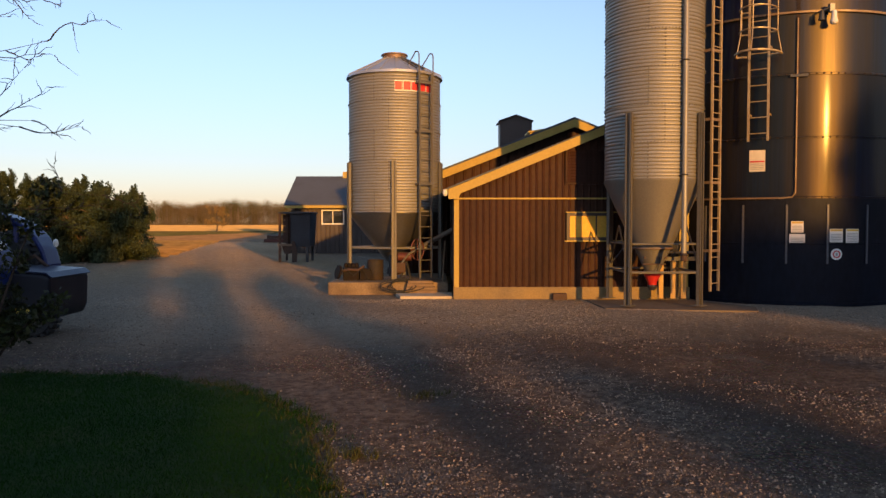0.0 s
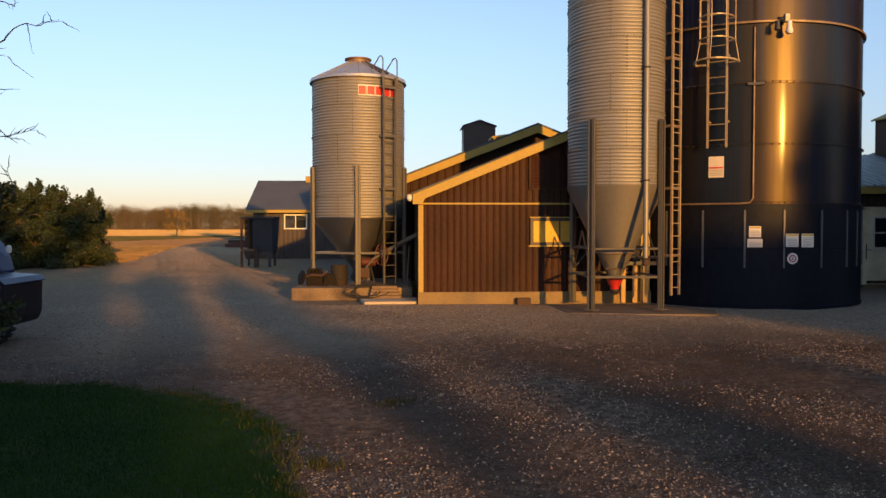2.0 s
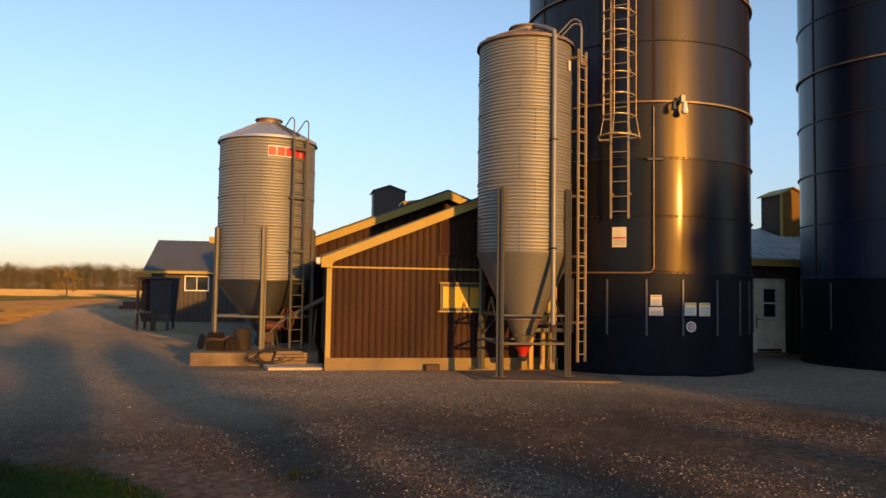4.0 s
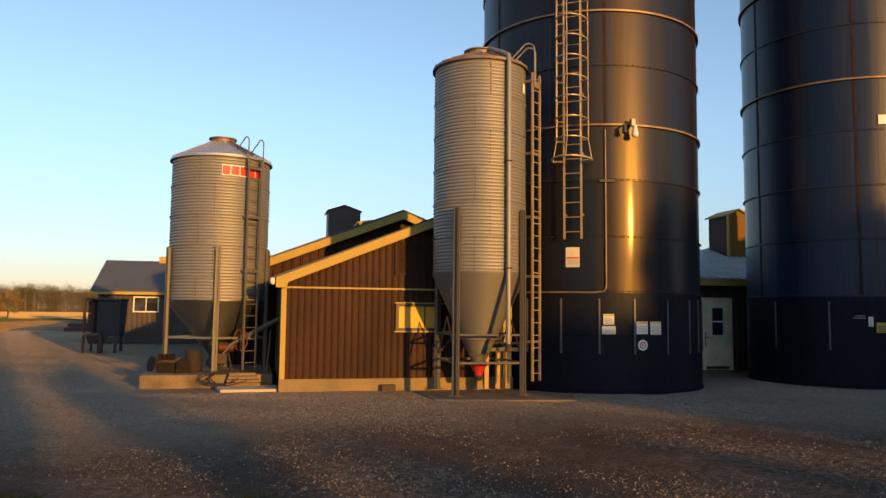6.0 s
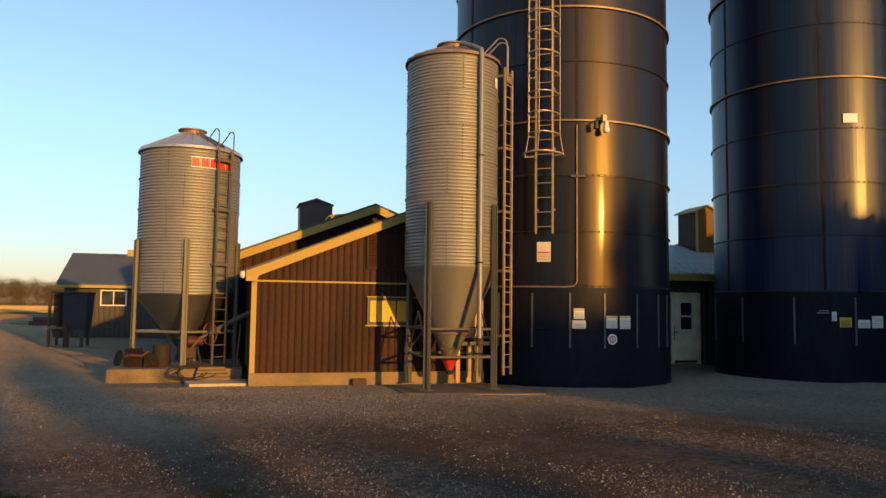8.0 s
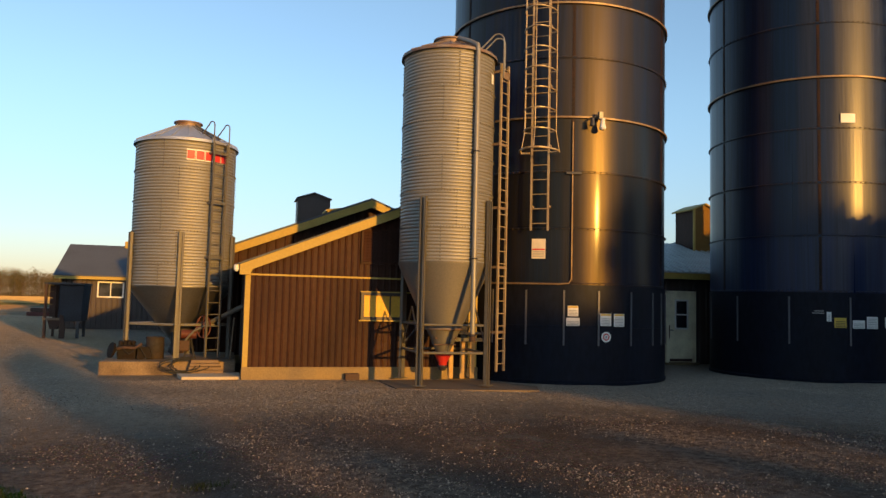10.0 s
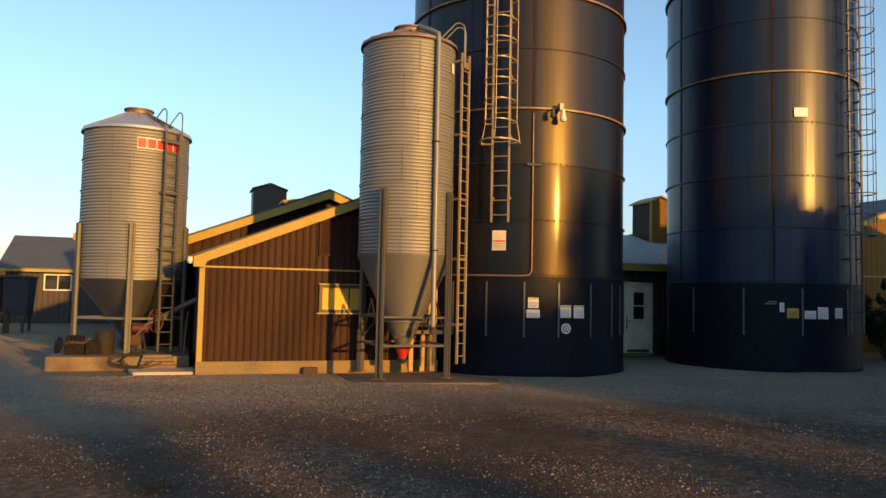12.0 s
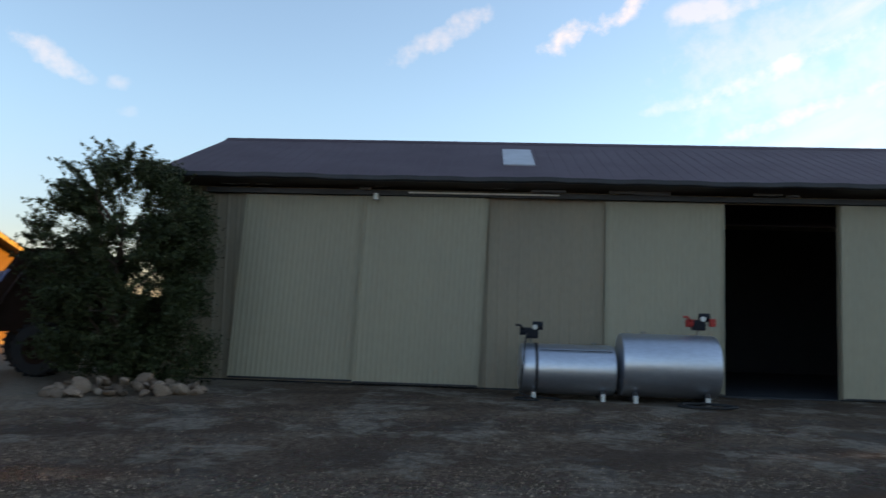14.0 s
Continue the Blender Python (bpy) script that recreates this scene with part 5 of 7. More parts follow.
def machine_shed():
    """Long shed whose front faces west; local x runs south, local y runs east."""
    t = thing("machine_shed", 17.5, 7.5, rz=-90, label="long beige steel machine shed with sliding doors and a brown roof", category="shed")
    L = 21.5
    oy = 7.5
    px = lambda wy: oy - wy
    z_top = 4.68
    o0, o1 = px(-4.96), px(-7.39)
    part("wall", ribbed(0, o0, lambda x: z_top, 0, 0.23, 0.012, 0.05, z0=0.02), SHED_WALL, t, "beige ribbed steel wall")
    part("wall", ribbed(o1, L, lambda x: z_top, 0, 0.23, 0.02, 0.05, z0=0.02), SHED_WALL, t)
    part("wall", Shape().box(o0, o1, 0, 0.03, 4.2, z_top), SHED_WALL, t)
    part("end_wall", Shape().prism([(0.03, 0), (8.1, 0), (8.1, 4.65), (4.07, 6.25), (0.03, 4.75)], 'x', -0.06, 0.0), SHED_WALL, t)
    part("end_wall", Shape().prism([(0.03, 0), (8.1, 0), (8.1, 4.65), (4.07, 6.25), (0.03, 4.75)], 'x', L, L + 0.06), SHED_WALL, t)
    part("back_wall", Shape().box(0, L, 8.1, 8.16, 0, 4.75), SHED_WALL, t)
    # near-black sheet and floor put the unlit inside into the colour
    part("lining", Shape().box(0.1, L - 0.1, 8.0, 8.08, 0, 4.6), BLACK, t, "near-black sheet standing in for the shed's inner shade")
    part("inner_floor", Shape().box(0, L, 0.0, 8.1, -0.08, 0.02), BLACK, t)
    ye, ze, yr, zr = -0.75, 4.50, 4.07, 6.35
    for a, za in ((ye, ze), (2 * yr - ye, ze)):
        roof = part("roof", Shape().prism([(a, za), (yr, zr), (yr, zr + 0.05), (a, za + 0.05)], 'x', -0.22, L + 0.4), ROOF_BROWN, t, "dark brown ribbed steel roof")
        if a == ye:
            rib = None
            for i in range(int(L / 0.3)):
                sh = Shape().prism([(a, za + 0.05), (yr, zr + 0.05), (yr, zr + 0.055), (a, za + 0.055)], 'x', -0.015, 0.015)
                if rib is None:
                    rib = part("roof_rib", sh, ROOF_BROWN, roof)
                    rib.matrix_basis = pose(-0.2, 0, 0)
                else:
                    again(rib, roof, pose(-0.2 + i * 0.3, 0, 0))
            k = (zr - ze) / (yr - ye)
            zz = lambda y: ze + 0.055 + k * (y - ye)
            part("skylight", Shape().prism([(0.75, zz(0.75)), (2.95, zz(2.95)), (2.95, zz(2.95) + 0.03), (0.75, zz(0.75) + 0.03)], 'x', px(-0.12), px(-0.12) + 0.74), SKYLIGHT, roof, "milky corrugated skylight sheet")
    part("ridge_cap", Shape().prism([(yr - 0.2, zr - 0.02), (yr, zr + 0.1), (yr + 0.2, zr - 0.02)], 'x', -0.22, L + 0.4), ROOF_BROWN, t)
    sag = lambda x: 0.010 * math.sin(x * 0.9) + 0.008 * math.sin(x * 2.3 + 1) + 0.007 * math.sin(x * 6.1)
    gx = [-0.42 + k * (L + 0.82) / 90 for k in range(91)]
    sect = [(-0.11, 0.06), (-0.11, -0.03), (-0.07, -0.06), (0.0, -0.06), (0.0, 0.07)]
    gut = Shape()
    gut.add([(x, ye + p, ze + q + sag(x)) for x in gx for p, q in sect], [(5 * k + j, 5 * k + 5 + j, 5 * k + 6 + j, 5 * k + 1 + j) for k in range(90) for j in range(4)])
    part("gutter", gut, STEEL_DARK, t, "dark sagging eaves gutter")
    rngs = random.Random(44)
    for k in range(16):
        x = rngs.uniform(1.0, L * 0.75)
        part("peeling_strip", Shape().box(x, x + rngs.uniform(0.25, 0.8), -0.30, -0.285, 4.37 + rngs.uniform(-0.05, 0.05), 4.40 + rngs.uniform(-0.03, 0.05)), STEEL_GREY, t, "pale peeling strip under the eave")
    part("soffit", Shape().prism([(ye, ze - 0.05), (0, ze - 0.12), (0, ze - 0.08), (ye, ze - 0.02)], 'x', -0.4, L), BARN_DARK, t)
    part("door_track", Shape().box(0.9, L, -0.22, -0.05, 4.22, 4.33), STEEL_DARK, t, "dark sliding door track")
    # white strip painted for the light that the track throws back
    part("track_cover", Shape().box(px(2.0), px(-1.35), -0.25, -0.23, 4.265, 4.30), WHITE, t, "white strip painted for light reflected off the track")

    def panel(y0, y1, off, gap=0.05, lean=0.0):
        """A hung door; lean pushes its foot along the wall."""
        w = y0 - y1 - 0.02

        def leaning(sh):
            sh.v = [(x - lean * (4.2 - z), y, z) for x, y, z in sh.v]
            return sh
        o = part("sliding_door", leaning(ribbed(0, w, lambda x: 4.2, 0, 0.115, 0.008, 0.03, z0=gap)), SHED_DOOR, t, "beige ribbed sliding door panel")
        o.matrix_basis = pose(px(y0) + 0.01, off, 0)
        for e in (0, w - 0.03):
            part("door_edge", leaning(Shape().box(e, e + 0.03, -0.03, 0.025, gap, 4.2)), SHED_DOOR, o)
        # foot rail, coloured dark in place of the shaded gap under the door
        part("bottom_rail", leaning(Shape().box(0, w, -0.022, 0.03, gap - 0.02, gap + 0.02)), STEEL_DARK, o)
    panel(5.72, 2.86, -0.10, 0.08, 0.058)
    panel(3.0, 0.2, -0.16, 0.06, 0.034)
    panel(-2.37, -4.96, -0.08, 0.05)
    panel(-7.39, -10.2, -0.14, 0.05)
    panel(-10.2, -13.0, -0.14, 0.05)
    part("yard_lamp", Shape().lathe([(0, 0.1), (0.06, 0.08), (0.07, -0.05), (0, -0.07)], 14, cx=px(2.72), cy=-0.3).moved(Matrix.Translation((0, 0, 4.15))), WHITE, t, "small white lamp under the eave")
    return t


machine_shed()


# ---- fuel tanks ----
def fuel_tank(x, y, length, r, label, pump_at, sheath=False):
    t = thing("fuel_tank", x, y, 0.07, label=label, category="fuel tank", group="fuel tanks")
    h = r
    body = [(0.0, 0.0), (r * 0.7, 0.0), (r * 0.97, 0.04), (r, 0.10), (r, length - 0.10), (r * 0.97, length - 0.04), (r * 0.7, length), (0.0, length)]
    part("shell", Shape().lathe(body, 56).moved(Matrix.Translation((0, length / 2, h)) @ pose(0, 0, 0, 90, 0, 0)), TANK, t, "brushed steel drum", smooth=35)
    if sheath:
        part("band", Shape().lathe([(r + 0.004, 0), (r + 0.02, 0.0), (r + 0.02, 0.06), (r + 0.004, 0.06)], 56).moved(Matrix.Translation((0, length / 2 - 0.3, h)) @ pose(0, 0, 0, 90, 0, 0)), STEEL_DARK, t, "dark band")
        part("weld_seam", Shape().box(-0.35, -0.335, -length / 2 + 0.1, length / 2 - 0.4, h + r * 0.76, h + r * 0.79), STEEL_DARK, t)
    for sy in (-1, 1):
        yy = sy * (length / 2 - 0.28)
        part("cradle", Shape().box(-r * 0.7, r * 0.7, yy - 0.05, yy + 0.05, -0.07, h * 0.22, 0.01), STEEL_DARK, t)
        part("foot", Shape().lathe([(0.045, -0.09), (0.045, 0.06), (0.0, 0.06)], 10, cx=-r * 0.75, cy=yy), WHITE, t, "white foot block")
    top = h + r
    part("filler_cap", Shape().lathe([(0.045, top - 0.02), (0.045, top + 0.02), (0.06, top + 0.02), (0.06, top + 0.04), (0, top + 0.05)], 14, cx=0, cy=-pump_at * 0.75), GALV, t)
    p = part("pump", Shape().box(-0.13, 0.13, pump_at - 0.13, pump_at + 0.12, top + 0.10, top + 0.31, 0.04), NAVY, t, "dark fuel transfer pump")
    part("standpipe", Shape().tube([(0, pump_at, top - 0.03), (0, pump_at, top + 0.12)], 0.03, 8), GALV, p)
    part("pump_motor", Shape().tube([(-0.02, pump_at - 0.02, top + 0.36), (-0.02, pump_at - 0.22, top + 0.36)], 0.085, 14), NAVY, p, "dark round motor")
    part("pump_head", Shape().tube([(-0.03, pump_at + 0.02, top + 0.24), (-0.03, pump_at + 0.24, top + 0.24)], 0.08, 14), NAVY if sheath else RED, p, "round pump head")
    part("pump_meter", Shape().tube([(-0.12, pump_at - 0.06, top + 0.33), (-0.19, pump_at - 0.06, top + 0.33)], 0.05, 14), WHITE, p, "white meter dial")
    part("nozzle", Shape().tube([(-0.10, pump_at + 0.16, top + 0.28), (-0.16, pump_at + 0.24, top + 0.36), (-0.14, pump_at + 0.33, top + 0.37)], 0.022, 6), NAVY if sheath else RED, p, "fuel nozzle in its holder")
    if not sheath:
        part("valve", Shape().box(-0.14, -0.02, pump_at - 0.32, pump_at - 0.2, top + 0.18, top + 0.34, 0.02), RED, p, "red valve body")
    if not sheath:
        return t
    hose = [(-0.12, pump_at + 0.1, top + 0.2)] + [(-0.2 - r * 0.85 * math.sin(a), pump_at + 0.12 + 0.05 * a, h + (r + 0.12) * math.cos(a)) for a in np.linspace(0.35, 2.4, 9)]
    hose += [(-r * 0.9 - 0.28 * math.cos(b) - 0.1, pump_at - 0.1 + 0.45 * math.sin(b), -0.05) for b in np.linspace(0, 5.5, 16)]
    part("hose", Shape().tube(hose, 0.018, 6), RUBBER, t, "black fuel hose", smooth=50)
    return t


fuel_tank(16.2, -1.44, 1.92, 0.50, "small blue-grey steel fuel tank with a pump on top", 0.72, True)
fuel_tank(16.2, -3.43, 1.95, 0.63, "large bright steel fuel tank with a red pump", -0.62)


def ground_coil(x, y, label):
    """A hose lying in flat loops."""
    pts = [((0.34 + 0.05 * math.sin(i * 0.4)) * math.cos(i * 0.42), (0.5 + 0.06 * math.sin(i * 0.3)) * math.sin(i * 0.42), 0.012 + 0.0006 * i) for i in range(48)]
    solo("hose_coil", Shape().tube(pts, 0.018, 6), RUBBER, label, "hose", at=(x, y, 0.0), smooth=50)


ground_coil(15.35, -4.0, "black fuel hose lying in loops beside the large tank")


# ---- vehicles ----
BLUE_DEEP = material("deep_blue_paint", (0.004, 0.011, 0.042), 0.4, 0, 0.2, 3, 25, 0.03, spec=0.3)

def wheel(parent, x, y, r, w, name="wheel", rim=GALV_DULL, steer=0.0):
    o = part(name, Shape().lathe([(r * 0.55, -w / 2), (r * 0.93, -w / 2), (r, -w / 2 + 0.05), (r, w / 2 - 0.05), (r * 0.93, w / 2), (r * 0.55, w / 2)], 36).moved(pose(0, 0, 0, 90, 0, 0)), RUBBER, parent, "black treaded tyre", smooth=35)
    o.matrix_basis = pose(x, y, r, 0, 0, steer)
    part("rim", Shape().lathe([(0, -w * 0.2), (r * 0.3, -w * 0.2), (r * 0.4, -w * 0.42), (r * 0.57, -w * 0.45), (r * 0.57, w * 0.45), (0, w * 0.3)], 24).moved(pose(0, 0, 0, 90, 0, 0)), rim, o, smooth=30)
    lug = Shape()
    for i in range(22):
        a = i / 22 * 2 * math.pi
        for sgn in (-1, 1):
            b = Shape().box(r - 0.01, r + 0.03, min(0, sgn * w / 2), max(0, sgn * w / 2), -0.025, 0.025)
            lug.add([tuple(pose(0, 0, 0, 0, math.degrees(a) + sgn * 4, sgn * 0) @ Vector(p)) for p in b.v], b.f)
    part("tread", lug, RUBBER, o)
    return o


def tractor(x, y, rz, label, box=True):
    """Compact tractor; local +x is its rear. The rear axle is at the origin."""
    t = thing("tractor", x, y, 0, rz, label=label, category="tractor")
    R = 0.74
    for sy in (-1, 1):
        wheel(t, 0, sy * 0.62, R, 0.34)
        wheel(t, -1.75, sy * 0.55, 0.42, 0.24)
        pts = [(0.90 * math.cos(a), 0.85 + 0.92 * math.sin(a)) for a in np.linspace(-0.1, 2.6, 12)]
        pts += [(0.83 * math.cos(a), 0.85 + 0.85 * math.sin(a)) for a in np.linspace(2.6, -0.1, 12)]
        f = part("fender", Shape().prism(pts, 'y', sy * 0.62 - 0.22, sy * 0.62 + 0.22).rounded(0.03), BLUE, t, "rounded blue rear fender")
        part("tail_lamp", Shape().lathe([(0, 0), (0.06, 0.0), (0.06, 0.03), (0, 0.04)], 14).moved(Matrix.Translation((0.85, sy * 0.72, 1.3)) @ pose(0, 0, 0, 0, 90, 0)), WHITE, f, "round lamp")
    part("body", Shape().box(-2.1, 0.35, -0.28, 0.28, 0.45, 0.95, 0.04), STEEL_DARK, t)
    part("hood", Shape().prism([(-2.25, 0.75), (-0.75, 0.75), (-0.75, 1.32), (-1.9, 1.24), (-2.22, 1.1)], 'y', -0.36, 0.36).rounded(0.06), BLUE, t, "blue engine hood")
    part("seat", Shape().box(-0.35, 0.15, -0.25, 0.25, 0.98, 1.08, 0.03).box(0.08, 0.18, -0.25, 0.25, 1.08, 1.5, 0.03), BLACK, t)
    for sy in (-0.5, 0.5):
        part("roll_bar", Shape().tube([(0.38, sy, 0.8), (0.38, sy, 1.55), (0.36, sy * 0.92, 1.66), (0.34, sy * 0.5, 1.72), (0.34, 0, 1.72)], 0.045, 8), BLUE, t, "blue roll bar")
    part("steering_wheel", Shape().tube([(-0.6 + 0.19 * math.cos(a) * 0.8, 0.19 * math.sin(a), 1.35 + 0.08 * math.cos(a)) for a in np.linspace(0, 2 * math.pi, 17)[:-1]], 0.015, 6, closed=True), BLACK, t)
    for sy in (-0.3, 0.3):
        part("lift_arm", Shape().tube([(0.3, sy, 0.5), (0.9, sy, 0.42)], 0.035, 6), RUST, t)
        part("lift_link", Shape().tube([(0.35, sy, 0.95), (0.75, sy * 1.1, 1.12), (0.95, sy, 0.95)], 0.03, 6), RUST, t)
    if box:
        b = part("carry_box", Shape().prism([(0.62, 0.24), (1.34, 0.24), (1.41, 0.37), (1.43, 0.84), (1.36, 0.90), (0.62, 0.96)], 'y', -0.6, 0.6).rounded(0.05), NAVY, t, "dark navy steel box on the rear hitch")
        part("box_lid", Shape().prism([(0.6, 0.965), (1.37, 0.905), (1.45, 0.84), (1.46, 0.855), (1.38, 0.925), (0.6, 0.985)], 'y', -0.59, 0.59), BLUE_DEEP, b, "blue painted lid")
        wheel(t, 1.08, -0.35, 0.33, 0.24, "tail_wheel")
        part("reflector", Shape().box(0.95, 1.15, -0.615, -0.60, 0.36, 0.42), YELLOW, b)
    return t


tractor(-6.80, 11.1, 0, "blue compact tractor with a dark box on its rear hitch")


def loader():
    """Dark loader parked behind the tree, its sloping boom towards the yard."""
    t = thing("loader", 18.2, 9.6, 0, 128, label="dark red-brown loader with black tyres and a blue-edged sloping boom", category="loader")
    for sx in (-1.1, 1.1):
        for sy in (-0.85, 0.85):
            wheel(t, sx, sy, 0.57, 0.46, rim=BROWN_DARK_PAINT, steer=-38 if sx > 0 else 0)
    part("chassis", Shape().box(-1.7, 1.5, -0.6, 0.6, 0.55, 1.35, 0.06), BROWN_DARK_PAINT, t)
    part("engine_cover", Shape().prism([(-1.9, 0.9), (-0.6, 0.9), (-0.6, 1.9), (-1.7, 1.75), (-1.9, 1.5)], 'y', -0.7, 0.7), BROWN_DARK_PAINT, t)
    cab = part("cab", Shape().box(-0.6, 0.7, -0.65, -0.57, 1.3, 2.5).box(-0.6, 0.7, 0.57, 0.65, 1.3, 2.5).box(-0.62, 0.72, -0.68, 0.68, 2.5, 2.6, 0.03), BROWN_DARK_PAINT, t)
    part("pane", Shape().box(0.66, 0.69, -0.57, 0.57, 1.4, 2.48), GLASS, cab)
    for sy in (-0.72, 0.72):
        b = part("boom", Shape().prism([(-0.2, 2.9), (1.5, 2.78), (2.12, 1.8), (2.2, 1.1), (2.02, 1.05), (1.9, 1.7), (1.4, 2.55), (-0.2, 2.65)], 'y', sy - 0.06, sy + 0.06), BROWN_DARK_PAINT, t, "sloping loader boom")
        part("boom_edge", Shape().prism([(1.80, 2.29), (2.09, 1.83), (2.14, 1.85), (1.85, 2.31)], 'y', sy - 0.065, sy + 0.065), BLUE_PALE, b, "pale blue worn edge")
    part("front_plate", Shape().prism([(1.0, 0.95), (2.0, 0.95), (2.05, 1.3), (1.8, 1.75), (1.0, 1.9)], 'y', -0.62, 0.62), BROWN_DARK_PAINT, t, "dark front frame")
    part("boom_plate", Shape().prism([(-0.6, 0.9), (-0.6, 2.6), (1.35, 2.56), (1.86, 1.7), (1.95, 1.1)], 'y', -0.64, 0.64), BROWN_DARK_PAINT, t, "dark plated body under the boom")
    return t


loader()


def feed_wagon():
    """Old box wagon on legs beside the far shed."""
    t = thing("feed_wagon", -5.78, 30.9, 0, label="old dark steel feed box on timber legs beside the shed", category="wagon")
    part("box", Shape().prism([(-0.15, 0.62), (0.62, 0.62), (0.70, 1.98), (-0.15, 1.98)], 'y', -0.1, 1.4).rounded(0.03), SLATE, t, "slate grey steel box")
    part("lid", Shape().box(-0.64, 0.73, -0.2, 1.5, 1.98, 2.05, 0.01), STEEL_DARK, t)
    part("corner_strip", Shape().box(0.56, 0.66, -0.125, -0.1, 0.62, 1.98, 0.004), SLATE, t)
    part("frame_post", Shape().box(-0.62, -0.53, -0.15, -0.05, 0, 1.98), RUST, t)
    part("frame_post", Shape().box(-0.60, -0.52, 1.22, 1.32, 0.0, 1.98), RUST, t)
    part("side_panel", Shape().box(-0.53, -0.16, 1.3, 1.36, 0.7, 1.98), RUST, t, "rusty back panel of the open bay")
    for k in range(5):
        part("bay_board", Shape().box(-0.52, -0.27, 0.25, 0.28, 0.78 + 0.235 * k, 1.0 + 0.235 * k, 0.006), RUST, t)
    part("bay_floor", Shape().box(-0.56, -0.16, -0.1, 1.36, 0.66, 0.72), BROWN_DARK_PAINT, t)
    part("door_leaf", Shape().box(-0.24, -0.155, -0.13, -0.08, 0.75, 1.95), BROWN_DARK_PAINT, t, "dark red-brown door leaf")
    for y in (-0.1, 1.2):
        part("leg", Shape().box(0.48, 0.58, y, y + 0.1, 0, 0.64), STEEL_DARK, t)
    part("cross_rail", Shape().box(-0.64, 0.02, -0.22, -0.15, 0.66, 0.75, 0.008), WOOD, t)
    part("chute", Shape().prism([(-0.50, 0.66), (-0.06, 0.66), (-0.16, 0.34), (-0.40, 0.34)], 'y', -0.1, 0.4), RUST, t)
    part("leg", Shape().prism([(-0.06, 0.86), (0.04, 0.84), (0.14, 0.45), (0.12, 0.0), (-0.06, 0.0)], 'y', -0.24, -0.12), RUST, t)
    return t


feed_wagon()


def plank_pile(x, y):
    t = thing("timber_pile", x, y, 0, label="low pile of dark red-brown timber on the verge", category="timber pile")
    for i in range(2):
        for j in range(5 - i):
            part("beam", Shape().box(-0.9 + 0.2 * i, 1.6 - 0.3 * j * 0.4, -0.9 + j * 0.4 + i * 0.2, -0.55 + j * 0.4 + i * 0.2, i * 0.3, i * 0.3 + 0.28), RUST if (i + j) % 2 else DULL_RED, t)


plank_pile(-13.0, 62.0)


# ---- clutter by the first bin ----
def barrel(x, y, z, r, h, mat, label):
    t = thing("barrel", x, y, z, label=label, category="barrel")
    part("drum", Shape().lathe([(0, 0), (r * 0.92, 0), (r, 0.03), (r, h * 0.33), (r * 1.03, h * 0.35), (r, h * 0.37), (r, h * 0.64), (r * 1.03, h * 0.66), (r, h * 0.68), (r, h - 0.02), (r * 0.95, h), (r * 0.9, h - 0.02), (0, h - 0.02)], 28), mat, t, smooth=30)
    part("rim", Shape().tube(arc(r, 0, 360, h, 24)[:-1], 0.012, 5, closed=True), mat, t)


barrel(-1.42, 17.75, 0.27, 0.19, 0.46, DARK_DRUM, "dented grey steel drum on the concrete pad")


def motor_drive():
    t = thing("auger_motor", -0.72, 17.55, 0.27, label="red auger drive with belts and tangled pipes", category="motor")
    part("motor", Shape().lathe([(0, -0.16), (0.1, -0.16), (0.1, 0.16), (0, 0.16)], 18).moved(Matrix.Translation((0, 0, 0.55)) @ pose(0, 0, 0, 0, 90, 0)), DULL_RED, t, "red electric motor", smooth=30)
    part("stand", Shape().tube([(-0.1, 0, 0), (0, 0, 0.45)], 0.025, 6).tube([(0.14, 0.05, 0), (0.04, 0, 0.45)], 0.025, 6), STEEL_DARK, t)
    part("pulley", Shape().tube([(0.30 + 0.24 * math.cos(a) * 0.6, -0.1, 0.72 + 0.24 * math.sin(a)) for a in np.linspace(0, 2 * math.pi, 19)[:-1]], 0.018, 6, closed=True), DULL_RED, t, "red pulley wheel")
    for a in range(0, 180, 45):
        c, s = math.cos(radians(a)), math.sin(radians(a))
        part("spoke", Shape().tube([(0.30 - 0.144 * c, -0.1, 0.72 - 0.24 * s), (0.30 + 0.144 * c, -0.1, 0.72 + 0.24 * s)], 0.01, 5), DULL_RED, t)
    part("gearbox", Shape().box(-0.2, 0.02, -0.12, 0.1, 0.18, 0.42, 0.03), RUST, t)
    part("guard", Shape().box(-0.36, -0.26, -0.1, 0.15, 0.1, 0.6, 0.02), STEEL_DARK, t)
    part("drive_pipe", Shape().tube([(-0.2, -0.05, 0.25), (0.1, -0.12, 0.62), (0.4, -0.1, 0.78)], 0.025, 8), GALV_DULL, t)
    return t


motor_drive()
solo("auger_tube", Shape().tube([(-0.98, 18.22, 0.5), (-0.5, 17.75, 0.95), (0.40, 17.35, 1.46)], 0.055, 12), GALV_DULL, "grey auger tube rising from the bin into the barn", "auger", smooth=40)


def hose_coil(x, y, z, seed, label):
    rng = random.Random(seed)
    pts = []
    for i in range(90):
        a = i * 0.33
        r = 0.26 + 0.12 * math.sin(i * 0.21) + rng.uniform(-0.02, 0.02)
        pts.append((r * 1.3 * math.cos(a), 0.10 * math.sin(a) + rng.uniform(-0.03, 0.03), 0.16 + 0.13 * math.sin(a) + 0.001 * i))
    s = Shape().tube(pts, 0.012, 5)
    solo("hose_coil", s, RUBBER, label, "hose", at=(x, y, z), smooth=50)


hose_coil(-0.75, 16.80, 0.0, 3, "loose coil of thin dark hose hung over the pad edge")


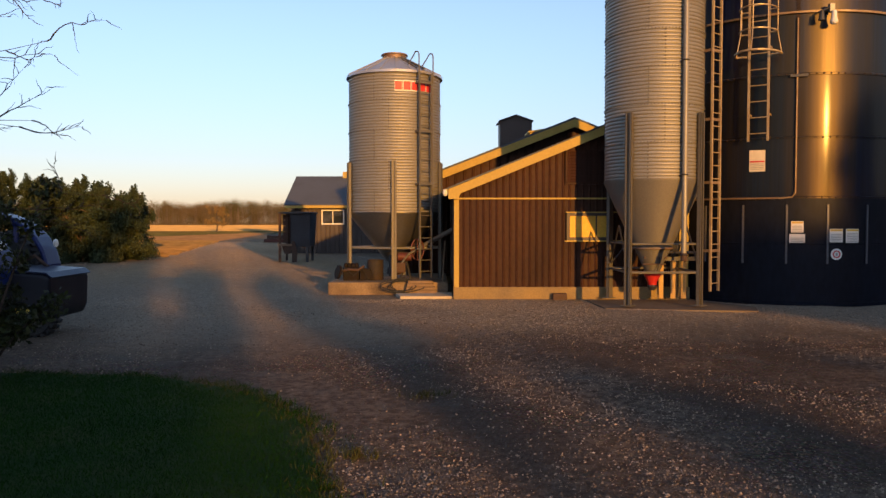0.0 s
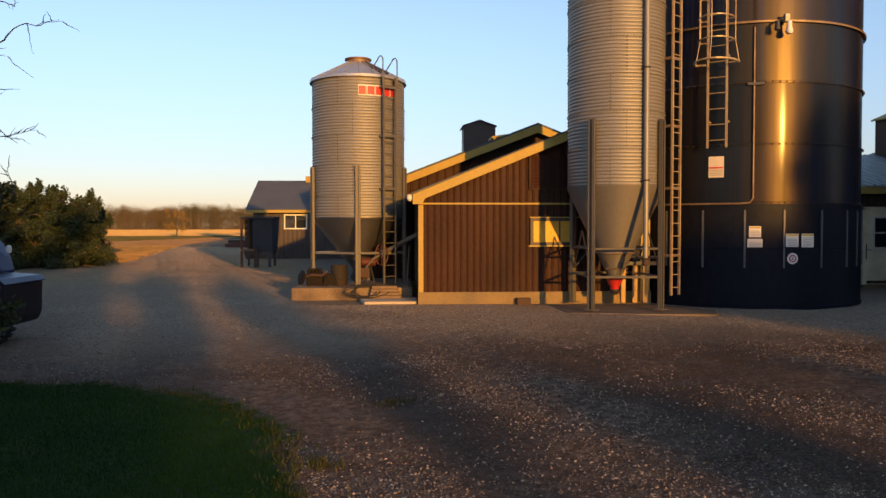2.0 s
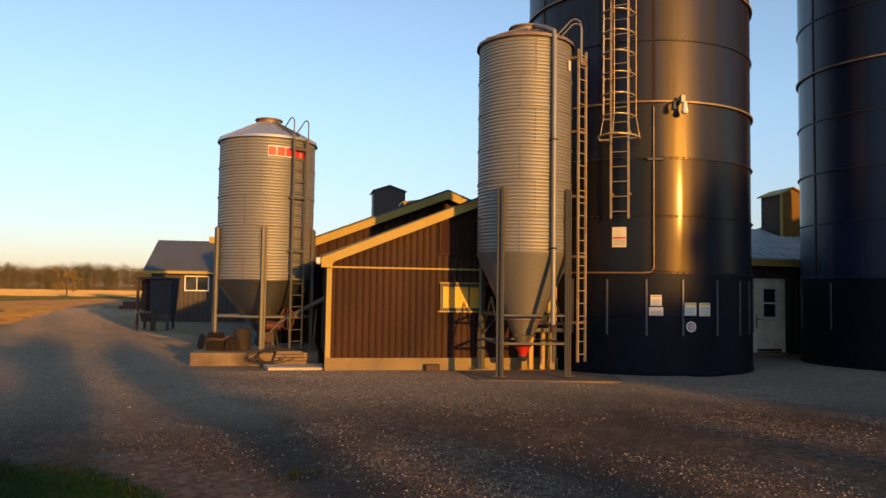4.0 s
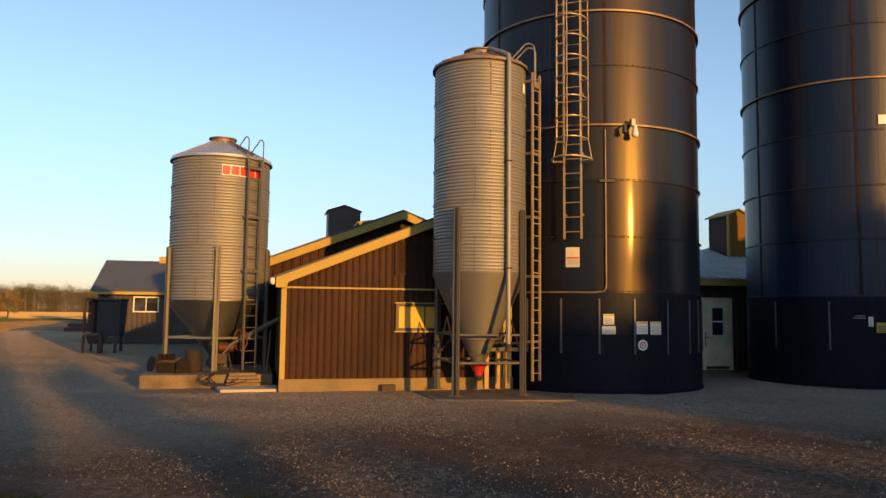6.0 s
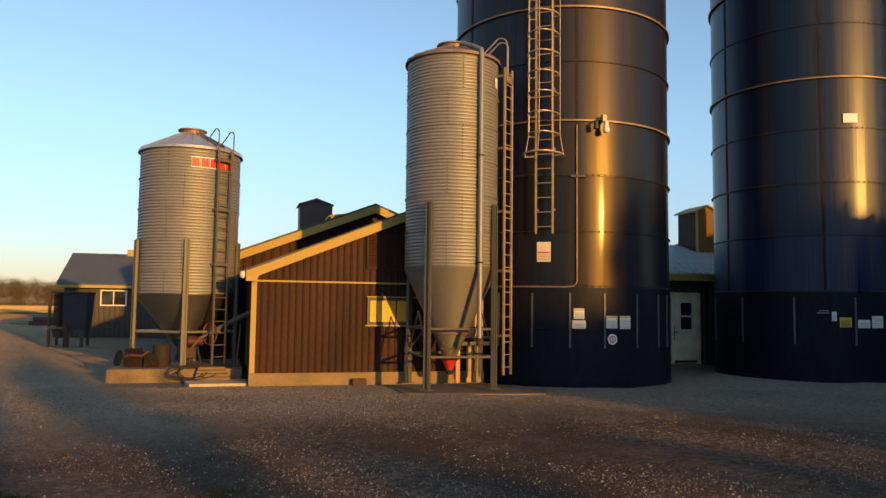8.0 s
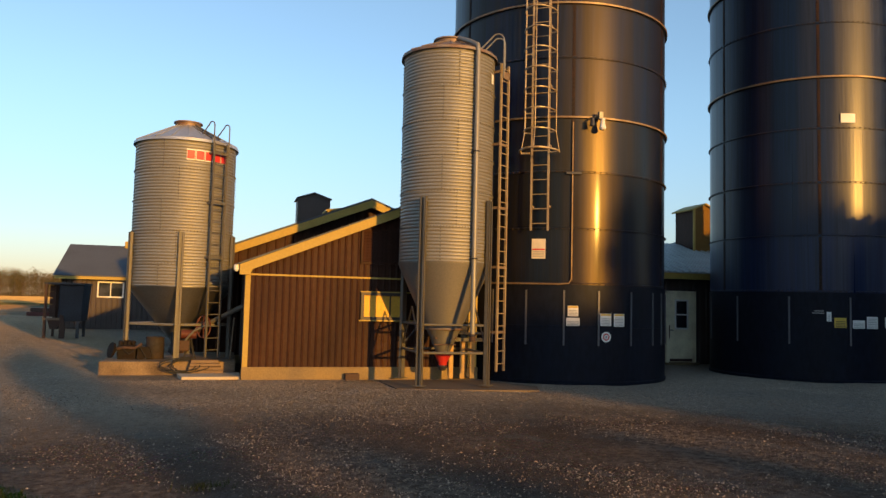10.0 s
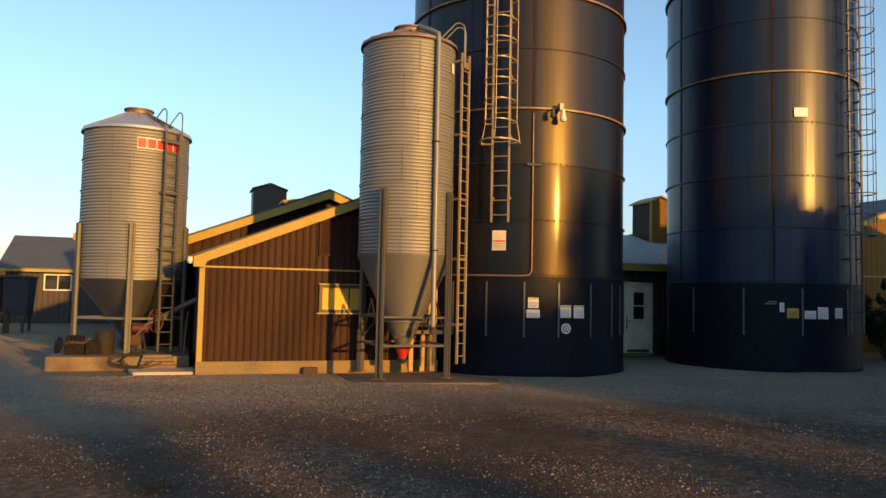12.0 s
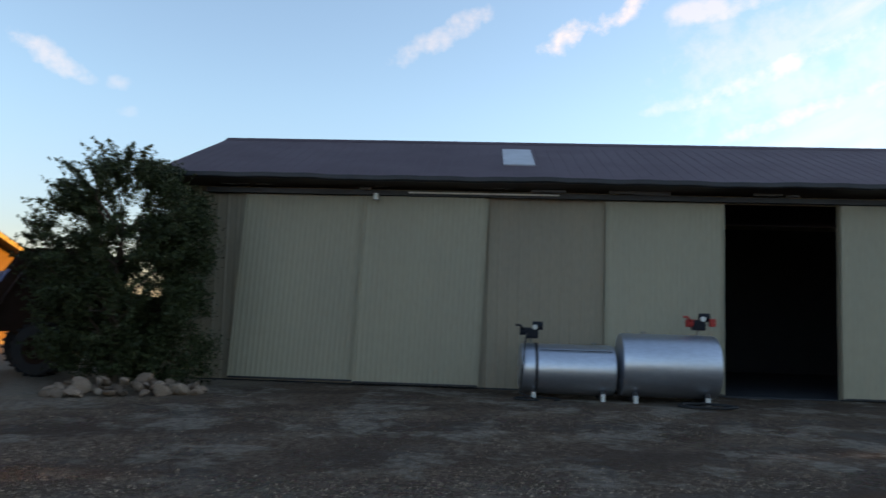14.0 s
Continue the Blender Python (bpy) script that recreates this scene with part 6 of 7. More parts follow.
def planks_on_pad():
    t = thing("board_stack", -0.32, 16.9, 0.045, label="short stack of weathered boards beside the pad", category="boards")
    for i in range(4):
        part("board", Shape().box(-0.36 + 0.02 * i, 0.34 - 0.03 * i, -0.16 + 0.01 * i, 0.14, i * 0.07, i * 0.07 + 0.062, 0.006), WOOD, t)


planks_on_pad()
def scrap():
    t = thing("scrap_heap", -2.0, 17.6, 0.27, label="rusty engine scrap on the corner of the pad", category="scrap")
    part("block", Shape().box(-0.16, 0.22, -0.12, 0.22, 0.05, 0.30, 0.03), BLACK_IRON, t, "black engine block")
    for k in range(4):
        part("cylinder", Shape().lathe([(0, 0.28), (0.045, 0.28), (0.05, 0.36), (0.03, 0.40), (0, 0.40)], 10, cx=-0.1 + k * 0.085, cy=0.03), BLACK_IRON, t)
    part("exhaust", Shape().tube([(-0.2, -0.14, 0.22), (0.0, -0.16, 0.26), (0.2, -0.15, 0.24), (0.34, -0.12, 0.34)], 0.03, 8), RUST, t, "rusty exhaust pipe")
    part("sump", Shape().prism([(-0.14, 0.0), (0.2, 0.0), (0.22, 0.06), (-0.16, 0.06)], 'y', -0.1, 0.2), BLACK_IRON, t)
    part("cable", Shape().tube([(-0.25, -0.15, 0.05), (-0.1, -0.2, 0.3), (0.1, -0.2, 0.12), (0.3, -0.18, 0.28), (0.45, -0.12, 0.02)], 0.012, 5), RUBBER, t)
    part("flywheel", Shape().lathe([(0, 0), (0.16, 0), (0.17, 0.05), (0, 0.06)], 20).moved(Matrix.Translation((-0.24, -0.08, 0.19)) @ pose(0, 0, 0, 78, 0, -62)), BLACK_IRON, t)
    part("pan", Shape().prism([(0.25, 0), (0.55, 0.05), (0.48, 0.26), (0.25, 0.3)], 'y', -0.1, 0.18), BLACK_IRON, t)


scrap()
solo("push_broom", Shape().tube([(0.22, 17.3, 1.2), (0.14, 16.98, 0.08)], 0.015, 6).box(0.02, 0.26, 16.93, 17.0, 0.05, 0.1), WOOD, "wooden broom leaning on the barn's side", "broom")
solo("vent_block", Shape().box(2.46, 2.76, 15.70, 15.86, -0.02, 0.13, 0.02), RUST, "small red-brown block lying at the barn's footing", "block")


# ---- cedar rail plates under the tall bin ----
def pallet_boards():
    t = thing("electrical_rack", 4.85, 15.45, 0.05, label="tan wooden rack with pipes behind the tall bin", category="rack")
    for x in (-0.25, 0.0, 0.22):
        part("board", Shape().box(x, x + 0.1, 0, 0.03, 0, 0.8), BRIGHT_TAN_WOOD, t)
    part("rail", Shape().box(-0.35, 0.5, -0.05, 0.0, 0.78, 0.86), STEEL_DARK, t)
    part("pipe", Shape().tube([(-0.35, -0.08, 0.95), (0.55, -0.08, 0.95)], 0.03, 8), STEEL_DARK, t)


pallet_boards()


# ---- stones ----
def stone_mesh(seed):
    bm = bmesh.new()
    bmesh.ops.create_icosphere(bm, subdivisions=2, radius=1)
    for v in bm.verts:
        n = noise.noise(v.co * 1.1 + Vector((seed * 7.3, seed * 3.1, 0))) * 0.45 + noise.noise(v.co * 2.6 + Vector((0, seed * 5.7, 2))) * 0.18
        v.co *= 1 + n
    s = Shape().take(bm)
    return mesh_of("stone", s, STONE, 50)


STONES = [stone_mesh(i) for i in range(6)]


def stone_pile(cx, cy, lx, ly, count, seed, rz, label, size=(0.10, 0.24)):
    t = thing("stone_pile", cx, cy, 0, rz, label=label, category="stone pile")
    rng = random.Random(seed)
    for i in range(count):
        o = new("stone", STONES[i % 6])
        o.parent = t
        u, w = rng.uniform(-1, 1), rng.uniform(-1, 1)
        q = rng.uniform(*size)
        hgt = max(0, 0.22 * (1 - u * u) * (1 - w * w) * rng.random())
        o.matrix_basis = pose(u * lx, w * ly, q * 0.45 + hgt, rng.uniform(0, 360), rng.uniform(-30, 30), rng.uniform(0, 360)) @ Matrix.Diagonal((q * 1.35, q, q * 0.55, 1))


stone_pile(14.4, 6.75, 1.35, 0.5, 72, 5, -62, "ring of brown field stones round the tree bed", (0.05, 0.13))
stone_pile(26.6, 17.6, 0.8, 0.35, 9, 8, 0, "few pale stones by the building's door", (0.10, 0.2))


# ---- plants ----
def branchy(limbs, seed, base, height, spread, r0, lean=(0, 0)):
    """A tapered trunk that forks into limbs; returns the shape and the limb tips."""
    rng = random.Random(seed)
    s, tips = Shape(), []
    b = Vector(base)
    top = b + Vector((lean[0], lean[1], height * 0.75))
    trunk = [b.lerp(top, i / 5) + Vector((rng.uniform(-1, 1), rng.uniform(-1, 1), 0)) * 0.05 * i for i in range(6)]
    s.tube(trunk, [r0 * (1 - 0.14 * i) for i in range(6)], 7)
    for i in range(limbs):
        p = trunk[rng.randint(1, 5)]
        a = rng.uniform(0, 2 * math.pi)
        d = Vector((math.cos(a) * spread, math.sin(a) * spread, height * rng.uniform(0.1, 0.4))) * rng.uniform(0.5, 1.0)
        pts = [p + d * (k / 4) + Vector((rng.uniform(-1, 1), rng.uniform(-1, 1), rng.uniform(-0.5, 1))) * 0.06 * k for k in range(5)]
        s.tube(pts, [r0 * 0.4 * (1 - 0.22 * k) for k in range(5)], 5)
        tips += pts[2:]
    return s, tips


def bush_tree():
    """The tree at the shed's corner: dense dark below, open leafy sprays above."""
    t = thing("tree", 15.8, 7.75, 0, label="dense dark-leaved tree growing by the machine shed's corner", category="tree")
    s, tips = branchy(26, 11, (0, 0, 0), 4.0, 1.5, 0.12)
    part("trunk", s, BARK, t)
    rng = random.Random(21)
    c, r = [], []
    width = lambda z: (0.95 + 0.33 * z) if z < 1.6 else 1.5 if z < 3.2 else 1.5 - (z - 3.2) * 0.62
    for i in range(70):
        z = rng.uniform(0.4, 3.6)
        a, d = rng.uniform(0, 2 * math.pi), math.sqrt(rng.random()) * width(z) * 0.7
        c.append((0.1 + math.cos(a) * d, 0.2 + math.sin(a) * d * 1.1, z))
        r.append(rng.uniform(0.2, 0.4))
    # the dense flank towards the shed
    for i in range(120):
        z = 0.15 + 4.1 * rng.random()
        w = 0.95 * (1.05 - 0.55 * (z / 4.3) ** 2)
        a, d = rng.uniform(0, 2 * math.pi), math.sqrt(rng.random()) * w
        c.append((0.25 + math.cos(a) * d, -0.95 + math.sin(a) * d, z))
        r.append(rng.uniform(0.22, 0.42))
    # leafy sprays that lean out and up
    for i in range(420):
        z = rng.uniform(0.2, 4.6)
        a, d = rng.uniform(0, 2 * math.pi), math.sqrt(rng.uniform(0.15, 1.0)) * width(z) * 0.9
        p = Vector((0.1 + math.cos(a) * d, 0.12 + math.sin(a) * d * 1.22, z))
        out = Vector((math.cos(a) * 0.7, math.sin(a) * 0.7, rng.uniform(0.1, 1.1))) + Vector((rng.uniform(-1, 1), rng.uniform(-1, 1), rng.uniform(-0.5, 0.7))) * 0.35
        out = out.normalized() * rng.uniform(0.3, 0.8)
        for k in range(5):
            q = p + out * (k / 4)
            c.append((q.x, q.y, q.z - 0.04 * k * k / 4))
            r.append(0.16 - 0.026 * k)
    cloud_object("crown", leaf_cloud(c, r, 110000, 0.036, 5, flat=0.45, outer=0.1), LEAF_TREE, t, "dark green leaves with gaps")
    return t


bush_tree()


def hedge_tree(x, y, h, w, seed, label, n=42000, mat=None, size=0.046, group="hedge trees"):
    t = thing("evergreen_tree", x, y, 0, label=label, category="tree", group=group)
    s, tips = branchy(14, seed, (0, 0, 0), h * 0.9, w * 0.6, 0.07)
    part("trunk", s, BARK, t)
    rng = random.Random(seed)
    c, r = [], []
    for i in range(110):
        z = rng.uniform(0.03, 1.0) * h
        ww = w * (1.15 - 0.55 * (z / h) ** 3)
        a, d = rng.uniform(0, 2 * math.pi), math.sqrt(rng.random()) * ww
        c.append((math.cos(a) * d, math.sin(a) * d, z))
        r.append(rng.uniform(0.18, 0.42) * (1.15 - 0.6 * z / h))
    for i in range(22):
        px, py, hh = rng.uniform(-0.9, 0.9) * w, rng.uniform(-0.9, 0.9) * w, h * rng.uniform(0.85, 1.17)
        for k in range(4):
            c.append((px + rng.uniform(-0.06, 0.06), py, hh - 0.13 * k))
            r.append(0.08 + 0.05 * k)
    cloud_object("crown", leaf_cloud(c, r, n, size, seed, flat=0.45, outer=0.2), mat or LEAF_HEDGE, t)
    return t


for i, (x, y, h, w) in enumerate(((-13.5, 32.2, 2.75, 1.25), (-14.6, 31.3, 2.9, 1.5), (-16.3, 30.6, 3.1, 1.5), (-18.0, 30.0, 3.2, 1.6), (-19.8, 29.4, 3.3, 1.6), (-21.6, 28.8, 3.4, 1.7), (-14.9, 35.0, 2.6, 1.5), (-17.0, 34.2, 3.2, 1.6))):
    hedge_tree(x, y, h, w, 31 + i, "low dark evergreen in the hedge along the drive")


def shrub(x, y, w, h, seed, label, n=3500, mat=None, size=0.045):
    t = thing("shrub", x, y, 0, label=label, category="shrub", group="shrubs")
    rng = random.Random(seed)
    s = Shape()
    c, r = [], []
    for i in range(22):
        a = rng.uniform(0, 2 * math.pi)
        d = rng.uniform(0.3, 1.0) * w
        tip = Vector((math.cos(a) * d, math.sin(a) * d * 0.7, h * rng.uniform(0.45, 1.0)))
        pts = [Vector((0, 0, 0)).lerp(tip, k / 4) + Vector((0, 0, 0.12 * math.sin(k / 4 * math.pi))) for k in range(5)]
        s.tube(pts, [0.025, 0.02, 0.016, 0.012, 0.006], 5)
        for k in (2, 3, 4):
            c.append(tuple(pts[k]))
            r.append(rng.uniform(0.12, 0.3) * (1.2 - 0.15 * k))
        c.append((tip.x * 1.12, tip.y * 1.12, tip.z + 0.08))
        r.append(0.07)
        c.append((tip.x * 1.22, tip.y * 1.22, tip.z + 0.16))
        r.append(0.05)
    part("stem", s, BARK, t)
    cloud_object("foliage", leaf_cloud(c, r, n, size, seed, flat=0.25, outer=0.1), mat or LEAF_DARK, t)
    return t


shrub(18.8, 16.2, 1.5, 2.2, 61, "large spreading dark juniper by the gabled building", 20000)
shrub(20.6, 16.8, 1.2, 1.3, 62, "low spreading dark juniper by the gabled building", 8000)
shrub(22.0, 17.1, 0.9, 0.9, 65, "low spreading dark juniper by the gabled building", 5000)
shrub(23.5, 17.2, 1.1, 1.15, 63, "low spreading dark juniper by the gabled building", 7000)
shrub(25.0, 17.4, 0.75, 1.0, 64, "low spreading dark juniper by the gabled building", 3500)


def near_shrub():
    """Leafy spring shoots close to the lawn's edge, half in front of the tractor."""
    t = thing("shrub", -4.42, 7.2, 0, label="young leafy shrub with yellow-green spring leaves on the lawn", category="shrub", group="shrubs")
    rng = random.Random(77)
    s, c, r = Shape(), [], []
    for i in range(16):
        a = rng.uniform(0, 2 * math.pi)
        tip = Vector((math.cos(a) * rng.uniform(0.1, 0.75), math.sin(a) * 0.6, rng.uniform(0.6, 1.95)))
        pts = [Vector((0, 0, 0)).lerp(tip, k / 5) + Vector((0, 0, 0.1 * math.sin(k / 5 * math.pi))) for k in range(6)]
        s.tube(pts, [0.02, 0.016, 0.013, 0.010, 0.007, 0.004], 5)
        for k in (3, 4, 5):
            c.append(tuple(pts[k]))
            r.append(rng.uniform(0.07, 0.16))
    part("stem", s, TWIG, t)
    cloud_object("foliage", leaf_cloud(c, r, 4200, 0.035, 78, flat=0.45), LEAF_SPRING, t)


near_shrub()


def bare_tree():
    """A leafless tree west of the lawn; its outer twigs reach over it."""
    t = thing("tree", -7.3, 7.6, 0, label="leafless tree with thin crooked twigs against the sky", category="tree")
    rng = random.Random(15)
    s = Shape()
    s.tube([(0, 0, 0), (0.05, 0, 1.2), (0.1, 0.05, 2.4), (0.1, 0.0, 3.8), (0.2, 0.1, 5.2)], [0.14, 0.12, 0.10, 0.07, 0.03], 8)
    part("trunk", s, BARK, t)

    def twig(sh, p, d, length, r, depth):
        pts, rs, way = [p], [r], d
        n = 9
        for k in range(n):
            d = (d * 0.6 + way * 0.4 + Vector((rng.uniform(-1, 1), rng.uniform(-1, 1), rng.uniform(-1, 1))) * 0.36).normalized()
            p = p + d * length / n
            pts.append(p)
            rs.append(r * (1 - 0.095 * (k + 1)) * (1.25 if k % 3 == 1 else 1.0))
            if depth and (k > 3 or rng.random() < 0.3):
                e = (d + Vector((rng.uniform(-1, 1), rng.uniform(-1, 1), rng.uniform(-0.7, 1.1)))).normalized()
                twig(sh, p, e, length * rng.uniform(0.10, 0.26) * (1 + 0.6 * (2 - depth)), r * 0.6, depth - 1)
        sh.tube(pts, rs, 5)
    for z, dz, ln in ((1.85, 0.20, 3.75), (2.0, 0.18, 3.3), (2.2, 0.17, 3.3), (2.35, 0.19, 3.6), (2.7, 0.17, 3.45), (2.98, 0.17, 3.3), (3.2, 0.16, 3.15)):
        b = Shape()
        twig(b, Vector((0.08, 0, z)), Vector((1.0, rng.uniform(-0.08, 0.12), dz)).normalized(), ln, 0.0135, 2)
        part("limb", b, TWIG, t)


bare_tree()


PALE_BARK = material("pale_far_bark", (0.15, 0.115, 0.08), 0.9, 0, 0.2, 2, 20, 0, spec=0.1)


def woods(name, spots, seed, label, per=60, leaf=0.55, mat=WOODS, spread=0.24, low=0.04):
    """Far trees, each a thin trunk and a ragged crown."""
    rng = random.Random(seed)
    s, c, r = Shape(), [], []
    for x, y, h in spots:
        s.box(x - 0.12, x + 0.12, y - 0.12, y + 0.12, 0, h * 0.8)
        for k in range(12):
            z = h * rng.uniform(low, 0.96)
            w = h * spread * (1.15 - abs(z / h - 0.5))
            c.append((x + rng.uniform(-w, w), y + rng.uniform(-w, w), z))
            r.append(h * rng.uniform(0.05, 0.11))
    cl = leaf_cloud(c, r, len(spots) * per, leaf, seed, outer=0.05)
    ob = cloud_object(name, cl, mat)
    tagged(ob, label, "woods", kind="stuff")
    tr = solo(name.replace("canopy", "trunks"), s, BARK, label.replace("crowns", "trunks"), "woods", kind="stuff")


rw = random.Random(3)
def wood_belt(x0, x1, y0, y1, height, count, seed):
    """A long belt of half-bare trees: thin trunks, and small sprays thinning out towards an uneven top."""
    rng = np.random.default_rng(seed)
    trees = 900
    tx = np.where(rng.random(trees) < 0.7, rng.uniform(-265, -50, trees), rng.uniform(x0, x1, trees))
    ty = y0 + (y1 - y0) * rng.random(trees) ** 1.3
    th = height * (0.80 + 0.08 * np.sin(tx * 0.043) + 0.05 * np.sin(tx * 0.11) + rng.normal(0, 0.075, trees))
    k = rng.integers(0, trees, count)
    low = rng.random(count) < 0.40
    d = rng.normal(size=(count, 3))
    d *= (rng.random(count) ** 0.45 / np.linalg.norm(d, axis=1))[:, None]
    wide = 2.6 + 1.5 * ((k * 0.618) % 1)
    x = tx[k] + d[:, 0] * wide
    y = ty[k] + d[:, 1] * wide
    z = np.where(low, th[k] * 0.5 * rng.random(count), th[k] * (0.64 + 0.36 * d[:, 2]))
    p = np.stack([x, y, z], 1)
    u = rng.normal(size=(count, 3)) * (1, 0.6, 1.2)
    u /= np.linalg.norm(u, axis=1)[:, None]
    w = np.cross(u, rng.normal(size=(count, 3)))
    w /= np.linalg.norm(w, axis=1)[:, None]
    s = (0.11 + 0.16 * rng.random(count))[:, None]
    sh = Shape()
    sh.v = np.stack([p - u * s, p + w * s * 0.45, p + u * s, p - w * s * 0.45], 1).reshape(-1, 3)
    sh.f = np.arange(count * 4).reshape(-1, 4)
    tagged(cloud_object("far_woods_canopy", sh, WOODS), "distant belt of half-bare brown woodland crowns beyond the fields", "woods", kind="stuff")
    t = Shape()
    for i in range(300):
        a, b = rng.uniform(-265, -50), y0 - 3.5 + 5 * rng.random()
        r, h = rng.uniform(0.08, 0.17), height * rng.uniform(0.45, 0.72)
        t.tube([(a, b, 0), (a + rng.normal(0, 0.2), b, h * 0.5), (a + rng.normal(0, 0.5), b, h)], [r, r * 0.8, r * 0.4], 5)
    solo("far_woods_trunks", t, PALE_BARK, "thin pale trunks of the distant woodland belt", "woods", kind="stuff")


wood_belt(-330, 228, 392, 425, 14.6, 600000, 91)


def field_tree():
    """A small half-bare tree at the edge of the field."""
    t = thing("tree", -33.6, 116, 0, label="lone small field tree with a thin golden-brown crown", category="tree")
    rng = random.Random(92)
    s = Shape()
    s.tube([(0, 0, 0), (0.08, 0, 0.9), (0.0, 0, 2.0), (0.1, 0, 3.6)], [0.13, 0.10, 0.07, 0.02], 6)
    for k in range(9):
        a, z = k * 2.4, 0.9 + 0.28 * k
        e = Vector((math.cos(a), math.sin(a), 0)) * rng.uniform(0.8, 1.3)
        s.tube([(0, 0, z), (e.x * 0.5, e.y * 0.5, z + 0.5), (e.x, e.y, z + 1.1)], [0.05, 0.035, 0.012], 5)
    part("trunk", s, BARK, t)
    c = [(rng.gauss(0, 0.75), rng.gauss(0, 0.75), rng.uniform(1.3, 4.1)) for _ in range(34)]
    cloud_object("crown", leaf_cloud(c, [rng.uniform(0.35, 0.6) for _ in c], 2400, 0.085, 92, outer=0.1), DRY_LEAF, t)


field_tree()


def belt_height(x):
    """Height of the unseen shade belt along its length: low gaps and a tall stand to the east."""
    for end, low, high in ((-2.0, 5.6, 6.9), (9.2, 11.3, 12.2), (10.7, 9.4, 9.9), (12.5, 11.4, 12.0), (13.2, 8.3, 9.2), (15.8, 3.6, 4.2), (17.4, 4.7, 5.1), (21.0, 6.1, 6.3), (25.5, 6.3, 6.5), (27.0, 8.8, 9.2), (37.0, 10.8, 11.5), (39.0, 7.8, 8.2)):
        if x < end:
            return rw.uniform(low, high)
    return rw.uniform(5.6, 6.9)


# unseen tree belt added behind the yard; its heights shape the sun's shade
belt = [(-62 + i * 1.5 + rw.uniform(-0.4, 0.4), -40 + rw.uniform(-2, 2)) for i in range(90)]
belt += [(14.0 + i * 1.2 + rw.uniform(-0.3, 0.3), -43 + rw.uniform(-1, 1)) for i in range(20)] + [(25.8 + i * 1.0, -41.5 + rw.uniform(-1, 1)) for i in range(12)]
woods("shelter_belt_canopy", [(x, y, belt_height(x)) for x, y in belt], 93, "unseen belt of shade trees behind the farmyard crowns", 480, 0.36, LEAF_DARK, 0.12)
# added high crown that throws one dark streak across the gravel
woods("shelter_tree_canopy", [(16.0, -41, 8.2)], 94, "taller slim tree of the unseen shade belt with narrow crowns", 200, 0.3, LEAF_DARK, 0.055, 0.80)


# ---- lawn ----
LAWN = [(-14, 9.2), (-9.0, 8.6), (-6.0, 8.25), (-4.6, 8.0), (-3.4, 7.9), (-2.75, 7.72), (-2.1, 7.3), (-1.67, 6.9), (-1.3, 6.4), (-1.02, 5.85), (-0.82, 5.1), (-0.69, 4.4), (-0.62, 3.4), (-0.6, 1.5), (-0.7, -6), (-14, -6)]


def inside(x, y, poly):
    c = False
    for i in range(len(poly)):
        (x0, y0), (x1, y1) = poly[i - 1], poly[i]
        if (y0 > y) != (y1 > y) and x < (x1 - x0) * (y - y0) / (y1 - y0) + x0:
            c = not c
    return c


def lawn():
    solo("lawn", Shape().prism(LAWN, 'z', -0.06, 0.022), SOD, "dark green mown lawn with an uneven edge on the gravel", "lawn", kind="structure")
    rng = np.random.default_rng(12)
    n = 260000
    p = np.stack([rng.uniform(-7.5, -0.35, n), rng.uniform(2.4, 8.6, n)], 1)
    wob = 0.10 * np.sin(p[:, 0] * 7 + p[:, 1] * 5) + 0.06 * np.sin(p[:, 0] * 17 - p[:, 1] * 13) + rng.normal(0, 0.06, n)
    keep = np.array([inside(a + w, b + w, LAWN) for (a, b), w in zip(p, wob)])
    p = p[keep]
    n = len(p)
    h = rng.uniform(0.012, 0.034, n) * (0.7 + 0.6 * rng.random(n))
    a = rng.uniform(0, 2 * np.pi, n)
    wd = 0.003
    ba = np.stack([p[:, 0] - wd * np.cos(a), p[:, 1] - wd * np.sin(a), np.full(n, 0.015)], 1)
    bb = np.stack([p[:, 0] + wd * np.cos(a), p[:, 1] + wd * np.sin(a), np.full(n, 0.015)], 1)
    tip = np.stack([p[:, 0] + rng.normal(0, 0.018, n), p[:, 1] + rng.normal(0, 0.018, n), 0.02 + h], 1)
    sh = Shape()
    sh.v = np.stack([ba, bb, tip], 1).reshape(-1, 3)
    sh.f = np.arange(3 * n).reshape(-1, 3)
    tagged(cloud_object("grass", sh, GRASS), "short green grass blades of the lawn", "grass", kind="stuff")


lawn()


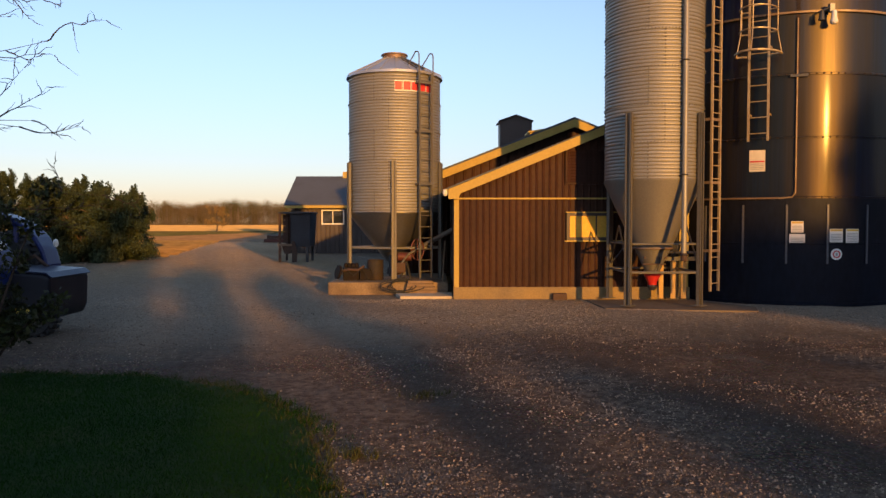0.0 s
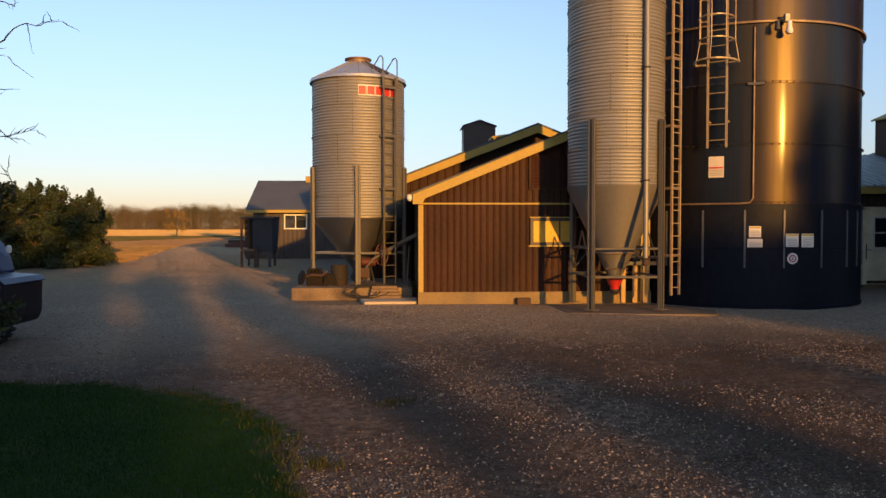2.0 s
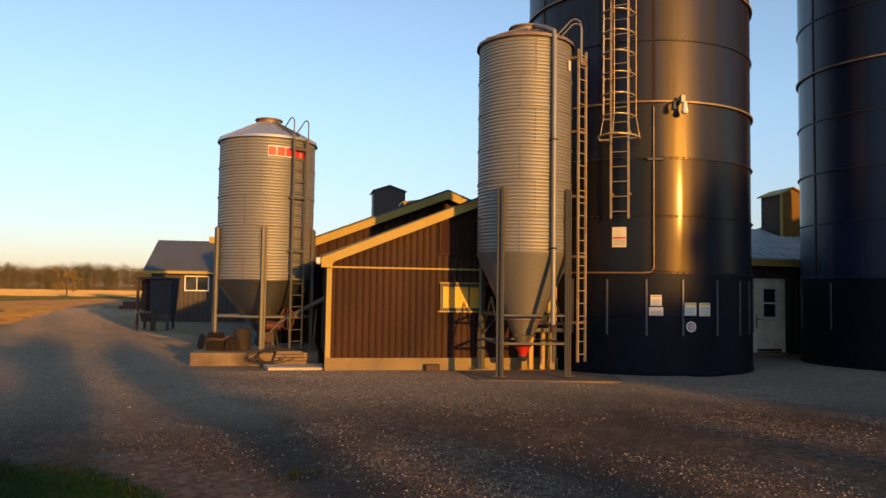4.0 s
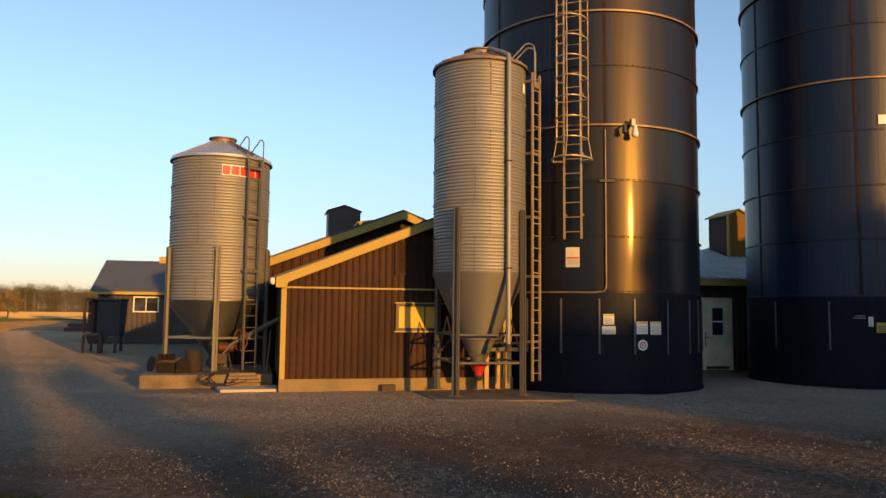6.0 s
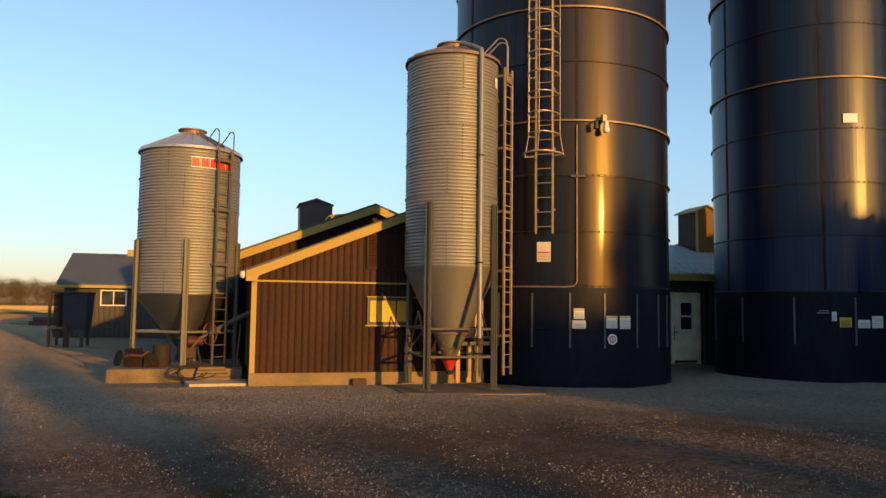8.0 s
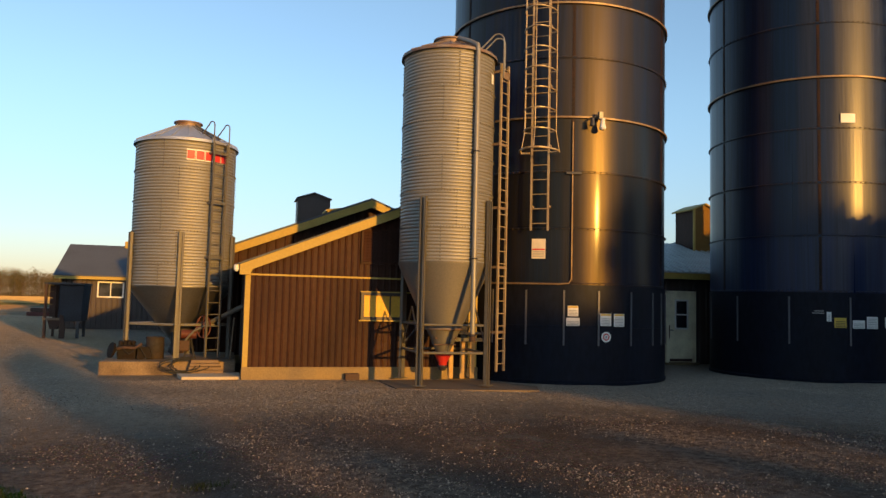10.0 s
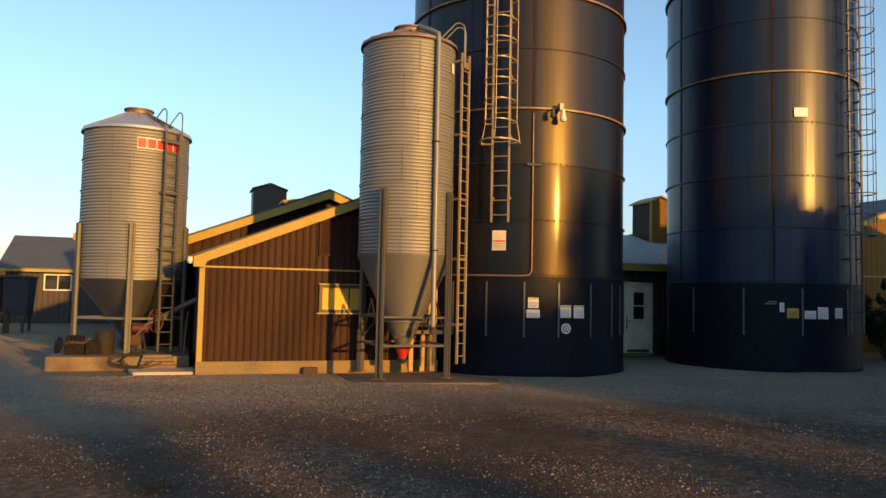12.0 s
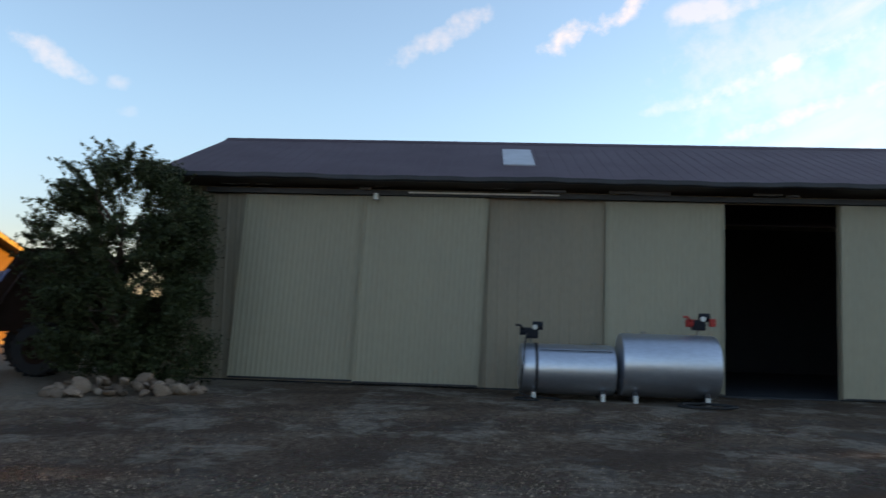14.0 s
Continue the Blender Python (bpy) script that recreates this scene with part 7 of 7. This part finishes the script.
def edge_tufts():
    """Dry tufts along the lawn's worn edge and single weeds on the gravel."""
    rng = np.random.default_rng(19)
    pts = []
    for (x0, y0), (x1, y1) in zip(LAWN[2:14], LAWN[3:15]):
        k = int(90 * math.hypot(x1 - x0, y1 - y0))
        if y1 < 1.0:
            continue
        f = rng.random(k)
        spread = np.abs(rng.normal(0, 0.10, k)) * np.sign(rng.random(k) - 0.35)
        nx, ny = (y0 - y1), (x1 - x0)
        ln = math.hypot(nx, ny)
        pts.append(np.stack([x0 + (x1 - x0) * f + nx / ln * spread, y0 + (y1 - y0) * f + ny / ln * spread], 1))
    for cx, cy, k, r in ((-0.1, 7.0, 40, 0.12), (-0.55, 5.2, 50, 0.10)):
        pts.append(np.stack([cx + rng.normal(0, r, k), cy + rng.normal(0, r * 0.7, k)], 1))
    p = np.concatenate(pts)
    p = np.repeat(p, 4, 0) + rng.normal(0, 0.012, (len(p) * 4, 2))
    n = len(p)
    a, wd = rng.uniform(0, 2 * np.pi, n), 0.004
    z = np.full(n, -0.005)
    ba = np.stack([p[:, 0] - wd * np.cos(a), p[:, 1] - wd * np.sin(a), z], 1)
    bb = np.stack([p[:, 0] + wd * np.cos(a), p[:, 1] + wd * np.sin(a), z], 1)
    tip = np.stack([p[:, 0] + rng.normal(0, 0.03, n), p[:, 1] + rng.normal(0, 0.03, n), rng.uniform(0.02, 0.075, n)], 1)
    sh = Shape()
    sh.v = np.stack([ba, bb, tip], 1).reshape(-1, 3)
    sh.f = np.arange(3 * n).reshape(-1, 3)
    tagged(cloud_object("dry_grass", sh, STRAW), "dry yellowing grass tufts along the lawn edge", "grass", kind="stuff")


STRAW = material("dry_grass_blade", (0.055, 0.052, 0.014), 0.7, 0, 0.3, 2.0, 30, 0, second=(0.045, 0.06, 0.012), amount=0.8, pieces=-0.4, spec=0.2)
edge_tufts()


def loose_gravel(name, n, seed, mat, label, small, large, by_wall=False, drive=False):
    """Loose stones on the yard, each a small rough octahedron."""
    rng = np.random.default_rng(seed)
    if drive == 'far':
        y = 22 + 40 * rng.random(n)
        x = 0.6 - 0.30 * y + rng.uniform(-1, 1, n) * 3.6 + rng.normal(0, 0.5, n)
        d = np.hypot(x, y)
    elif drive:
        y = 13.5 + 50 * rng.random(n) ** 1.2 + rng.normal(0, 1.5, n)
        x = 0.2 - 0.30 * y + rng.uniform(-1, 1, n) * (4.5 + 0.05 * y) + rng.normal(0, 0.8, n)
        d = np.hypot(x, y)
    elif by_wall:
        x = np.where(rng.random(n) < 0.25, rng.uniform(-8.0, 1.0, n), rng.uniform(-3.5, 17.0, n)) + rng.normal(0, 0.9, n)
        y = 11.2 + 5.2 * rng.random(n) ** 0.8 + np.clip((1.0 - x) / 4, 0, 1) * rng.exponential(3.0, n) + rng.normal(0, 0.5, n)
        d = np.hypot(x, y)
    else:
        d = 3.2 + 12.5 * rng.random(n) ** 1.4
        az = np.radians(rng.uniform(-38, 112, n))
        x, y = d * np.sin(az), d * np.cos(az)
    patch = np.sin(x * 1.1 + 0.6 * np.sin(y * 0.9)) + np.sin(y * 1.7 + 0.8 * x) + rng.normal(0, 0.9, n)
    ok = (patch > (-0.9 if drive or by_wall else -0.6)) & (x < 16) & ~((x > 0.3) & (x < 5.3) & (y > 15.8))
    if not by_wall:
        ok &= (np.sin(2.6 * (x + 0.3 * y + 0.7)) < 0.25) | (rng.random(n) < 0.45)
    for cx, cy, rr in ((7.73, 17.06, 2.6), (14.86, 16.75, 2.45)):
        ok &= np.hypot(x - cx, y - cy) > rr
    ok &= ~((x > -2.5) & (x < 0.4) & (y > 15.9))
    ok &= ~np.array([inside(a - 0.05, b - 0.05, LAWN) for a, b in zip(x, y)])
    x, y = x[ok], y[ok]
    n = len(x)
    r = small + (large - small) * rng.random(n) ** 4.0
    r *= 1 + 0.02 * d[ok]
    unit = np.array([(1, 0, -0.4), (-1, 0, -0.4), (0, 1, -0.4), (0, -1, -0.4), (0, 0, 1)], float)
    tri = np.array([(0, 2, 4), (2, 1, 4), (1, 3, 4), (3, 0, 4)])
    sc = np.stack([r * rng.uniform(0.7, 1.6, n), r * rng.uniform(0.7, 1.3, n), r * rng.uniform(0.35, 0.6, n) * 1.4], 1)
    v = unit[None] * sc[:, None] + rng.normal(0, 0.22, (n, 5, 3)) * r[:, None, None]
    a = rng.uniform(0, 2 * np.pi, n)
    c, s = np.cos(a)[:, None], np.sin(a)[:, None]
    v = np.stack([v[..., 0] * c - v[..., 1] * s, v[..., 0] * s + v[..., 1] * c, v[..., 2]], 2)
    v += np.stack([x, y, ground_height(x, y) + r * 0.3], 1)[:, None]
    sh = Shape()
    sh.v = v.reshape(-1, 3)
    sh.f = (tri[None] + 5 * np.arange(n)[:, None, None]).reshape(-1, 3)
    tagged(cloud_object(name, sh, mat), label, "gravel", kind="stuff")


loose_gravel("loose_gravel", 330000, 6, PEBBLE, "loose brown gravel stones on the yard", 0.0024, 0.0112)
loose_gravel("pale_gravel", 190000, 7, PALE_PEBBLE, "pale crushed gravel along the buildings", 0.0022, 0.0078, True)


loose_gravel("drive_gravel", 130000, 8, GOLDEN_PEBBLE, "gravel of the drive toned golden as if sunlit", 0.003, 0.008, drive=True)
loose_gravel("drive_stones", 90000, 9, GOLDEN_PEBBLE, "loose stones on the far drive toned golden as if sunlit", 0.003, 0.010, drive='far')


def field_rows(name, x0, x1, ys, height, mat, label, seed, seg=2.2):
    """Standing stalks in rows: ragged upright strips."""
    rng = np.random.default_rng(seed)
    v, f = [], []
    for y in ys:
        n = max(4, int((x1(y) - x0(y)) / seg))
        x = np.linspace(x0(y), x1(y), n + 1)
        yy = y + 0.8 * np.sin(x * 0.05) + rng.normal(0, 0.25, n + 1)
        z = height * rng.uniform(0.45, 1.15, n + 1)
        k = len(v)
        v += [(a, b, -0.02) for a, b in zip(x, yy)] + [(a, b + 0.15, c) for a, b, c in zip(x, yy, z)]
        f += [(k + i, k + i + 1, k + n + 2 + i, k + n + 1 + i) for i in range(n)]
    s = Shape()
    s.v, s.f = np.array(v), np.array(f)
    tagged(cloud_object(name, s, mat), label, "crop", kind="stuff")


def strip_end(y):
    """East end of the green strip, which narrows towards the drive."""
    return -31.5 + (y - 86) * 0.13 if y < 121 else 20


field_rows("stubble_field", lambda y: -330, lambda y: 40, np.arange(138, 392, 4.0), 0.30, STUBBLE, "golden crop stubble standing in the far field", 41)
field_rows("green_verge", lambda y: -200, strip_end, np.arange(86, 134, 1.6), 0.16, VERGE, "green grass strip across the fields", 42)
field_rows("rough_field", lambda y: -120 - y * 0.2 if y < 86 else strip_end(y) + 1, lambda y: -18.5 - (y - 64) * 0.12, np.arange(64, 119, 1.5), 0.10, SOIL, "rough dry soil and dead grass beyond the drive", 43, 1.2)
field_rows("roadside_grass", lambda y: -30 - (y - 36) * 0.6, lambda y: -12.6 - (y - 36) * 0.20, np.arange(36, 64, 0.9), 0.14, DEAD_GRASS, "rough dead grass on the drive's verge", 44, 0.5)
